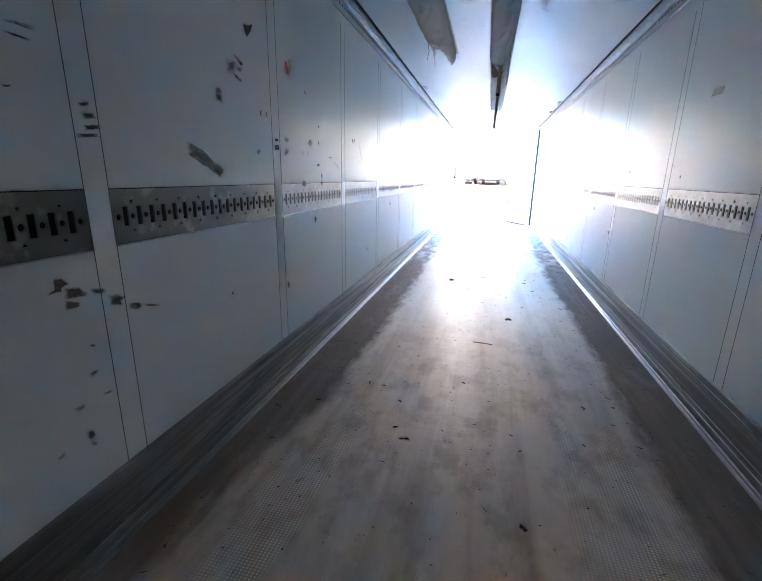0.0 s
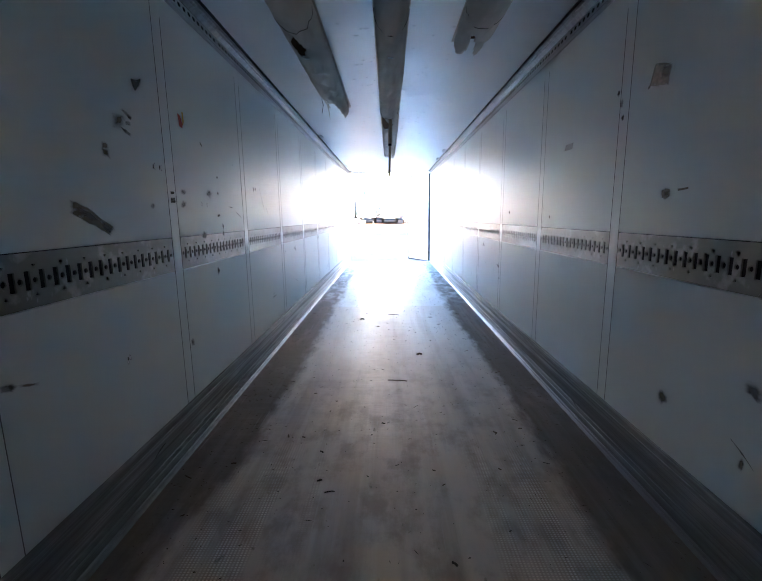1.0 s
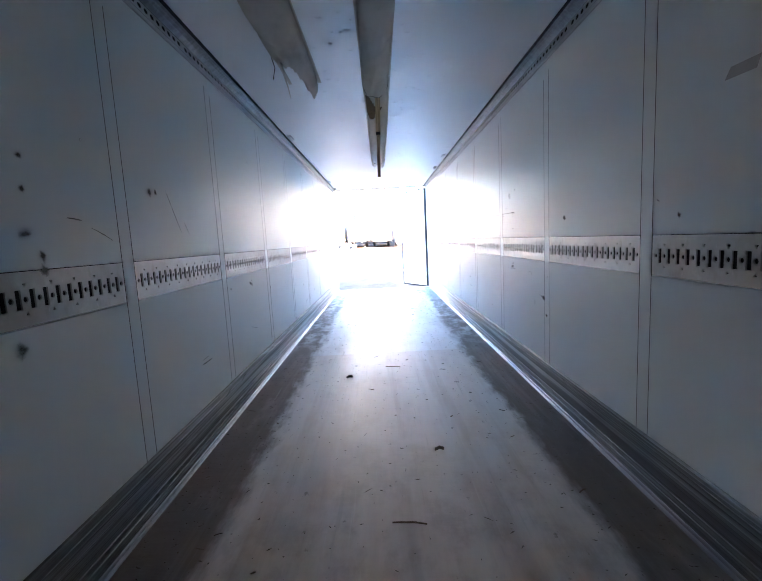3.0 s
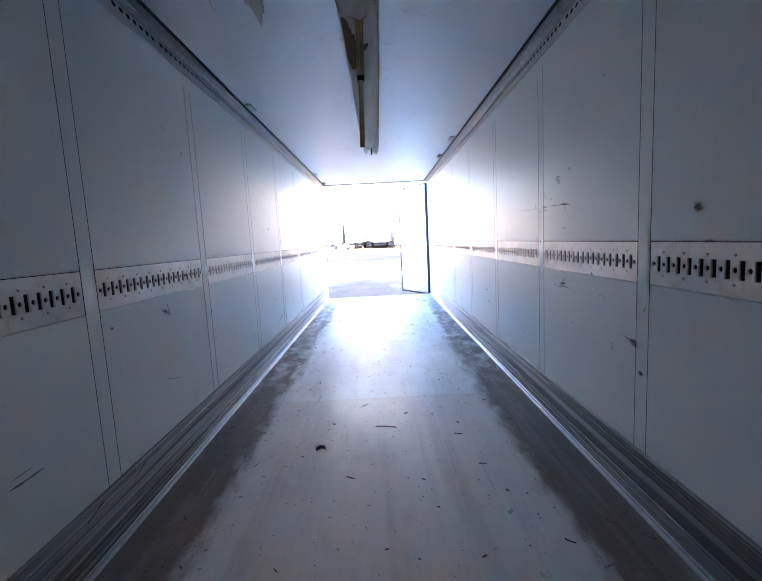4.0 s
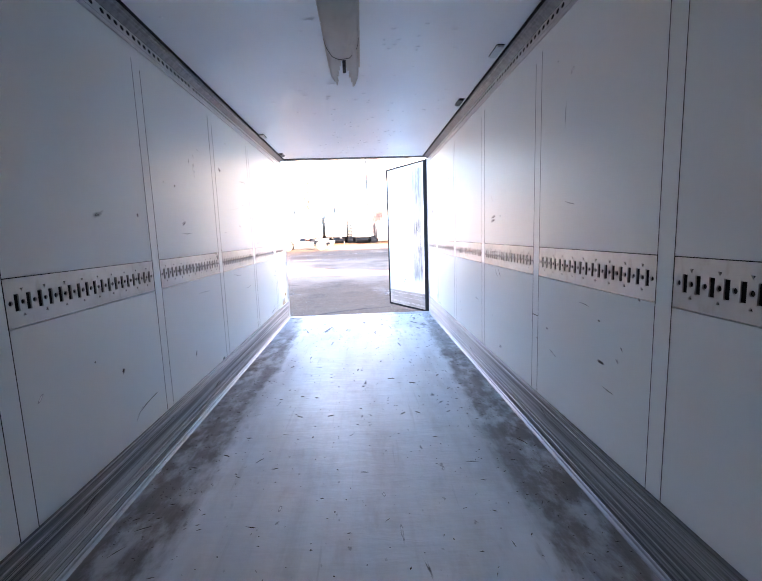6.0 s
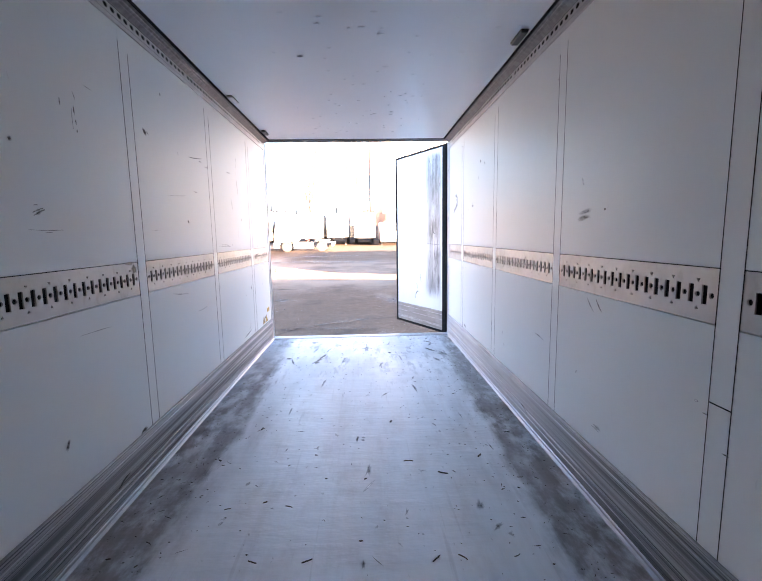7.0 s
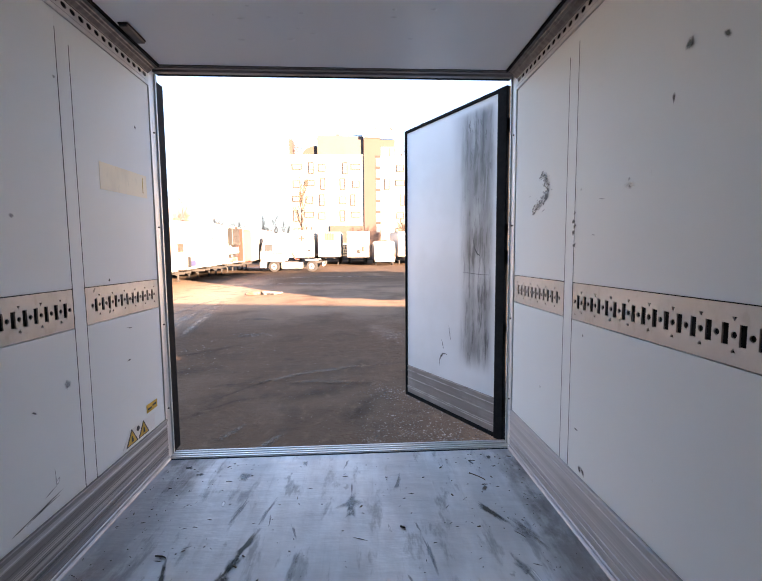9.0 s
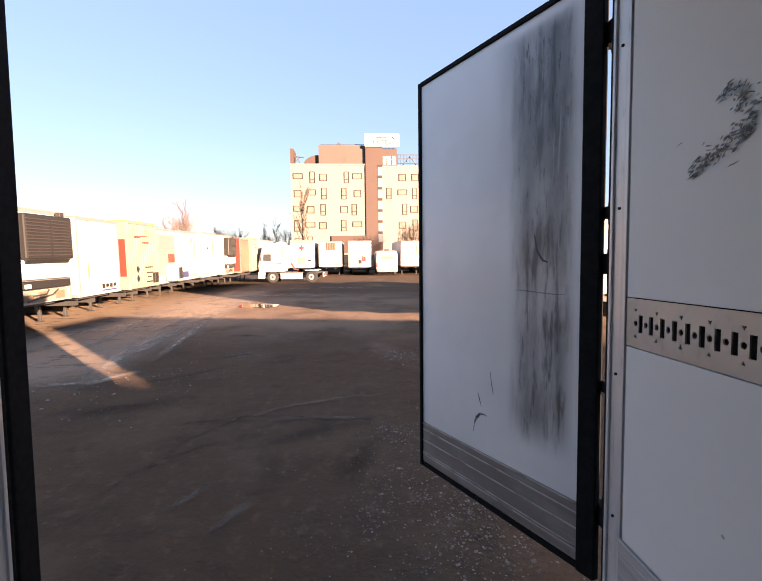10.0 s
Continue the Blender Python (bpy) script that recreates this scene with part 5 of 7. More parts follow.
def tractor(m):
    """A white road tractor: cab forward along its own -x, fifth wheel behind."""
    t = thing("road_tractor", "white road tractor unit without a trailer", "truck", m)
    bm = bmesh.new()
    prof = [(-2.88, 0.95), (-2.92, 1.5), (-2.84, 2.1), (-2.56, 2.95), (-2.30, 3.22), (-1.5, 3.42), (-0.98, 3.60), (-0.86, 3.50), (-0.84, 0.95)]
    a = [bm.verts.new((x, -1.22, z)) for x, z in prof]
    b = [bm.verts.new((x, 1.22, z)) for x, z in prof]
    for i in range(len(prof)):
        j = (i + 1) % len(prof)
        bm.faces.new((a[i], a[j], b[j], b[i]))
    bm.faces.new(a[::-1])
    bm.faces.new(b)
    bmesh.ops.bevel(bm, geom=bm.edges[:], offset=0.05, segments=2, affect="EDGES", profile=0.5)
    cab = part("cab", bm, M["paint_white"], t)
    part("windscreen", boxed(-2.83, -2.66, -1.05, 1.05, 2.0, 2.62, bevel=0.02), M["glass_dark"], cab)
    for s in (-1, 1):
        sw = bmesh.new()
        vs = [sw.verts.new((x, s * 1.228, z)) for x, z in ((-2.62, 1.90), (-1.80, 1.90), (-1.80, 2.50), (-2.42, 2.50))]
        sw.faces.new(vs if s > 0 else vs[::-1])
        part("side_window", sw, M["glass_dark"], cab)
        part("door_line", boxed(-1.70, -1.68, s * 1.222, s * 1.227, 1.0, 2.7), M["chassis"], cab)
        part("stripe", boxed(-2.8, -0.88, s * 1.222, s * 1.228, 1.62, 1.70), M["grille_slat"], cab)
        part("mirror", boxed(-2.62, -2.48, s * 1.30, s * 1.48, 1.95, 2.55, bevel=0.03), M["paint_white"], cab)
    part("bumper", boxed(-2.97, -2.42, -1.24, 1.24, 0.38, 0.94, bevel=0.06), M["paint_white"], t)
    part("air_deflector", boxed(-0.82, -0.52, -1.15, 1.15, 1.2, 3.3, bevel=0.05), M["paint_white"], t)
    part("chassis", box(box(bmesh.new(), -2.3, 2.9, -0.5, -0.36, 0.62, 0.92), -2.3, 2.9, 0.36, 0.5, 0.62, 0.92), M["chassis"], t)
    for s in (-1, 1):
        part("side_skirt", boxed(-1.05, 0.85, s * 0.85, s * 1.2, 0.32, 0.86, bevel=0.05), M["paint_white"], t)
        part("rear_fender", boxed(1.10, 2.25, s * 0.72, s * 1.22, 1.02, 1.09, bevel=0.03), M["paint_white"], t)
        part("tail_lamp", boxed(2.72, 2.80, s * 0.75, s * 1.15, 0.62, 0.80, bevel=0.01), M["lamp_red"], t)
        wheel(t, -1.72, s * 1.02, 0.50, 0.32, (0, 1, 0))
        wheel(t, 1.65, s * 0.90, 0.50, 0.58, (0, 1, 0))
    part("fifth_wheel", disc(bmesh.new(), (1.3, 0, 1.06), (0, 0, 1), 0.5, 0.06, 20), M["chassis"], t)
    hs = bmesh.new()
    for k in range(3):
        tube(hs, [(-0.28, -0.3 + 0.3 * k, 1.7), (0.0, -0.3 + 0.3 * k, 1.15), (0.35, -0.2 + 0.2 * k, 1.05)], 0.03, sides=6)
    part("air_lines", hs, M["paint_red"], t)
    part("rear_crossbar", boxed(2.62, 2.74, -1.15, 1.15, 0.50, 0.86, bevel=0.02), M["paint_white"], t)


tractor(pose(-5.2, 49.8, 0, 0, 0, -1.5))

# unseen trailers added on the sunny side, at a slant, to shade the yard
for x, y in ((6.25, 10.95), (7.25, 2.4)):
    parked_trailer("unseen white semi-trailer added beside the open trailer for its shade", pose(x, y, 0, 0, 0, 169), front="unit", zt=3.9, zb=0.9, group="trailers parked across the yard")
# row mostly hidden by the door; the last is low so the tractor stays lit
for y, kind, top in ((26.2, "unit", 3.9), (29.2, "plain", 3.9), (32.2, "window", 3.3)):
    parked_trailer("white semi-trailer across the yard from the first row", pose(3.9, y, 0, 0, 0, 180), front=kind, zt=top)
# what the trailer itself stands on
under = thing("trailer_underframe", "dark steel underframe of the trailer", "underframe", TRAILER, kind="structure")
part("beam", box(box(bmesh.new(), -0.57, -0.43, 0.3, 13.2, -0.42, -0.141), 0.43, 0.57, 0.3, 13.2, -0.42, -0.141), M["chassis"], under)
for y, z in ((3.2, -0.76), (9.3, -0.96), (10.6, -1.0), (11.9, -1.05)):
    for s in (-1, 1):
        if y < 5:
            part("landing_leg", boxed(s * 0.85 - 0.07, s * 0.85 + 0.07, y - 0.07, y + 0.07, -1.45, -0.141, bevel=0.01), M["chassis"], under)
        else:
            part("tyre", disc(bmesh.new(), (s * 1.0, y, -0.68 - (13.3 - y) * 0.0349 + 0.08), (1, 0, 0), 0.5, 0.19, 20), M["tyre"], under)

# dark slatted screen added in place of the shade under the far row
fence = thing("fence", "added dark slatted screen standing in for the shade under the far trailers", "fence", kind="structure")
for k in range(15):
    part("fence_post", boxed(-16 + 3.3 * k - 0.06, -16 + 3.3 * k + 0.06, 71.9, 72.05, 0, 2.3), M["chassis"], fence)
for k in range(10):
    part("slat", boxed(-16.1, 30.3, 71.84, 71.89, 0.05 + 0.225 * k, 0.25 + 0.225 * k), M["chassis"], fence)

# ---------------------------------------------------------------- the hotel behind the yard
HY = 87.3
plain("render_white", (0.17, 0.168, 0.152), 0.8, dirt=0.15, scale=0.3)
plain("clad_brown", (0.062, 0.036, 0.029), 0.7, dirt=0.25, scale=0.5)
plain("clad_tan", (0.080, 0.064, 0.055), 0.7, dirt=0.25, scale=0.5)
plain("frame_brown", (0.016, 0.011, 0.009), 0.6, dirt=0.2)
plain("stair_glass", (0.17, 0.185, 0.20), 0.2, dirt=0.2)
plain("letter_dark", (0.008, 0.009, 0.012), 0.6, dirt=0.1)
plain("steel_dark", (0.06, 0.06, 0.065), 0.5, dirt=0.2)
gl = Mat("window_glass", (0.15, 0.14, 0.115), 0.12, spec=0.7)
gl.tint(gl.noise(0.5, 3), (0.20, 0.19, 0.17), 0.6)
M["pane"] = gl.m
hotel = thing("hotel", "white six-storey hotel with a brown stair tower and roof sign", "building")
part("left_wing", boxed(-10.7, 2.4, HY, HY + 16, 0, 17.9), M["render_white"], hotel)
part("right_wing", boxed(5.35, 30, HY, HY + 16, 0, 17.6), M["render_white"], hotel)
part("stair_tower", boxed(2.405, 5.345, HY - 0.25, HY + 12, 0, 21.1), M["clad_brown"], hotel)
part("tower_head", boxed(2.41, 8.0, HY + 0.3, HY + 10, 17.95, 20.9), M["clad_brown"], hotel)
part("penthouse", boxed(-5.8, 2.38, HY + 0.30, HY + 12, 17.91, 21.4), M["clad_tan"], hotel)
part("parapet", boxed(-10.8, 2.39, HY - 0.1, HY + 0.25, 17.905, 18.15), M["render_white"], hotel)
part("parapet", boxed(5.36, 30.1, HY - 0.1, HY + 0.25, 17.605, 17.85), M["render_white"], hotel)
bm = bmesh.new()
n = 14
for k in range(n):
    a0, a1 = math.pi * k / n / 2, math.pi * (k + 1) / n / 2
    vs = [bm.verts.new((-5.9 - 2.7 * math.sin(a), y, 17.95 + 1.9 * math.cos(a))) for a, y in ((a0, HY + 1), (a1, HY + 1), (a1, HY + 8), (a0, HY + 8))]
    bm.faces.new(vs)
    vs = [bm.verts.new(p) for p in ((-5.9 - 2.7 * math.sin(a0), HY + 1, 17.95 + 1.9 * math.cos(a0)), (-5.9 - 2.7 * math.sin(a1), HY + 1, 17.95 + 1.9 * math.cos(a1)), (-5.9, HY + 1, 17.95))]
    bm.faces.new(vs)
part("curved_roof", bm, M["clad_brown"], hotel)
part("fin_wall", boxed(-10.75, -10.2, HY + 0.3, HY + 4, 17.95, 20.8), M["clad_brown"], hotel)
st = bmesh.new()
tube(st, [(-10.0, HY + 1, 19.6), (-8.4, HY + 1, 19.4)], 0.1, sides=6)
tube(st, [(-9.7, HY + 1, 19.5), (-8.9, HY + 1, 17.95)], 0.09, sides=6)
tube(st, [(-10.1, HY + 1, 18.4), (-9.2, HY + 1, 19.4)], 0.08, sides=6)
part("roof_braces", st, M["steel_dark"], hotel)
rl = bmesh.new()
for k in range(14):
    tube(rl, [(8.2 + 0.55 * k, HY + 0.6, 17.7), (8.2 + 0.55 * k, HY + 0.6, 19.9 - 0.05 * (k % 3))], 0.06, sides=5)
for z in (18.4, 19.2, 19.9):
    tube(rl, [(8.1, HY + 0.6, z), (15.6, HY + 0.6, z)], 0.06, sides=5)
tube(rl, [(9.0, HY + 0.7, 18.0), (10.4, HY + 0.7, 19.6), (11.5, HY + 0.7, 18.2)], 0.12, sides=6)
part("roof_terrace_frame", rl, M["steel_dark"], hotel)
part("roof_unit", boxed(-2.6, -1.9, HY + 2, HY + 3, 21.41, 22.3, bevel=0.03), M["steel_dark"], hotel)
part("roof_rail", tube(bmesh.new(), [(-5.5, HY + 1.2, 21.75), (2.2, HY + 1.2, 21.75)], 0.05, sides=5), M["steel_dark"], hotel)
sign = part("roof_sign", boxed(2.3, 8.35, HY - 0.6, HY - 0.3, 21.0, 23.2, bevel=0.03), M["paint_white"], hotel, "white roof sign with grey lettering")
part("word_bar", boxed(4.2, 6.3, HY - 0.62, HY - 0.601, 22.35, 22.60), M["steel_dark"], sign)
tcu = bpy.data.curves.new("lettering", "FONT")
tcu.body, tcu.size, tcu.extrude = "HOTEL", 0.95, 0.01
tob = new("lettering", tcu)
bpy.context.view_layer.update()
tme = bpy.data.meshes.new_from_object(tob.evaluated_get(bpy.context.evaluated_depsgraph_get()))
bpy.data.objects.remove(tob)
tme.materials.append(M["letter_dark"])
share("lettering", tme, sign, pose(3.75, HY - 0.625, 21.45, 90))
sw = bmesh.new()
arc = [(5.2 + 2.3 * math.cos(a), HY - 0.62, 22.1 + 0.85 * math.sin(a)) for a in [-1.9 + 0.17 * k for k in range(16)]]
tube(sw, arc, 0.03, 0.09, sides=6)
part("swoosh", sw, M["letter_dark"], sign)


def hotel_window(x, z, w, h):
    """Frame, sill and pane set in the facade; x, z is the lower left corner."""
    fr = bmesh.new()
    t = 0.10
    box(fr, x, x + w, HY - 0.10, HY - 0.002, z, z + t)
    box(fr, x, x + w, HY - 0.10, HY - 0.002, z + h - t, z + h)
    box(fr, x, x + t, HY - 0.10, HY - 0.002, z + t, z + h - t)
    box(fr, x + w - t, x + w, HY - 0.10, HY - 0.002, z + t, z + h - t)
    if h > 1.5 * w:
        box(fr, x + t, x + w - t, HY - 0.09, HY - 0.003, z + h * 0.32, z + h * 0.32 + 0.08)
    ob = part("window", fr, M["frame_brown"], hotel)
    part("pane", boxed(x + t * 0.9, x + w - t * 0.9, HY - 0.03, HY - 0.008, z + t * 0.9, z + h - t * 0.9), M["pane"], ob)


# four kinds of window, shuffled from floor to floor
LOW, TALL, SQUARE = (1.7, 1.0), (0.9, 2.0), (1.3, 1.25)
FLOORS = (
    (15.3, ((-10.3, LOW), (-7.4, TALL), (-5.7, SQUARE), (-1.4, TALL), (0.1, LOW), (8.3, SQUARE), (10.6, SQUARE), (13.4, TALL), (15.8, LOW), (19.0, SQUARE))),
    (12.5, ((-10.2, SQUARE), (-8.1, LOW), (-5.4, TALL), (-1.9, TALL), (0.3, SQUARE), (6.1, TALL), (8.1, LOW), (10.7, TALL), (13.2, LOW), (16.4, SQUARE))),
    (9.7, ((-10.4, LOW), (-8.0, SQUARE), (-5.6, TALL), (-2.1, SQUARE), (-0.1, TALL), (8.9, TALL), (10.4, SQUARE), (13.0, LOW), (16.0, TALL))),
    (6.9, ((-10.3, TALL), (-8.3, LOW), (-5.9, SQUARE), (-2.0, TALL), (0.0, LOW), (8.3, SQUARE), (10.8, TALL), (13.3, SQUARE))),
    (4.0, ((-10.3, LOW), (-8.0, TALL), (-3.4, SQUARE), (-1.8, SQUARE), (0.0, SQUARE), (8.1, LOW), (10.5, SQUARE))),
)
for z, row in FLOORS:
    for x, (w, h) in row:
        hotel_window(x, z - (h - 1.0) / 2 + (0.2 if h < 1.1 else 0.0), w, h)
for k in range(7):
    z = 4.4 + k * 1.95
    part("stair_window", boxed(4.55, 5.30, HY - 0.30, HY - 0.252, z, z + 1.45, bevel=0.02), M["stair_glass"], hotel)
    part("stair_band", boxed(4.5, 5.33, HY - 0.29, HY - 0.252, z + 1.52, z + 1.85), M["frame_brown"], hotel)
for k in range(4):
    part("loft_window", boxed(4.62 + k * 0.82, 5.30 + k * 0.82, HY + 0.25, HY + 0.298, 17.98, 19.6, bevel=0.02), M["stair_glass"], hotel)
# red hoarding between hotel and yard
part("base_band", boxed(-3.8, 2.3, HY - 0.35, HY - 0.05, 2.6, 5.6), M["clad_brown"], hotel)

# ---------------------------------------------------------------- bare trees
bark = Mat("bark_pale", (0.12, 0.08, 0.055), 0.85)
bark.tint(bark.noise(6, 4), (0.20, 0.14, 0.10), 0.6)
M["bark"] = bark.m
far_bark = Mat("bark_far", (0.22, 0.135, 0.10), 0.9)
far_bark.tint(far_bark.noise(4, 4), (0.14, 0.085, 0.065), 0.6)
M["bark_far"] = far_bark.m


def tree_meshes(height, seed, spread, mat, depth=5, columnar=False):
    """A bare winter tree: trunk mesh and a crown of limbs and twigs."""
    r = random.Random(seed)
    tv, tf, cv, cf = [], [], [], []

    def prism(V, F, p, q, a, b):
        d = (q - p).normalized()
        u = d.orthogonal().normalized()
        w = d.cross(u)
        k0 = len(V)
        for c, rad in ((p, a), (q, b)):
            for i in range(3):
                V.append(tuple(c + rad * (math.cos(i * 2.094) * u + math.sin(i * 2.094) * w)))
        for i in range(3):
            F.append((k0 + i, k0 + (i + 1) % 3, k0 + 3 + (i + 1) % 3, k0 + 3 + i))

    def grow(p, d, length, rad, level):
        n = 3
        for k in range(n):
            d2 = (d + Vector((r.gauss(0, 0.10), r.gauss(0, 0.10), r.gauss(0.03, 0.06)))).normalized()
            q = p + d2 * (length / n)
            prism(cv, cf, p, q, rad * (1 - 0.22 * k), rad * (1 - 0.22 * (k + 1)))
            if level < depth:
                for _ in range(r.choice((1, 2, 2)) if level > 1 else 2):
                    side = Vector((r.gauss(0, 1), r.gauss(0, 1), r.gauss(0.1, 0.5)))
                    lean = spread * r.uniform(0.6, 1.2)
                    d3 = (d2 + side.normalized() * lean + Vector((0, 0, 0.35 if columnar else 0.12))).normalized()
                    grow(q, d3, length * r.uniform(0.48, 0.68), rad * 0.52, level + 1)
            p, d = q, d2

    p = Vector((0, 0, 0))
    top = height * (0.82 if columnar else 0.42)
    n = 8
    rad = height * (0.010 if mat == "bark_far" else 0.014)
    for k in range(n):
        q = p + Vector((r.gauss(0, 0.06), r.gauss(0, 0.06), top / n))
        prism(tv, tf, p, q, rad * (1 - 0.09 * k), rad * (1 - 0.09 * (k + 1)))
        if k > (1 if columnar else 3):
            for _ in range(3 if columnar else 2):
                a = r.uniform(0, 6.283)
                d = Vector((math.cos(a) * spread, math.sin(a) * spread, 1.0 if columnar else 0.7)).normalized()
                grow(q, d, height * (0.16 if columnar else 0.26), rad * 0.45, 2 if columnar else 1)
        p = q
    grow(p, Vector((0, 0, 1)), height * 0.22, rad * 0.3, 2)
    out = []
    for nm, V, F in (("trunk", tv, tf), ("crown", cv, cf)):
        me = bpy.data.meshes.new(nm)
        me.from_pydata(V, [], F)
        me.materials.append(M[mat])
        out.append(me)
    return out


def plant(meshes, label, m, group=""):
    t = thing("bare_tree", label, "tree", m, group=group)
    share("trunk", meshes[0], t)
    share("crown", meshes[1], t)
    return t


poplar = tree_meshes(12.0, 4, 0.34, "bark", 4, True)
plant(poplar, "slender bare poplar in front of the hotel", pose(-8.1, 80, 0))
bush = tree_meshes(8.6, 9, 0.55, "bark", 4)
plant(bush, "broad bare tree in front of the hotel", pose(8.3, 80, 0))
plant(bush, "broad bare tree in front of the hotel", pose(10.8, 79, 0, 0, 0, 130))
far_kinds = [tree_meshes(11.0, 21 + k, 0.52, "bark_far", 4, k == 0) for k in range(3)]
for k in range(34):
    x = -72 + k * 1.83 + rng.uniform(-0.9, 0.9)
    s = rng.uniform(0.72, 1.0) if x > -37 or x < -42 else rng.uniform(1.2, 1.3)
    m = Matrix.LocRotScale((x, 112 + rng.uniform(-6, 10), 0), Euler((0, 0, rng.uniform(0, 6.28))), (s, s, s))
    plant(far_kinds[k % 3], "bare winter tree on the far edge of the yard", m, "bare trees along the horizon")
# low bank of brush that closes the yard's far side
bk = bmesh.new()
prev = None
for k in range(61):
    x = -110 + k * 4
    zt = 2.6 + 1.3 * noise.noise(Vector((k * 0.37, 2, 0)))
    cur = [bk.verts.new((x, 118, -0.2)), bk.verts.new((x, 119.5, zt)), bk.verts.new((x, 124, zt * 1.2)), bk.verts.new((x, 128, -0.2))]
    if prev:
        for i in range(3):
            bk.faces.new((prev[i], cur[i], cur[i + 1], prev[i + 1]))
    prev = cur
brush = Mat("brush", (0.20, 0.15, 0.12), 0.9)
brush.tint(brush.noise(1.2, 6, (1, 1, 0.4), 0.4, 0.65), (0.11, 0.085, 0.07), 0.8)
brush.bump(brush.noise(2, 6), 1.0, 0.4)
M["brush"] = brush.m
setting("backdrop_brush", bk, M["brush"], "low brown brush bank along the horizon", smooth=True, category="brush")

# ---------------------------------------------------------------- scuffs, labels and litter
def on_wall(side):
    """Lays (along, up) on a wall, or (along, across) on the floor for side 0."""
    if side == 0:
        return lambda y, x: (x, y, 0.0022)
    return lambda y, z: (side * (HALF - 0.0046), y, z - 0.018)


def smudge(side, y, z, w, h, mat, turn=0.0, n=14, rough=0.5, name="scuff"):
    """A flat stain of uneven outline on a wall."""
    bm = bmesh.new()
    body = bm.verts.layers.float.new("body")
    sd = rng.uniform(0, 40)
    c, s = math.cos(turn), math.sin(turn)
    rings = []
    for f, v0 in ((1.2, 0.0), (0.40, 0.85)):
        ring = []
        for k in range(n):
            a = k * math.tau / n
            r = f * (1 + rough * noise.noise(Vector((1.7 * math.cos(a) + sd, 1.7 * math.sin(a), sd))))
            u, v = w / 2 * r * math.cos(a), h / 2 * r * math.sin(a)
            vert = bm.verts.new(on_wall(side)(y + u * c - v * s, z + u * s + v * c))
            vert[body] = v0
            ring.append(vert)
        rings.append(ring)
    for k in range(n):
        bm.faces.new((rings[0][k], rings[0][(k + 1) % n], rings[1][(k + 1) % n], rings[1][k]))
    bm.faces.new(rings[1])
    if side == 0:
        return part(name, bm, M[mat], floor)
    return part(name, bm, M[mat], wall_left if side < 0 else wall_right)


def scratch(side, y0, z0, y1, z1, w, mat):
    bend = rng.uniform(-0.04, 0.04)
    pts = []
    for k in range(7):
        f = k / 6
        e = bend * math.sin(math.pi * f)
        pts.append((y0 + (y1 - y0) * f - e * (z1 - z0), z0 + (z1 - z0) * f + e * (y1 - y0)))
    return streak(wall_left if side < 0 else wall_right, pts, w, M[mat], on_wall(side))


def patch(side, pts, mat, keep=0.72, name="stain"):
    """A stain or tape remnant with the given corners and a soft rim."""
    bm = bmesh.new()
    body = bm.verts.layers.float.new("body")
    cy, cz = sum(p[0] for p in pts) / len(pts), sum(p[1] for p in pts) / len(pts)
    line, lift = [], 0.0032 + 0.0005 * (len((wall_left if side < 0 else wall_right).children) % 5)
    for (a, b), (c, d) in zip(pts, pts[1:] + pts[:1]):
        for k in range(4):
            g = k / 4
            line.append((a + (c - a) * g + rng.uniform(-0.002, 0.002), b + (d - b) * g + rng.uniform(-0.002, 0.002)))
    rings = []
    for f, v in ((1.06, 0.0), (keep, 0.8)):
        ring = []
        for y, z in line:
            vert = bm.verts.new((side * (HALF - lift), cy + (y - cy) * f, cz + (z - cz) * f))
            vert[body] = v
            ring.append(vert)
        rings.append(ring)
    n = len(line)
    for k in range(n):
        bm.faces.new((rings[0][k], rings[0][(k + 1) % n], rings[1][(k + 1) % n], rings[1][k]))
    bm.faces.new(rings[1])
    return part(name, bm, M[mat], wall_left if side < 0 else wall_right)


L, R = -1, 1
# near the front, on the wall's dark end
patch(L, [(2.03, 1.452), (2.122, 1.427), (2.205, 1.378), (2.288, 1.336), (2.250, 1.303), (2.134, 1.352), (2.025, 1.398)], "scuff_olive", 0.80)
patch(L, [(2.07, 1.43), (2.15, 1.40), (2.20, 1.36), (2.13, 1.37), (2.06, 1.40)], "scuff_dark", 0.5)
patch(L, [(2.20, 1.37), (2.275, 1.332), (2.246, 1.308), (2.19, 1.335)], "scuff_dark", 0.5)
patch(L, [(1.562, 1.523), (1.608, 1.53), (1.607, 1.519), (1.568, 1.511)], "scuff_dark", 0.5)
patch(L, [(1.565, 1.496), (1.625, 1.506), (1.623, 1.481), (1.568, 1.473)], "scuff_dark", 0.35)
patch(L, [(1.566, 1.461), (1.635, 1.467), (1.632, 1.452), (1.567, 1.443)], "scuff_dark", 0.45)
patch(L, [(1.533, 1.433), (1.627, 1.444), (1.625, 1.426), (1.537, 1.419)], "scuff_dark", 0.4)
patch(L, [(1.389, 1.69), (1.422, 1.696), (1.48, 1.694), (1.475, 1.682), (1.42, 1.684), (1.385, 1.682)], "scuff_grey", 0.5)
patch(L, [(1.382, 1.666), (1.421, 1.662), (1.468, 1.662), (1.463, 1.655), (1.414, 1.654), (1.38, 1.657)], "scuff_dark", 0.4)
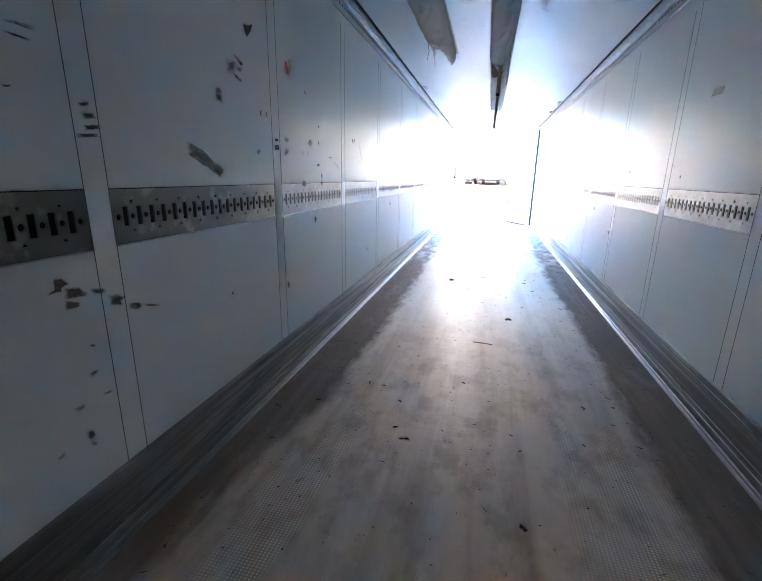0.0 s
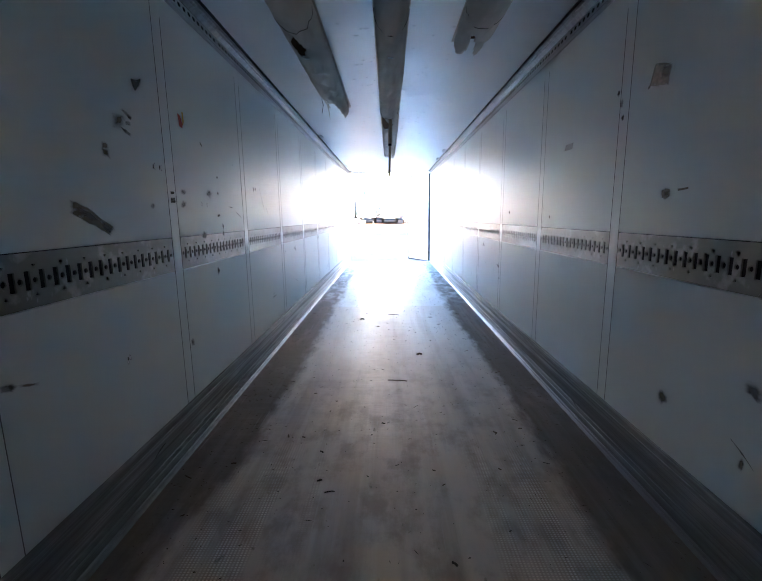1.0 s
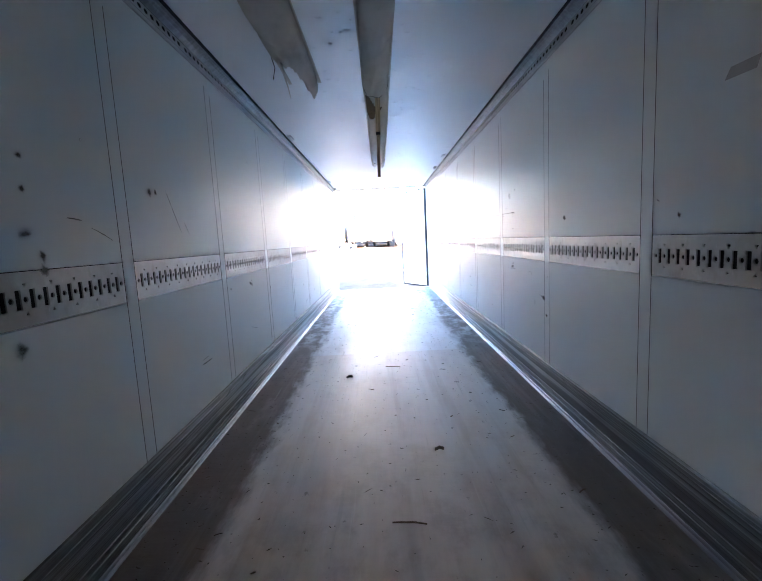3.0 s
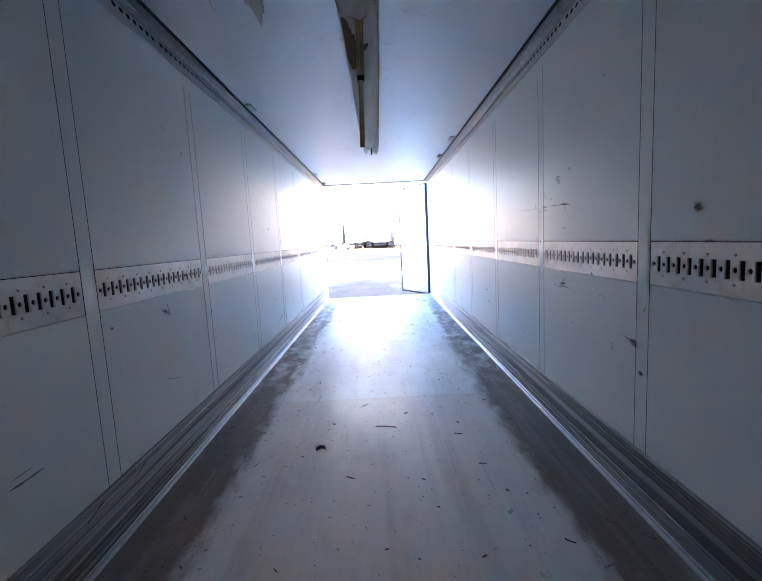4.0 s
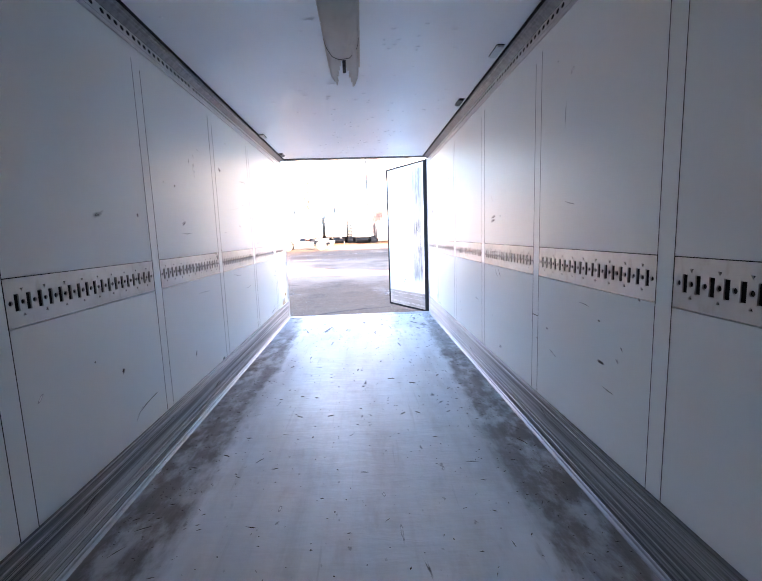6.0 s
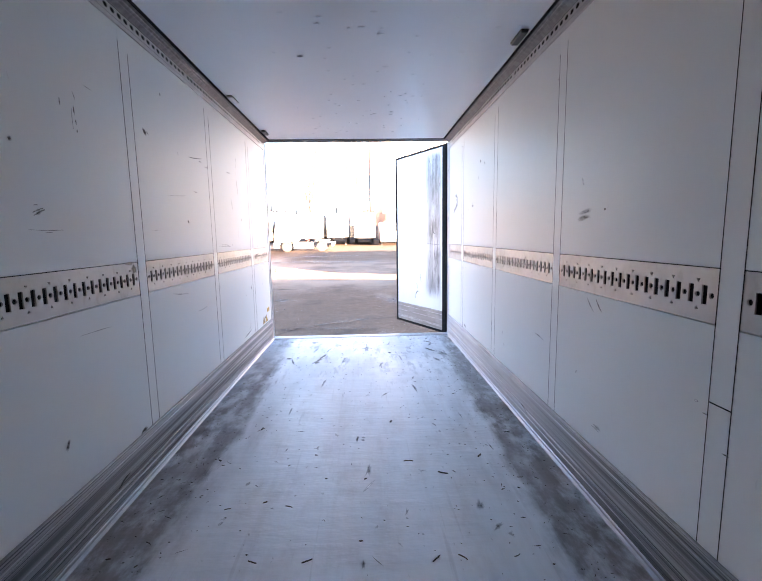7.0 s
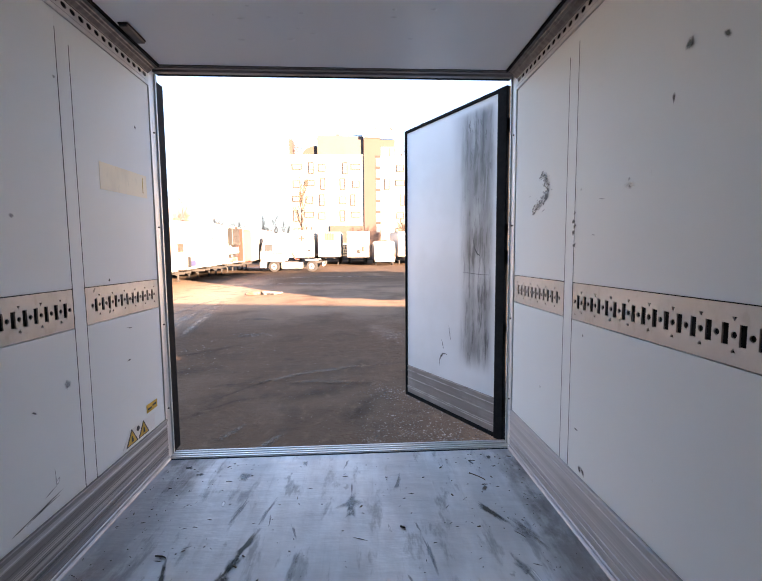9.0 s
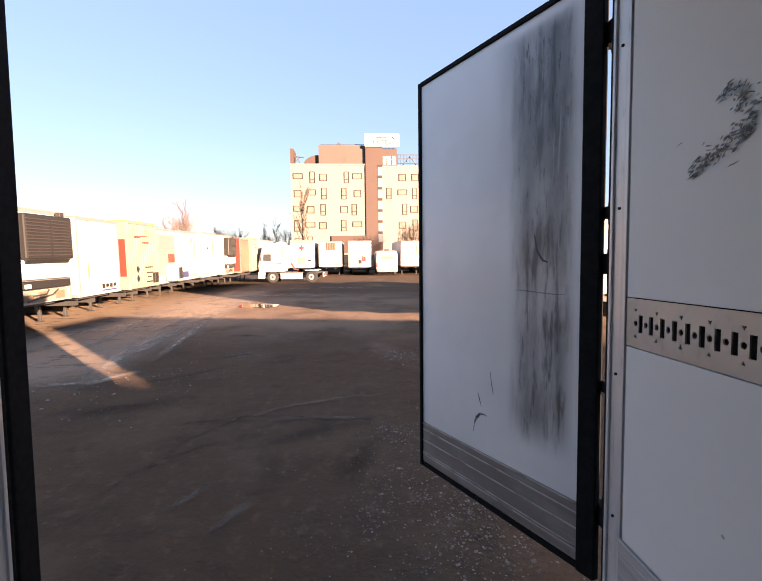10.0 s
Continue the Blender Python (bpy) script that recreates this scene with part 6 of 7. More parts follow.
patch(L, [(1.359, 1.533), (1.381, 1.537), (1.381, 1.53), (1.36, 1.526)], "scuff_dark", 0.5)
patch(L, [(1.392, 1.021), (1.415, 1.019), (1.439, 0.994), (1.415, 0.987), (1.406, 0.971), (1.364, 0.976), (1.386, 0.984)], "scuff_olive", 0.7)
patch(L, [(1.415, 0.987), (1.466, 0.976), (1.498, 0.949), (1.484, 0.939), (1.46, 0.942), (1.411, 0.948)], "scuff_olive", 0.6)
patch(L, [(1.411, 0.948), (1.465, 0.927), (1.458, 0.912), (1.406, 0.918)], "scuff_olive", 0.6)
patch(L, [(1.492, 0.964), (1.559, 0.95), (1.561, 0.935), (1.542, 0.929), (1.501, 0.942)], "scuff_olive", 0.4)
patch(L, [(1.555, 0.927), (1.597, 0.924), (1.636, 0.898), (1.61, 0.891), (1.616, 0.866), (1.561, 0.886)], "scuff_olive", 0.5)
patch(L, [(1.628, 0.877), (1.689, 0.868), (1.702, 0.846), (1.684, 0.834), (1.628, 0.849)], "scuff_dark", 0.45)
patch(L, [(1.698, 0.854), (1.788, 0.828), (1.786, 0.815), (1.698, 0.841)], "scuff_brown", 0.3)
patch(L, [(1.409, 0.496), (1.426, 0.493), (1.427, 0.47), (1.412, 0.465), (1.405, 0.481)], "scuff_dark", 0.7)
patch(L, [(1.411, 0.463), (1.439, 0.442), (1.432, 0.428), (1.41, 0.444)], "scuff_grey", 0.4)
patch(L, [(1.291, 0.477), (1.329, 0.482), (1.331, 0.47), (1.305, 0.461)], "scuff_grey", 0.4)
patch(L, [(1.463, 0.786), (1.489, 0.777), (1.487, 0.768), (1.463, 0.776)], "scuff_dark", 0.5)
patch(L, [(1.434, 0.694), (1.485, 0.695), (1.487, 0.677), (1.45, 0.67)], "scuff_grey", 0.3)
patch(L, [(1.372, 0.604), (1.42, 0.601), (1.421, 0.583), (1.383, 0.58)], "scuff_grey", 0.3)
patch(L, [(1.478, 0.604), (1.528, 0.595), (1.525, 0.581), (1.479, 0.59)], "scuff_grey", 0.3)
patch(L, [(2.520, 2.020), (2.575, 2.030), (2.612, 2.046), (2.585, 2.00), (2.550, 1.968), (2.53, 1.99)], "scuff_dark", 0.82)
patch(L, [(2.40, 1.862), (2.425, 1.872), (2.51, 1.842), (2.490, 1.822)], "scuff_grey", 0.5)
patch(L, [(2.46, 1.852), (2.508, 1.840), (2.49, 1.822), (2.462, 1.832)], "scuff_dark", 0.4)
patch(L, [(2.435, 1.815), (2.49, 1.822), (2.485, 1.800), (2.44, 1.796)], "scuff_grey", 0.5)
patch(L, [(2.396, 1.786), (2.44, 1.780), (2.492, 1.765), (2.480, 1.748), (2.43, 1.758)], "scuff_dark", 0.45)
patch(L, [(2.34, 1.83), (2.46, 1.86), (2.45, 1.775), (2.331, 1.761)], "scuff_brown", 0.15)
patch(L, [(2.249, 1.675), (2.308, 1.676), (2.318, 1.621), (2.249, 1.636)], "scuff_olive", 0.3)
patch(L, [(2.255, 1.702), (2.30, 1.705), (2.315, 1.66), (2.25, 1.66)], "scuff_brown", 0.3)
# two upright dents: their dark side and highlight are painted on flat
for y in (2.632, 2.695):
    patch(L, [(y, 1.652), (y + 0.018, 1.656), (y + 0.016, 1.622), (y - 0.002, 1.620)], "scuff_dark", 0.4)
    patch(L, [(y + 0.018, 1.658), (y + 0.030, 1.660), (y + 0.028, 1.620), (y + 0.016, 1.620)], "scuff_light", 0.5)
patch(L, [(2.786, 1.520), (2.830, 1.523), (2.829, 1.507), (2.786, 1.505)], "scuff_dark", 0.85)
patch(L, [(2.784, 1.488), (2.834, 1.490), (2.833, 1.461), (2.783, 1.459)], "scuff_dark", 0.85)
patch(L, [(2.797, 1.479), (2.818, 1.480), (2.818, 1.470), (2.797, 1.469)], "scuff_light", 0.85)
for y, z, w, h, mat in ((3.45, 1.673, 0.03, 0.022, "scuff_dark"), (3.444, 1.563, 0.025, 0.03, "scuff_dark"), (3.29, 1.55, 0.08, 0.05, "scuff_grey"), (3.43, 1.41, 0.06, 0.022, "scuff_dark"), (3.17, 1.482, 0.018, 0.03, "scuff_light"),
                        (3.25, 1.478, 0.018, 0.03, "scuff_light"), (3.49, 1.335, 0.03, 0.05, "scuff_dark"), (3.488, 1.285, 0.05, 0.045, "scuff_dark"), (3.17, 1.285, 0.10, 0.055, "scuff_dark"), (2.94, 1.545, 0.07, 0.04, "scuff_grey"),
                        (2.925, 1.472, 0.07, 0.05, "scuff_grey"), (2.60, 1.457, 0.05, 0.03, "scuff_grey"), (4.30, 1.645, 0.03, 0.04, "scuff_dark"), (2.276, 0.765, 0.02, 0.028, "scuff_light"), (2.262, 0.762, 0.012, 0.02, "scuff_dark")):
    smudge(L, y, z, w, h, mat, 0.1)
scratch(L, 3.63, 1.475, 3.71, 1.468, 0.012, "scuff_dark")
scratch(L, 3.76, 1.44, 3.89, 1.388, 0.009, "scuff_dark")
smudge(L, 3.35, 1.03, 0.045, 0.06, "scuff_dark")
smudge(L, 2.26, 0.745, 0.015, 0.02, "scuff_light")
smudge(L, 2.885, 0.65, 0.05, 0.06, "scuff_grey")
smudge(L, 4.24, 1.64, 0.035, 0.05, "scuff_dark")
smudge(L, 3.23, 1.857, 0.05, 0.02, "scuff_dark", -0.7)
scratch(L, 4.41, 1.667, 4.552, 1.435, 0.010, "scuff_dark")
scratch(L, 4.60, 1.50, 4.66, 1.42, 0.010, "scuff_grey")
scratch(L, 4.655, 0.585, 4.80, 0.585, 0.016, "scuff_dark")
scratch(L, 4.66, 0.61, 4.75, 0.615, 0.010, "scuff_grey")
smudge(L, 5.78, 1.00, 0.12, 0.035, "scuff_grey", -0.3)
scratch(L, 5.80, 1.05, 5.83, 0.96, 0.012, "scuff_dark")
scratch(L, 5.70, 0.62, 5.87, 0.575, 0.008, "scuff_grey")
scratch(L, 6.05, 1.26, 6.20, 1.12, 0.018, "scuff_light")
smudge(L, 8.234, 1.549, 0.12, 0.03, "scuff_grey", 0.3)
smudge(L, 9.26, 0.54, 0.025, 0.055, "scuff_dark", -0.5)
scratch(L, 9.219, 1.526, 9.277, 1.545, 0.014, "scuff_dark")
smudge(L, 8.294, 0.722, 0.03, 0.035, "scuff_dark")
scratch(L, 8.38, 0.43, 8.62, 0.475, 0.016, "scuff_dark")
scratch(L, 8.36, 0.40, 8.44, 0.46, 0.012, "scuff_grey")
scratch(L, 9.41, 0.985, 9.64, 0.978, 0.010, "scuff_grey")
scratch(L, 9.515, 2.0, 9.515, 1.91, 0.008, "scuff_grey")
smudge(L, 10.15, 2.05, 0.055, 0.03, "scuff_dark", -0.6)
smudge(L, 9.85, 0.322, 0.10, 0.03, "scuff_dark", 0.1)
smudge(L, 9.90, 1.25, 0.05, 0.065, "scuff_dark", 0.3)
smudge(L, 9.86, 1.285, 0.12, 0.02, "scuff_brown")
scratch(L, 12.0, 0.355, 12.19, 0.375, 0.010, "scuff_dark")
scratch(L, 11.3, 1.347, 11.61, 1.332, 0.008, "scuff_grey")
scratch(L, 10.35, 1.05, 10.6, 1.02, 0.010, "scuff_grey")
scratch(L, 10.75, 0.86, 10.95, 0.87, 0.007, "scuff_grey")
scratch(L, 11.93, 0.355, 12.216, 0.392, 0.012, "scuff_dark")
scratch(L, 12.174, 0.505, 12.174, 0.425, 0.008, "scuff_dark")
scratch(L, 12.174, 0.425, 12.11, 0.408, 0.009, "scuff_dark")
smudge(L, 12.817, 0.835, 0.04, 0.012, "scuff_dark")
smudge(L, 12.29, 0.85, 0.05, 0.05, "scuff_grey")
smudge(L, 13.03, 2.227, 0.02, 0.03, "scuff_dark")
scratch(L, 12.81, 1.028, 12.865, 1.019, 0.008, "scuff_dark")
for k in range(30):
    smudge(L, rng.uniform(1.0, 12.9), rng.uniform(0.4, 2.4), rng.uniform(0.01, 0.05), rng.uniform(0.006, 0.03), rng.choice(("scuff_grey", "scuff_grey", "scuff_dark", "scuff_light")), rng.uniform(-1, 1), n=9)
scratch(R, 6.130, 1.707, 6.077, 1.692, 0.012, "scuff_dark")
scratch(R, 6.130, 1.707, 6.133, 1.668, 0.01, "scuff_dark")
scratch(R, 6.077, 1.692, 6.085, 1.653, 0.01, "scuff_dark")
scratch(R, 6.133, 1.687, 6.081, 1.671, 0.022, "scuff_grey")
scratch(R, 6.128, 1.669, 6.089, 1.654, 0.016, "scuff_dark")
scratch(R, 6.091, 1.521, 5.940, 1.511, 0.016, "scuff_dark")
scratch(R, 6.055, 1.523, 5.993, 1.516, 0.02, "scuff_dark")
scratch(R, 6.032, 1.502, 5.995, 1.498, 0.008, "scuff_grey")
scratch(R, 6.024, 1.489, 6.000, 1.479, 0.008, "scuff_grey")
scratch(R, 6.239, 1.570, 6.190, 1.572, 0.007, "scuff_dark")
scratch(R, 6.239, 1.621, 6.241, 1.608, 0.01, "scuff_grey")
scratch(R, 6.360, 1.524, 6.283, 1.524, 0.018, "scuff_dark")
scratch(R, 6.337, 1.500, 6.296, 1.500, 0.01, "scuff_dark")
scratch(R, 6.269, 1.526, 6.098, 1.516, 0.01, "scuff_grey")
scratch(R, 6.578, 1.523, 6.438, 1.523, 0.012, "scuff_grey")
scratch(R, 6.507, 1.560, 6.503, 1.531, 0.014, "scuff_grey")
scratch(R, 6.423, 1.500, 6.393, 1.496, 0.008, "scuff_dark")
scratch(R, 6.873, 1.528, 6.592, 1.520, 0.008, "scuff_grey")
scratch(R, 6.044, 1.372, 5.986, 1.370, 0.012, "scuff_grey")
scratch(R, 6.059, 1.013, 5.999, 1.022, 0.02, "scuff_dark")
scratch(R, 6.045, 1.036, 5.999, 1.042, 0.018, "scuff_grey")
scratch(R, 6.043, 1.050, 5.979, 1.057, 0.008, "scuff_grey")
scratch(R, 6.101, 0.990, 5.938, 0.993, 0.012, "scuff_dark")
scratch(R, 6.184, 0.993, 6.135, 0.995, 0.01, "scuff_grey")
scratch(R, 6.166, 1.062, 6.141, 1.057, 0.012, "scuff_grey")
scratch(R, 5.917, 0.782, 5.890, 0.783, 0.01, "scuff_dark")
scratch(R, 7.011, 0.335, 6.941, 0.334, 0.01, "scuff_grey")
scratch(L, 9.442, 2.025, 9.442, 1.991, 0.014, "scuff_dark")
scratch(L, 9.529, 2.014, 9.532, 1.973, 0.016, "scuff_dark")
scratch(L, 9.533, 1.957, 9.538, 1.934, 0.016, "scuff_dark")
scratch(L, 9.538, 1.913, 9.539, 1.901, 0.014, "scuff_dark")
scratch(L, 9.223, 1.514, 9.285, 1.540, 0.022, "scuff_dark")
scratch(L, 9.189, 1.459, 9.382, 1.460, 0.004, "scuff_dark")
scratch(L, 9.275, 1.448, 9.316, 1.449, 0.004, "scuff_dark")
scratch(L, 9.615, 2.130, 9.678, 2.126, 0.005, "scuff_grey")
scratch(L, 10.394, 1.703, 10.671, 1.725, 0.005, "scuff_grey")
scratch(L, 10.591, 2.016, 10.597, 1.995, 0.008, "scuff_dark")
scratch(L, 10.145, 1.468, 10.241, 1.470, 0.004, "scuff_grey")
scratch(L, 9.229, 1.556, 9.250, 1.557, 0.005, "scuff_dark")
scratch(L, 9.531, 2.077, 9.546, 2.042, 0.012, "scuff_grey")
scratch(L, 10.176, 2.057, 10.202, 2.037, 0.012, "scuff_grey")
scratch(L, 10.771, 2.018, 11.044, 2.051, 0.01, "scuff_dark")
scratch(L, 10.969, 2.021, 11.024, 2.018, 0.01, "scuff_dark")
scratch(L, 11.967, 2.241, 11.962, 2.186, 0.01, "scuff_dark")
scratch(L, 11.963, 2.164, 11.960, 2.118, 0.01, "scuff_dark")
scratch(L, 11.950, 2.069, 11.949, 2.032, 0.01, "scuff_dark")
scratch(L, 11.952, 1.993, 11.967, 1.863, 0.016, "scuff_dark")
scratch(L, 11.731, 1.792, 11.778, 1.677, 0.012, "scuff_brown")
scratch(L, 11.914, 1.508, 11.908, 1.421, 0.01, "scuff_grey")
scratch(L, 11.367, 1.353, 11.660, 1.327, 0.007, "scuff_dark")
scratch(L, 10.819, 1.773, 10.903, 1.770, 0.008, "scuff_dark")
scratch(L, 11.641, 2.038, 11.742, 2.037, 0.012, "scuff_grey")
scratch(L, 11.081, 1.997, 11.175, 1.999, 0.012, "scuff_grey")
scratch(R, 9.528, 0.416, 9.461, 0.411, 0.012, "scuff_grey")
scratch(R, 8.846, 0.784, 8.821, 0.784, 0.01, "scuff_dark")
scratch(R, 8.755, 0.682, 8.729, 0.683, 0.01, "scuff_dark")
# the other wall
patch(R, [(2.582, 2.056), (2.459, 2.019), (2.466, 1.93), (2.62, 1.962)], "scuff_brown", 0.84)
patch(R, [(2.535, 2.045), (2.459, 2.019), (2.470, 1.955), (2.535, 1.985)], "scuff_olive", 0.35)
patch(R, [(2.588, 2.058), (2.575, 2.054), (2.606, 1.965), (2.622, 1.960)], "scuff_olive", 0.5)
patch(R, [(2.582, 2.060), (2.46, 2.023), (2.462, 2.013), (2.580, 2.048)], "scuff_olive", 0.5)
patch(R, [(2.626, 1.972), (2.604, 1.976), (2.606, 1.957), (2.628, 1.955)], "scuff_dark", 0.7)
smudge(R, 2.856, 1.967, 0.04, 0.045, "scuff_grey")
smudge(R, 2.834, 1.89, 0.03, 0.035, "scuff_dark")
smudge(R, 2.894, 2.03, 0.03, 0.04, "scuff_dark")
patch(R, [(2.453, 1.476), (2.42, 1.486), (2.385, 1.479), (2.38, 1.440), (2.41, 1.428), (2.446, 1.437)], "scuff_brown", 0.7)
patch(R, [(2.43, 1.47), (2.39, 1.472), (2.39, 1.445), (2.43, 1.443)], "scuff_olive", 0.2)
patch(R, [(2.344, 1.474), (2.263, 1.480), (2.262, 1.468), (2.34, 1.464)], "scuff_brown", 0.7)
smudge(R, 2.291, 0.55, 0.07, 0.06, "scuff_olive", 0.8)
smudge(R, 1.835, 0.775, 0.09, 0.06, "scuff_dark", 0.3)
scratch(R, 1.90, 0.565, 1.79, 0.505, 0.012, "scuff_dark")
smudge(R, 1.84, 0.50, 0.02, 0.06, "scuff_brown")
smudge(R, 4.895, 1.415, 0.05, 0.04, "scuff_dark")
smudge(R, 3.79, 1.367, 0.025, 0.035, "scuff_dark")
for a, b in (((5.60, 0.995), (5.53, 0.995)), ((5.53, 0.995), (5.53, 0.972)), ((5.60, 0.995), (5.60, 0.972))):
    scratch(R, *a, *b, 0.006, "scuff_grey")
smudge(R, 5.455, 0.748, 0.02, 0.05, "scuff_light")
smudge(R, 5.27, 0.81, 0.07, 0.05, "scuff_dark", 0.3)
scratch(R, 5.36, 0.83, 5.24, 0.80, 0.008, "scuff_dark")
smudge(R, 6.04, 1.012, 0.10, 0.025, "scuff_grey")
smudge(R, 5.21, 0.68, 0.05, 0.03, "scuff_dark")
scratch(R, 8.405, 2.09, 8.415, 1.945, 0.012, "scuff_dark")
scratch(R, 8.39, 1.549, 8.29, 1.529, 0.012, "scuff_grey")
scratch(R, 8.21, 1.008, 8.115, 1.002, 0.008, "scuff_dark")
scratch(R, 8.55, 0.655, 8.46, 0.632, 0.014, "scuff_dark")
scratch(R, 8.54, 0.640, 8.48, 0.640, 0.010, "scuff_light")
smudge(R, 7.99, 0.747, 0.075, 0.02, "scuff_dark", 0.1)
scratch(R, 7.97, 0.632, 7.88, 0.626, 0.010, "scuff_dark")
smudge(R, 8.02, 0.948, 0.03, 0.012, "scuff_dark")
scratch(R, 9.63, 1.075, 9.56, 1.01, 0.012, "scuff_grey")
scratch(R, 9.545, 1.078, 9.49, 1.022, 0.016, "scuff_dark")
scratch(R, 10.28, 0.73, 10.14, 0.715, 0.014, "scuff_grey")
smudge(R, 9.475, 0.428, 0.08, 0.02, "scuff_grey")
smudge(R, 9.506, 1.521, 0.02, 0.012, "scuff_dark")
smudge(R, 9.70, 1.488, 0.15, 0.030, "scuff_grey", -0.12, n=10, rough=0.15)
smudge(R, 9.68, 1.520, 0.15, 0.030, "scuff_grey", -0.12, n=10, rough=0.15)
# the curled scrape beside the doors: many short torn flecks on an arc
ARC = [(12.815, 1.862), (12.785, 1.872), (12.75, 1.858), (12.728, 1.825), (12.722, 1.785), (12.735, 1.748), (12.775, 1.728), (12.82, 1.712), (12.865, 1.695), (12.91, 1.683)]
for k in range(190):
    f = 9 * (k / 190) ** 0.8
    i = min(int(f), 8)
    y = ARC[i][0] + (ARC[i + 1][0] - ARC[i][0]) * (f - i) + rng.gauss(0.006, 0.012 if f < 3 else 0.020)
    z = ARC[i][1] + (ARC[i + 1][1] - ARC[i][1]) * (f - i) + rng.gauss(0.008, 0.009 if f < 3 else 0.016) + 0.018
    smudge(R, y, z, rng.uniform(0.010, 0.034), rng.uniform(0.004, 0.013), rng.choice(("scuff_dark", "scuff_dark", "scuff_dark", "scuff_grey")), rng.uniform(-1.0, 0.3), n=7, rough=1.2)
for y, z, w, h in ((12.905, 1.69, 0.055, 0.016), (12.88, 1.71, 0.04, 0.014), (12.735, 1.775, 0.05, 0.030), (12.745, 1.75, 0.06, 0.022), (12.80, 1.745, 0.05, 0.018), (12.775, 1.69, 0.035, 0.006), (12.97, 1.80, 0.03, 0.005)):
    smudge(R, y, z, w, h, "scuff_dark", -0.25, n=11, rough=1.1)
for z in (1.64, 1.60, 1.575, 1.54, 1.476):
    smudge(R, 12.413 + rng.uniform(-0.012, 0.012), z, 0.035, 0.026, "scuff_dark", rng.uniform(-1, 1), n=9, rough=0.9)
smudge(R, 11.70, 2.125, 0.03, 0.04, "scuff_dark", 0.6)
smudge(R, 11.76, 1.97, 0.016, 0.045, "scuff_dark")
smudge(R, 11.98, 1.71, 0.07, 0.03, "scuff_grey")
smudge(R, 12.26, 0.35, 0.05, 0.03, "scuff_dark", 0.8)
scratch(R, 12.243, 1.523, 12.22, 1.521, 0.008, "scuff_dark")
scratch(R, 12.197, 1.685, 12.15, 1.678, 0.006, "scuff_grey")
smudge(R, 12.296, 1.033, 0.012, 0.02, "scuff_dark")
smudge(R, 12.333, 0.541, 0.04, 0.010, "scuff_dark")
smudge(R, 12.287, 0.35, 0.04, 0.03, "scuff_dark", 1.0)
for k in range(30):
    smudge(R, rng.uniform(1.4, 12.9), rng.uniform(0.4, 2.4), rng.uniform(0.01, 0.05), rng.uniform(0.006, 0.03), rng.choice(("scuff_grey", "scuff_grey", "scuff_dark", "scuff_light")), rng.uniform(-1, 1), n=9)

# gouges in the kick rails
for side, y, z in ((-1, 5.0, 0.249), (-1, 5.34, 0.248), (1, 4.86, 0.254), (-1, 7.9, 0.2), (1, 8.6, 0.21), (-1, 9.6, 0.15), (1, 10.4, 0.12), (-1, 2.4, 0.2), (1, 3.1, 0.11)):
    streak(wall_left if side < 0 else wall_right, [(y - 0.05, z - 0.015), (y - 0.01, z), (y + 0.02, z + 0.006), (y + 0.06, z + 0.012)], 0.022, M["scuff_dark"], lambda u, v, q=side: (q * (HALF - 0.0175), u, v))
# rubbed marks on the floor
for y, x, w, h, mat, turn in ((13.09, -1.02, 0.05, 0.10, "scuff_dark", 0.3), (13.0, -0.92, 0.06, 0.12, "scuff_dark", -0.3), (13.1, -0.25, 0.10, 0.09, "scuff_grey", 0), (13.03, 0.88, 0.09, 0.03, "scuff_dark", -0.3),
                              (13.10, 1.02, 0.06, 0.06, "scuff_dark", 0), (12.72, 0.88, 0.10, 0.05, "scuff_dark", 0.5), (10.26, -0.01, 0.16, 0.03, "scuff_dark", 0.1), (10.24, 0.03, 0.05, 0.05, "scuff_grey", 0),
                              (9.86, 0.06, 0.20, 0.06, "scuff_grey", 0.2), (9.49, 0.635, 0.12, 0.07, "scuff_grey", 0.2), (9.33, 0.68, 0.10, 0.04, "scuff_grey", 0.8), (12.18, -0.47, 0.16, 0.09, "scuff_dark", 0.2),
                              (12.53, 0.07, 0.16, 0.10, "scuff_grey", 0.1), (11.93, 0.22, 0.24, 0.08, "scuff_grey", 0.2), (12.1, -0.76, 0.30, 0.06, "scuff_dark", -0.3), (12.6, -0.55, 0.3, 0.07, "scuff_grey", 0.2),
                              (12.8, 0.35, 0.28, 0.06, "scuff_grey", 0.3), (12.95, -0.62, 0.18, 0.14, "scuff_grey", 0.0), (11.4, -0.35, 0.3, 0.05, "scuff_grey", 0.1), (11.2, 0.5, 0.35, 0.05, "scuff_grey", -0.1)):
    smudge(0, y, x, w * 0.75, h * 0.55, mat, turn, rough=0.9, name="floor_mark")
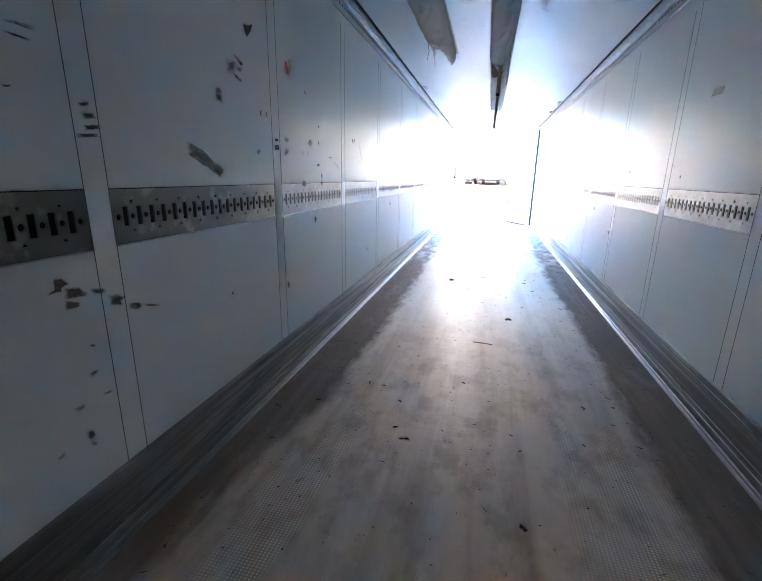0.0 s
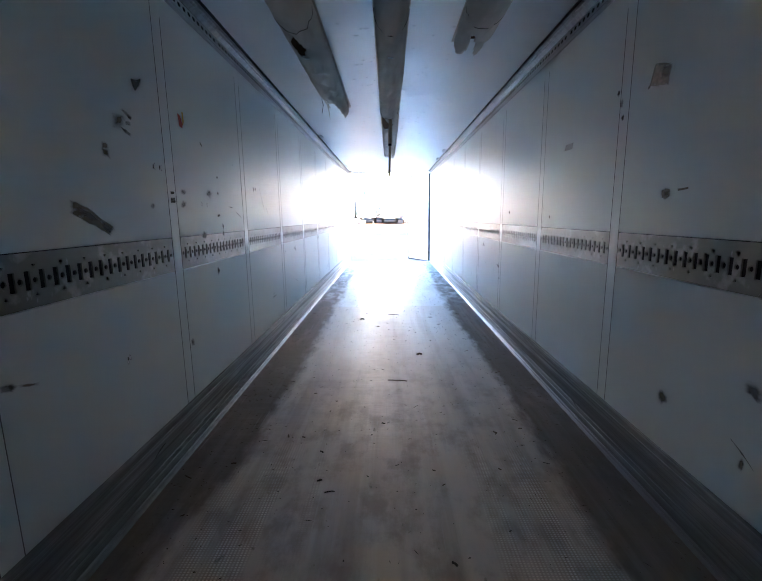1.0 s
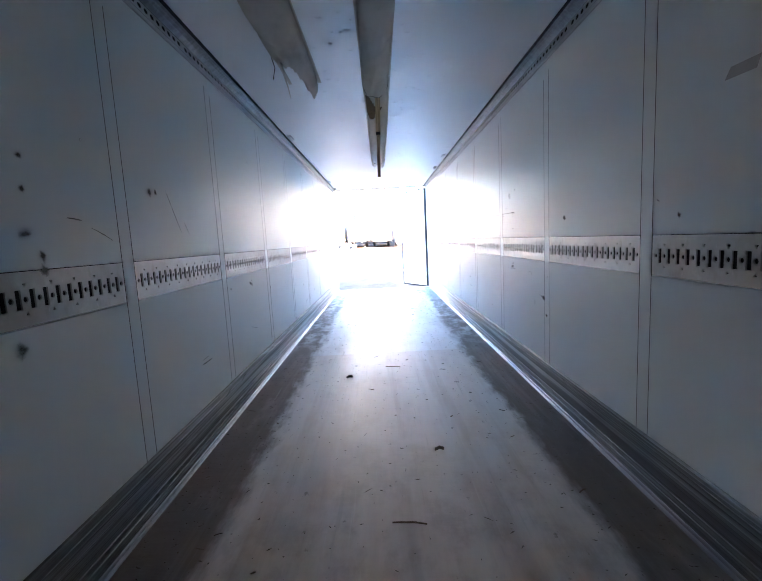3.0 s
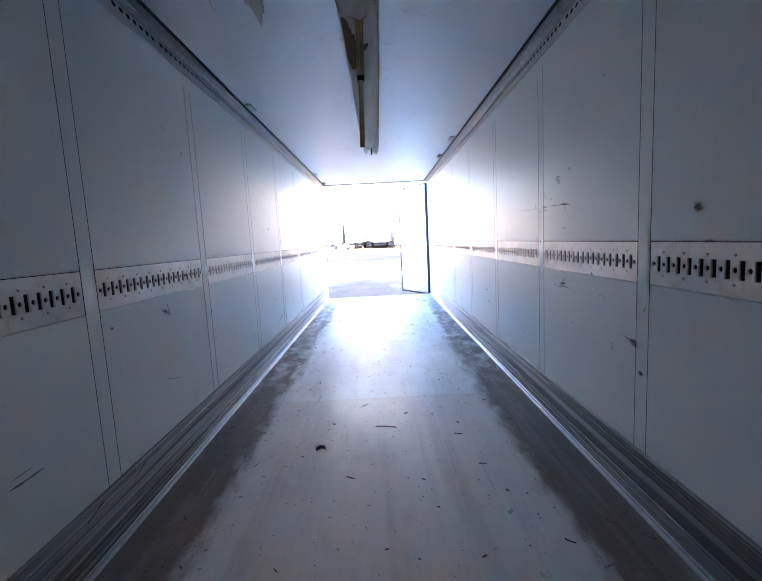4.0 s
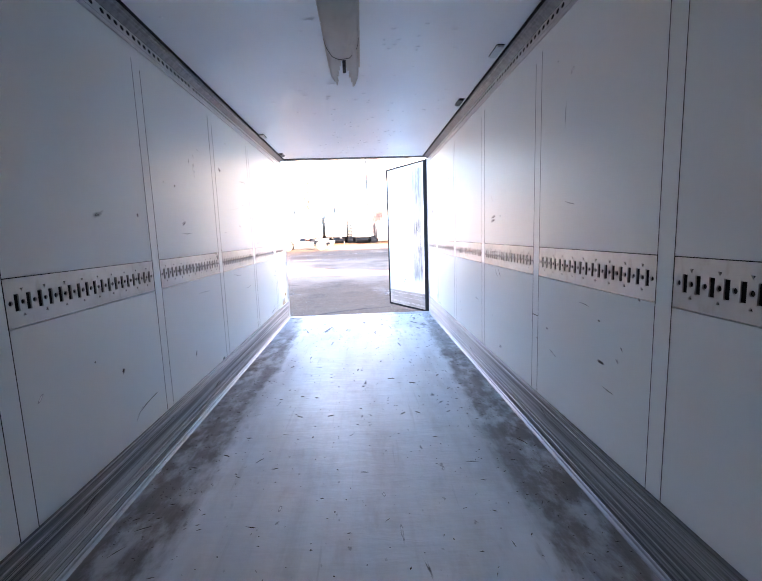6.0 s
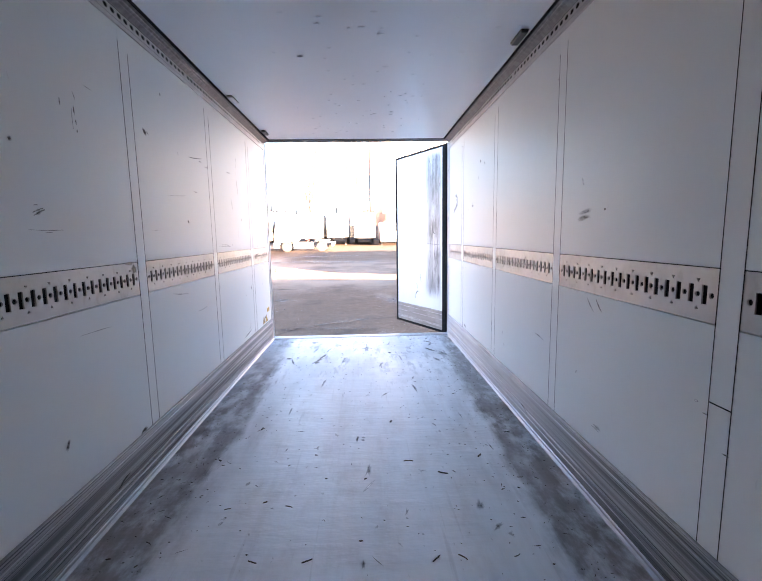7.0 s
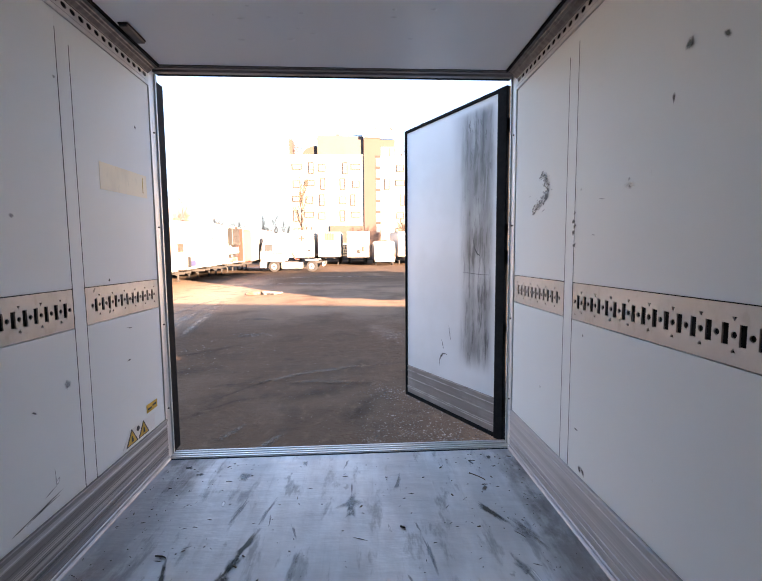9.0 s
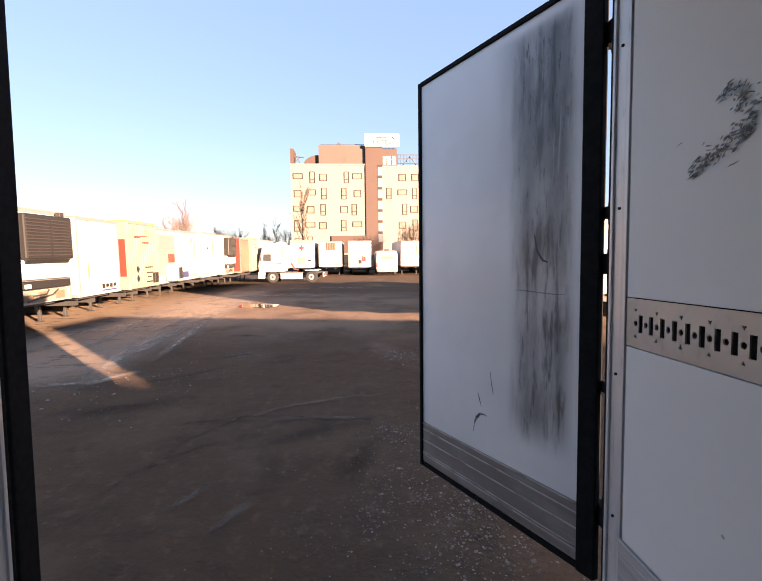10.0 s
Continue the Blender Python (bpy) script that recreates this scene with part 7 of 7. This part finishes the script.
for y, x, w, h, mat, turn in ((12.08, -0.50, 0.26, 0.075, "scuff_dark", 0.25), (12.28, -0.45, 0.30, 0.05, "scuff_dark", 0.2), (12.55, -0.40, 0.26, 0.03, "scuff_grey", 0.2), (12.15, -0.19, 0.30, 0.035, "scuff_grey", 0.1), (12.62, 0.06, 0.18, 0.10, "scuff_grey", 0.3),
                              (12.5, 0.83, 0.30, 0.05, "scuff_dark", -0.5), (12.3, 0.98, 0.26, 0.06, "scuff_grey", -0.4), (12.05, 0.86, 0.20, 0.05, "scuff_grey", -0.3), (12.2, 0.45, 0.22, 0.03, "scuff_grey", -0.1)):
    smudge(0, y, x, w, h, mat, turn, n=18, rough=1.1, name="floor_mark")
for k in range(34):
    smudge(0, rng.uniform(7.0, 13.1), rng.gauss(0, 0.5), rng.uniform(0.04, 0.16), rng.uniform(0.008, 0.022), rng.choice(("scuff_grey", "scuff_grey", "scuff_light")), rng.gauss(0, 0.25), n=10, rough=0.9, name="floor_mark")

# labels stuck to the wall
plain("label_beige", (0.84, 0.74, 0.56), 0.6, dirt=0.35, scale=5)
plain("label_yellow", (0.62, 0.38, 0.05), 0.55, dirt=0.4, scale=8)
plain("label_white", (0.72, 0.72, 0.70), 0.5, dirt=0.3, scale=6)
plain("label_grey", (0.40, 0.39, 0.37), 0.5, dirt=0.4, scale=9)
plain("label_black", (0.02, 0.02, 0.02), 0.5)
plain("label_red", (0.50, 0.07, 0.05), 0.5)


def flat(parent, name, side, pts, mat, lift, label=""):
    bm = bmesh.new()
    vs = [bm.verts.new((side * (HALF - lift), y, z)) for y, z in pts]
    f = bm.faces.new(vs)
    r = bmesh.ops.extrude_face_region(bm, geom=[f])
    bmesh.ops.translate(bm, verts=[v for v in r["geom"] if isinstance(v, bmesh.types.BMVert)], vec=(side * 0.0008, 0, 0))
    return part(name, bm, M[mat], parent, label)


tag = thing("paper_label", "blank faded beige paper label stuck on the wall", "label", TRAILER)
flat(tag, "sheet", L, [(12.645, 1.78), (13.14, 1.795), (13.14, 1.935), (12.645, 1.925)], "label_beige", 0.0022)
flat(tag, "fold", L, [(13.085, 1.82), (13.092, 1.82), (13.092, 1.915), (13.085, 1.915)], "label_yellow", 0.0034)
warn = thing("warning_label", "white label with two yellow warning triangles above the kick rail", "label", TRAILER)
flat(warn, "sheet", L, [(12.70, 0.31), (13.08, 0.31), (13.08, 0.40), (12.78, 0.40)], "label_white", 0.0022)
for y in (12.80, 12.935):
    flat(warn, "triangle_edge", L, [(y - 0.066, 0.31), (y + 0.066, 0.31), (y, 0.405)], "label_black", 0.0034)
    flat(warn, "triangle", L, [(y - 0.050, 0.316), (y + 0.050, 0.316), (y, 0.392)], "label_yellow", 0.0046)
    flat(warn, "symbol", L, [(y - 0.010, 0.328), (y + 0.012, 0.328), (y + 0.004, 0.36), (y - 0.006, 0.36)], "label_black", 0.0058)
flat(warn, "round_mark", L, [(12.872 + 0.017 * math.cos(k * 0.628), 0.378 + 0.017 * math.sin(k * 0.628)) for k in range(10)], "label_black", 0.0034)
strip = thing("warning_label", "small yellow warning label with black bars", "label", TRAILER)
flat(strip, "sheet", L, [(12.985, 0.425), (13.125, 0.425), (13.125, 0.478), (12.985, 0.478)], "label_yellow", 0.0022)
for y0, y1, z in ((13.0, 13.045, 0.447), (13.06, 13.11, 0.455)):
    flat(strip, "bar", L, [(y0, z - 0.006), (y1, z - 0.006), (y1, z + 0.006), (y0, z + 0.006)], "label_black", 0.0034)
torn = thing("torn_sticker", "torn remains of a red and yellow sticker on the wall", "sticker", TRAILER)
flat(torn, "red_scrap", L, [(2.955, 1.965), (2.985, 1.958), (3.008, 1.918), (3.002, 1.893), (2.968, 1.898)], "label_red", 0.0022)
flat(torn, "yellow_scrap", L, [(3.008, 1.985), (3.024, 1.985), (3.026, 1.93), (3.010, 1.91)], "label_yellow", 0.0022)
patch = thing("pale_sticker", "worn grey sticker on the wall", "sticker", TRAILER)
flat(patch, "sheet", R, [(3.585, 1.812), (3.56, 1.85), (3.44, 1.848), (3.455, 1.808)], "label_grey", 0.0022)

# splinters and scraps left on the floor
chipm = Mat("splinter", (0.10, 0.07, 0.05), 0.8)
chipm.random((0.03, 0.025, 0.02), (0.16, 0.11, 0.075))
M["chip"] = chipm.m


def chip_mesh(length, width, thick, bend, seed):
    r = random.Random(seed)
    bm = bmesh.new()
    n = 6
    rings = []
    for k in range(n):
        f = k / (n - 1)
        w = width * (0.35 + 0.65 * math.sin(math.pi * (0.12 + 0.76 * f))) * r.uniform(0.7, 1.2)
        c = Vector(((f - 0.5) * length, bend * length * math.sin(math.pi * f) + r.uniform(-0.1, 0.1) * width, 0.001 + thick * 0.4 * abs(math.sin(f * 5 + seed))))
        rings.append([bm.verts.new(c + Vector(v)) for v in ((0, -w / 2, 0), (0, w / 2, 0), (0, w * 0.3, thick), (0, -w * 0.3, thick))])
    for a, b in zip(rings, rings[1:]):
        for k in range(4):
            bm.faces.new((a[k], a[(k + 1) % 4], b[(k + 1) % 4], b[k]))
    bm.faces.new(rings[0][::-1])
    bm.faces.new(rings[-1])
    return mesh_of(bm, "splinter", M["chip"])


LONG = chip_mesh(0.20, 0.014, 0.008, 0.06, 1)
MIDS = [chip_mesh(0.075, 0.012, 0.007, 0.10 * (k - 1), 5 + k) for k in range(3)]
SMALL = [chip_mesh(0.035, 0.016, 0.008, 0.05, 12 + k) for k in range(3)]
CURL = chip_mesh(0.06, 0.02, 0.02, 0.35, 30)


def scrap(x, y, kind, turn, s=1.0, label="dark wood splinter lying on the trailer floor"):
    me = LONG if kind == "long" else CURL if kind == "curl" else (MIDS if kind == "mid" else SMALL)[int(abs(x * 91 + y * 37)) % 3]
    ob = new("wood_splinter", me)
    ob.matrix_world = TRAILER @ Matrix.LocRotScale((x, y, 0.0012), Euler((0, 0, turn)), (0.8 * s, 0.7 * s, 0.7 * s))
    return tagged(ob, label, "splinter", "splinters on the floor")


scrap(0.035, 3.80, "long", -0.12, label="long dark wood splinter lying on the trailer floor")
scrap(0.03, 6.21, "long", -0.2, 0.95, label="long dark wood splinter lying on the trailer floor")
scrap(1.085, 8.62, "long", -1.1, 0.55)
scrap(-0.61, 8.55, "long", 0.95, 0.4)
scrap(-0.715, 10.44, "long", 0.8, 0.4)
scrap(0.867, 12.85, "long", -0.85, 0.75)
scrap(0.93, 12.285, "long", -0.9, 0.35)
scrap(-0.825, 12.24, "mid", -0.3)
scrap(-0.398, 5.92, "curl", 0.5, 1.3, "dark curled bark scrap lying on the trailer floor")
scrap(0.265, 4.455, "curl", 0.2, 1.2, "pale curled shaving lying on the trailer floor")
for x, y in ((-0.34, 2.35), (0.84, 2.60), (-1.12, 2.475), (-0.85, 3.79), (0.92, 3.98), (-0.85, 6.21), (0.52, 6.05), (0.59, 5.66), (-0.18, 5.58), (1.05, 6.89), (0.84, 6.63), (0.925, 6.25), (-0.84, 8.63), (0.31, 9.94), (0.50, 9.80)):
    scrap(x, y, "mid", rng.uniform(-0.6, 0.6), rng.uniform(0.6, 1.0))
for x, y in ((-0.436, 2.716), (-0.677, 2.896), (0.223, 1.907), (0.638, 2.938), (-0.918, 2.60), (-0.404, 2.443), (-0.616, 3.55), (-0.862, 4.966), (-0.457, 3.244), (0.639, 2.922), (-0.075, 3.061), (-0.433, 3.408), (0.813, 2.988)):
    scrap(x, y, "small", rng.uniform(-1.5, 1.5), rng.uniform(0.6, 1.1))
for x, y in ((-0.353, 6.30), (0.549, 6.23), (0.187, 6.434), (-1.112, 6.325), (0.044, 9.765), (-0.872, 10.026), (-0.709, 10.452), (-0.311, 8.828), (0.238, 10.503), (0.765, 9.972), (-0.87, 10.03), (-0.457, 12.155), (0.34, 12.379)):
    scrap(x, y, "small", rng.uniform(-1.5, 1.5), rng.uniform(0.6, 1.2))
for x, y in ((-0.434, 12.22), (0.738, 12.36), (0.125, 12.577), (-0.736, 12.275), (0.663, 12.655)):
    scrap(x, y, "small", rng.uniform(-1.5, 1.5), rng.uniform(0.5, 0.9))
for x, y, kind in ((-0.577, 2.884, "small"), (-0.153, 2.48, "small"), (0.929, 2.969, "mid"), (0.566, 2.543, "small"), (0.205, 2.533, "small"), (0.244, 2.408, "small"), (-1.007, 2.181, "small"), (0.81, 5.007, "mid"), (0.757, 4.591, "mid"), (0.813, 3.101, "mid"), (0.016, 5.011, "small"), (0.15, 4.947, "small"), (0.422, 4.942, "small"), (0.654, 5.389, "small"), (0.278, 5.282, "small"), (-0.504, 5.845, "small"), (-1.028, 13.095, "mid"), (-0.704, 12.899, "mid"), (0.026, 12.91, "mid"), (0.287, 12.88, "small"), (0.523, 12.862, "small"), (0.888, 13.054, "mid"), (0.657, 12.974, "small"), (0.892, 12.756, "mid"), (-0.356, 9.54, "mid"), (-0.488, 9.584, "small"), (-0.671, 9.543, "mid"), (-0.212, 9.163, "mid"), (0.465, 9.144, "mid"), (0.703, 9.142, "mid"), (0.349, 9.144, "mid"), (-0.449, 9.171, "mid"), (0.932, 9.726, "mid"), (0.889, 9.624, "small"), (-0.271, 10.053, "small"), (-0.184, 9.783, "small"), (0.829, 11.03, "mid"), (1.045, 10.28, "mid"), (0.021, 9.269, "small"), (-0.961, 9.315, "mid"), (-1.09, 9.226, "small"), (-0.946, 9.178, "small")):
    scrap(x, y, kind, rng.uniform(-0.9, 0.9), rng.uniform(0.5, 0.85))
# finer crumbs and shreds all over, thicker along the edges
verts, faces = [], []
for k in range(3000):
    y = rng.uniform(0.6, 13.15)
    x = rng.choice((-1, 1)) * (1.19 - abs(rng.gauss(0, 0.28))) if k % 5 < 3 else rng.uniform(-1.1, 1.1)
    if abs(x) > 1.19:
        continue
    a, l, w, h = rng.gauss(0, 0.7), rng.lognormvariate(-5.2, 0.7), rng.lognormvariate(-6.2, 0.5), rng.uniform(0.001, 0.004)
    c, s = math.cos(a), math.sin(a)
    k0 = len(verts)
    for u, v in ((-l, 0), (0, -w), (l, rng.uniform(-w, w)), (0, w)):
        verts.append((x + u * c - v * s, y + u * s + v * c, 0.0015))
    verts.append((x, y, 0.0015 + h))
    for i in range(4):
        faces.append((k0 + i, k0 + (i + 1) % 4, k0 + 4))
me = bpy.data.meshes.new("crumbs")
me.from_pydata(verts, [], faces)
crm = Mat("crumb", (0.06, 0.045, 0.035), 0.85)
crm.tint(crm.noise(3, 2), (0.14, 0.11, 0.09), 0.8)
me.materials.append(crm.m)
crumbs = new("floor_crumbs", me)
crumbs.matrix_world = TRAILER
tagged(crumbs, "fine wood crumbs and shreds scattered on the floor", "crumbs", kind="stuff")
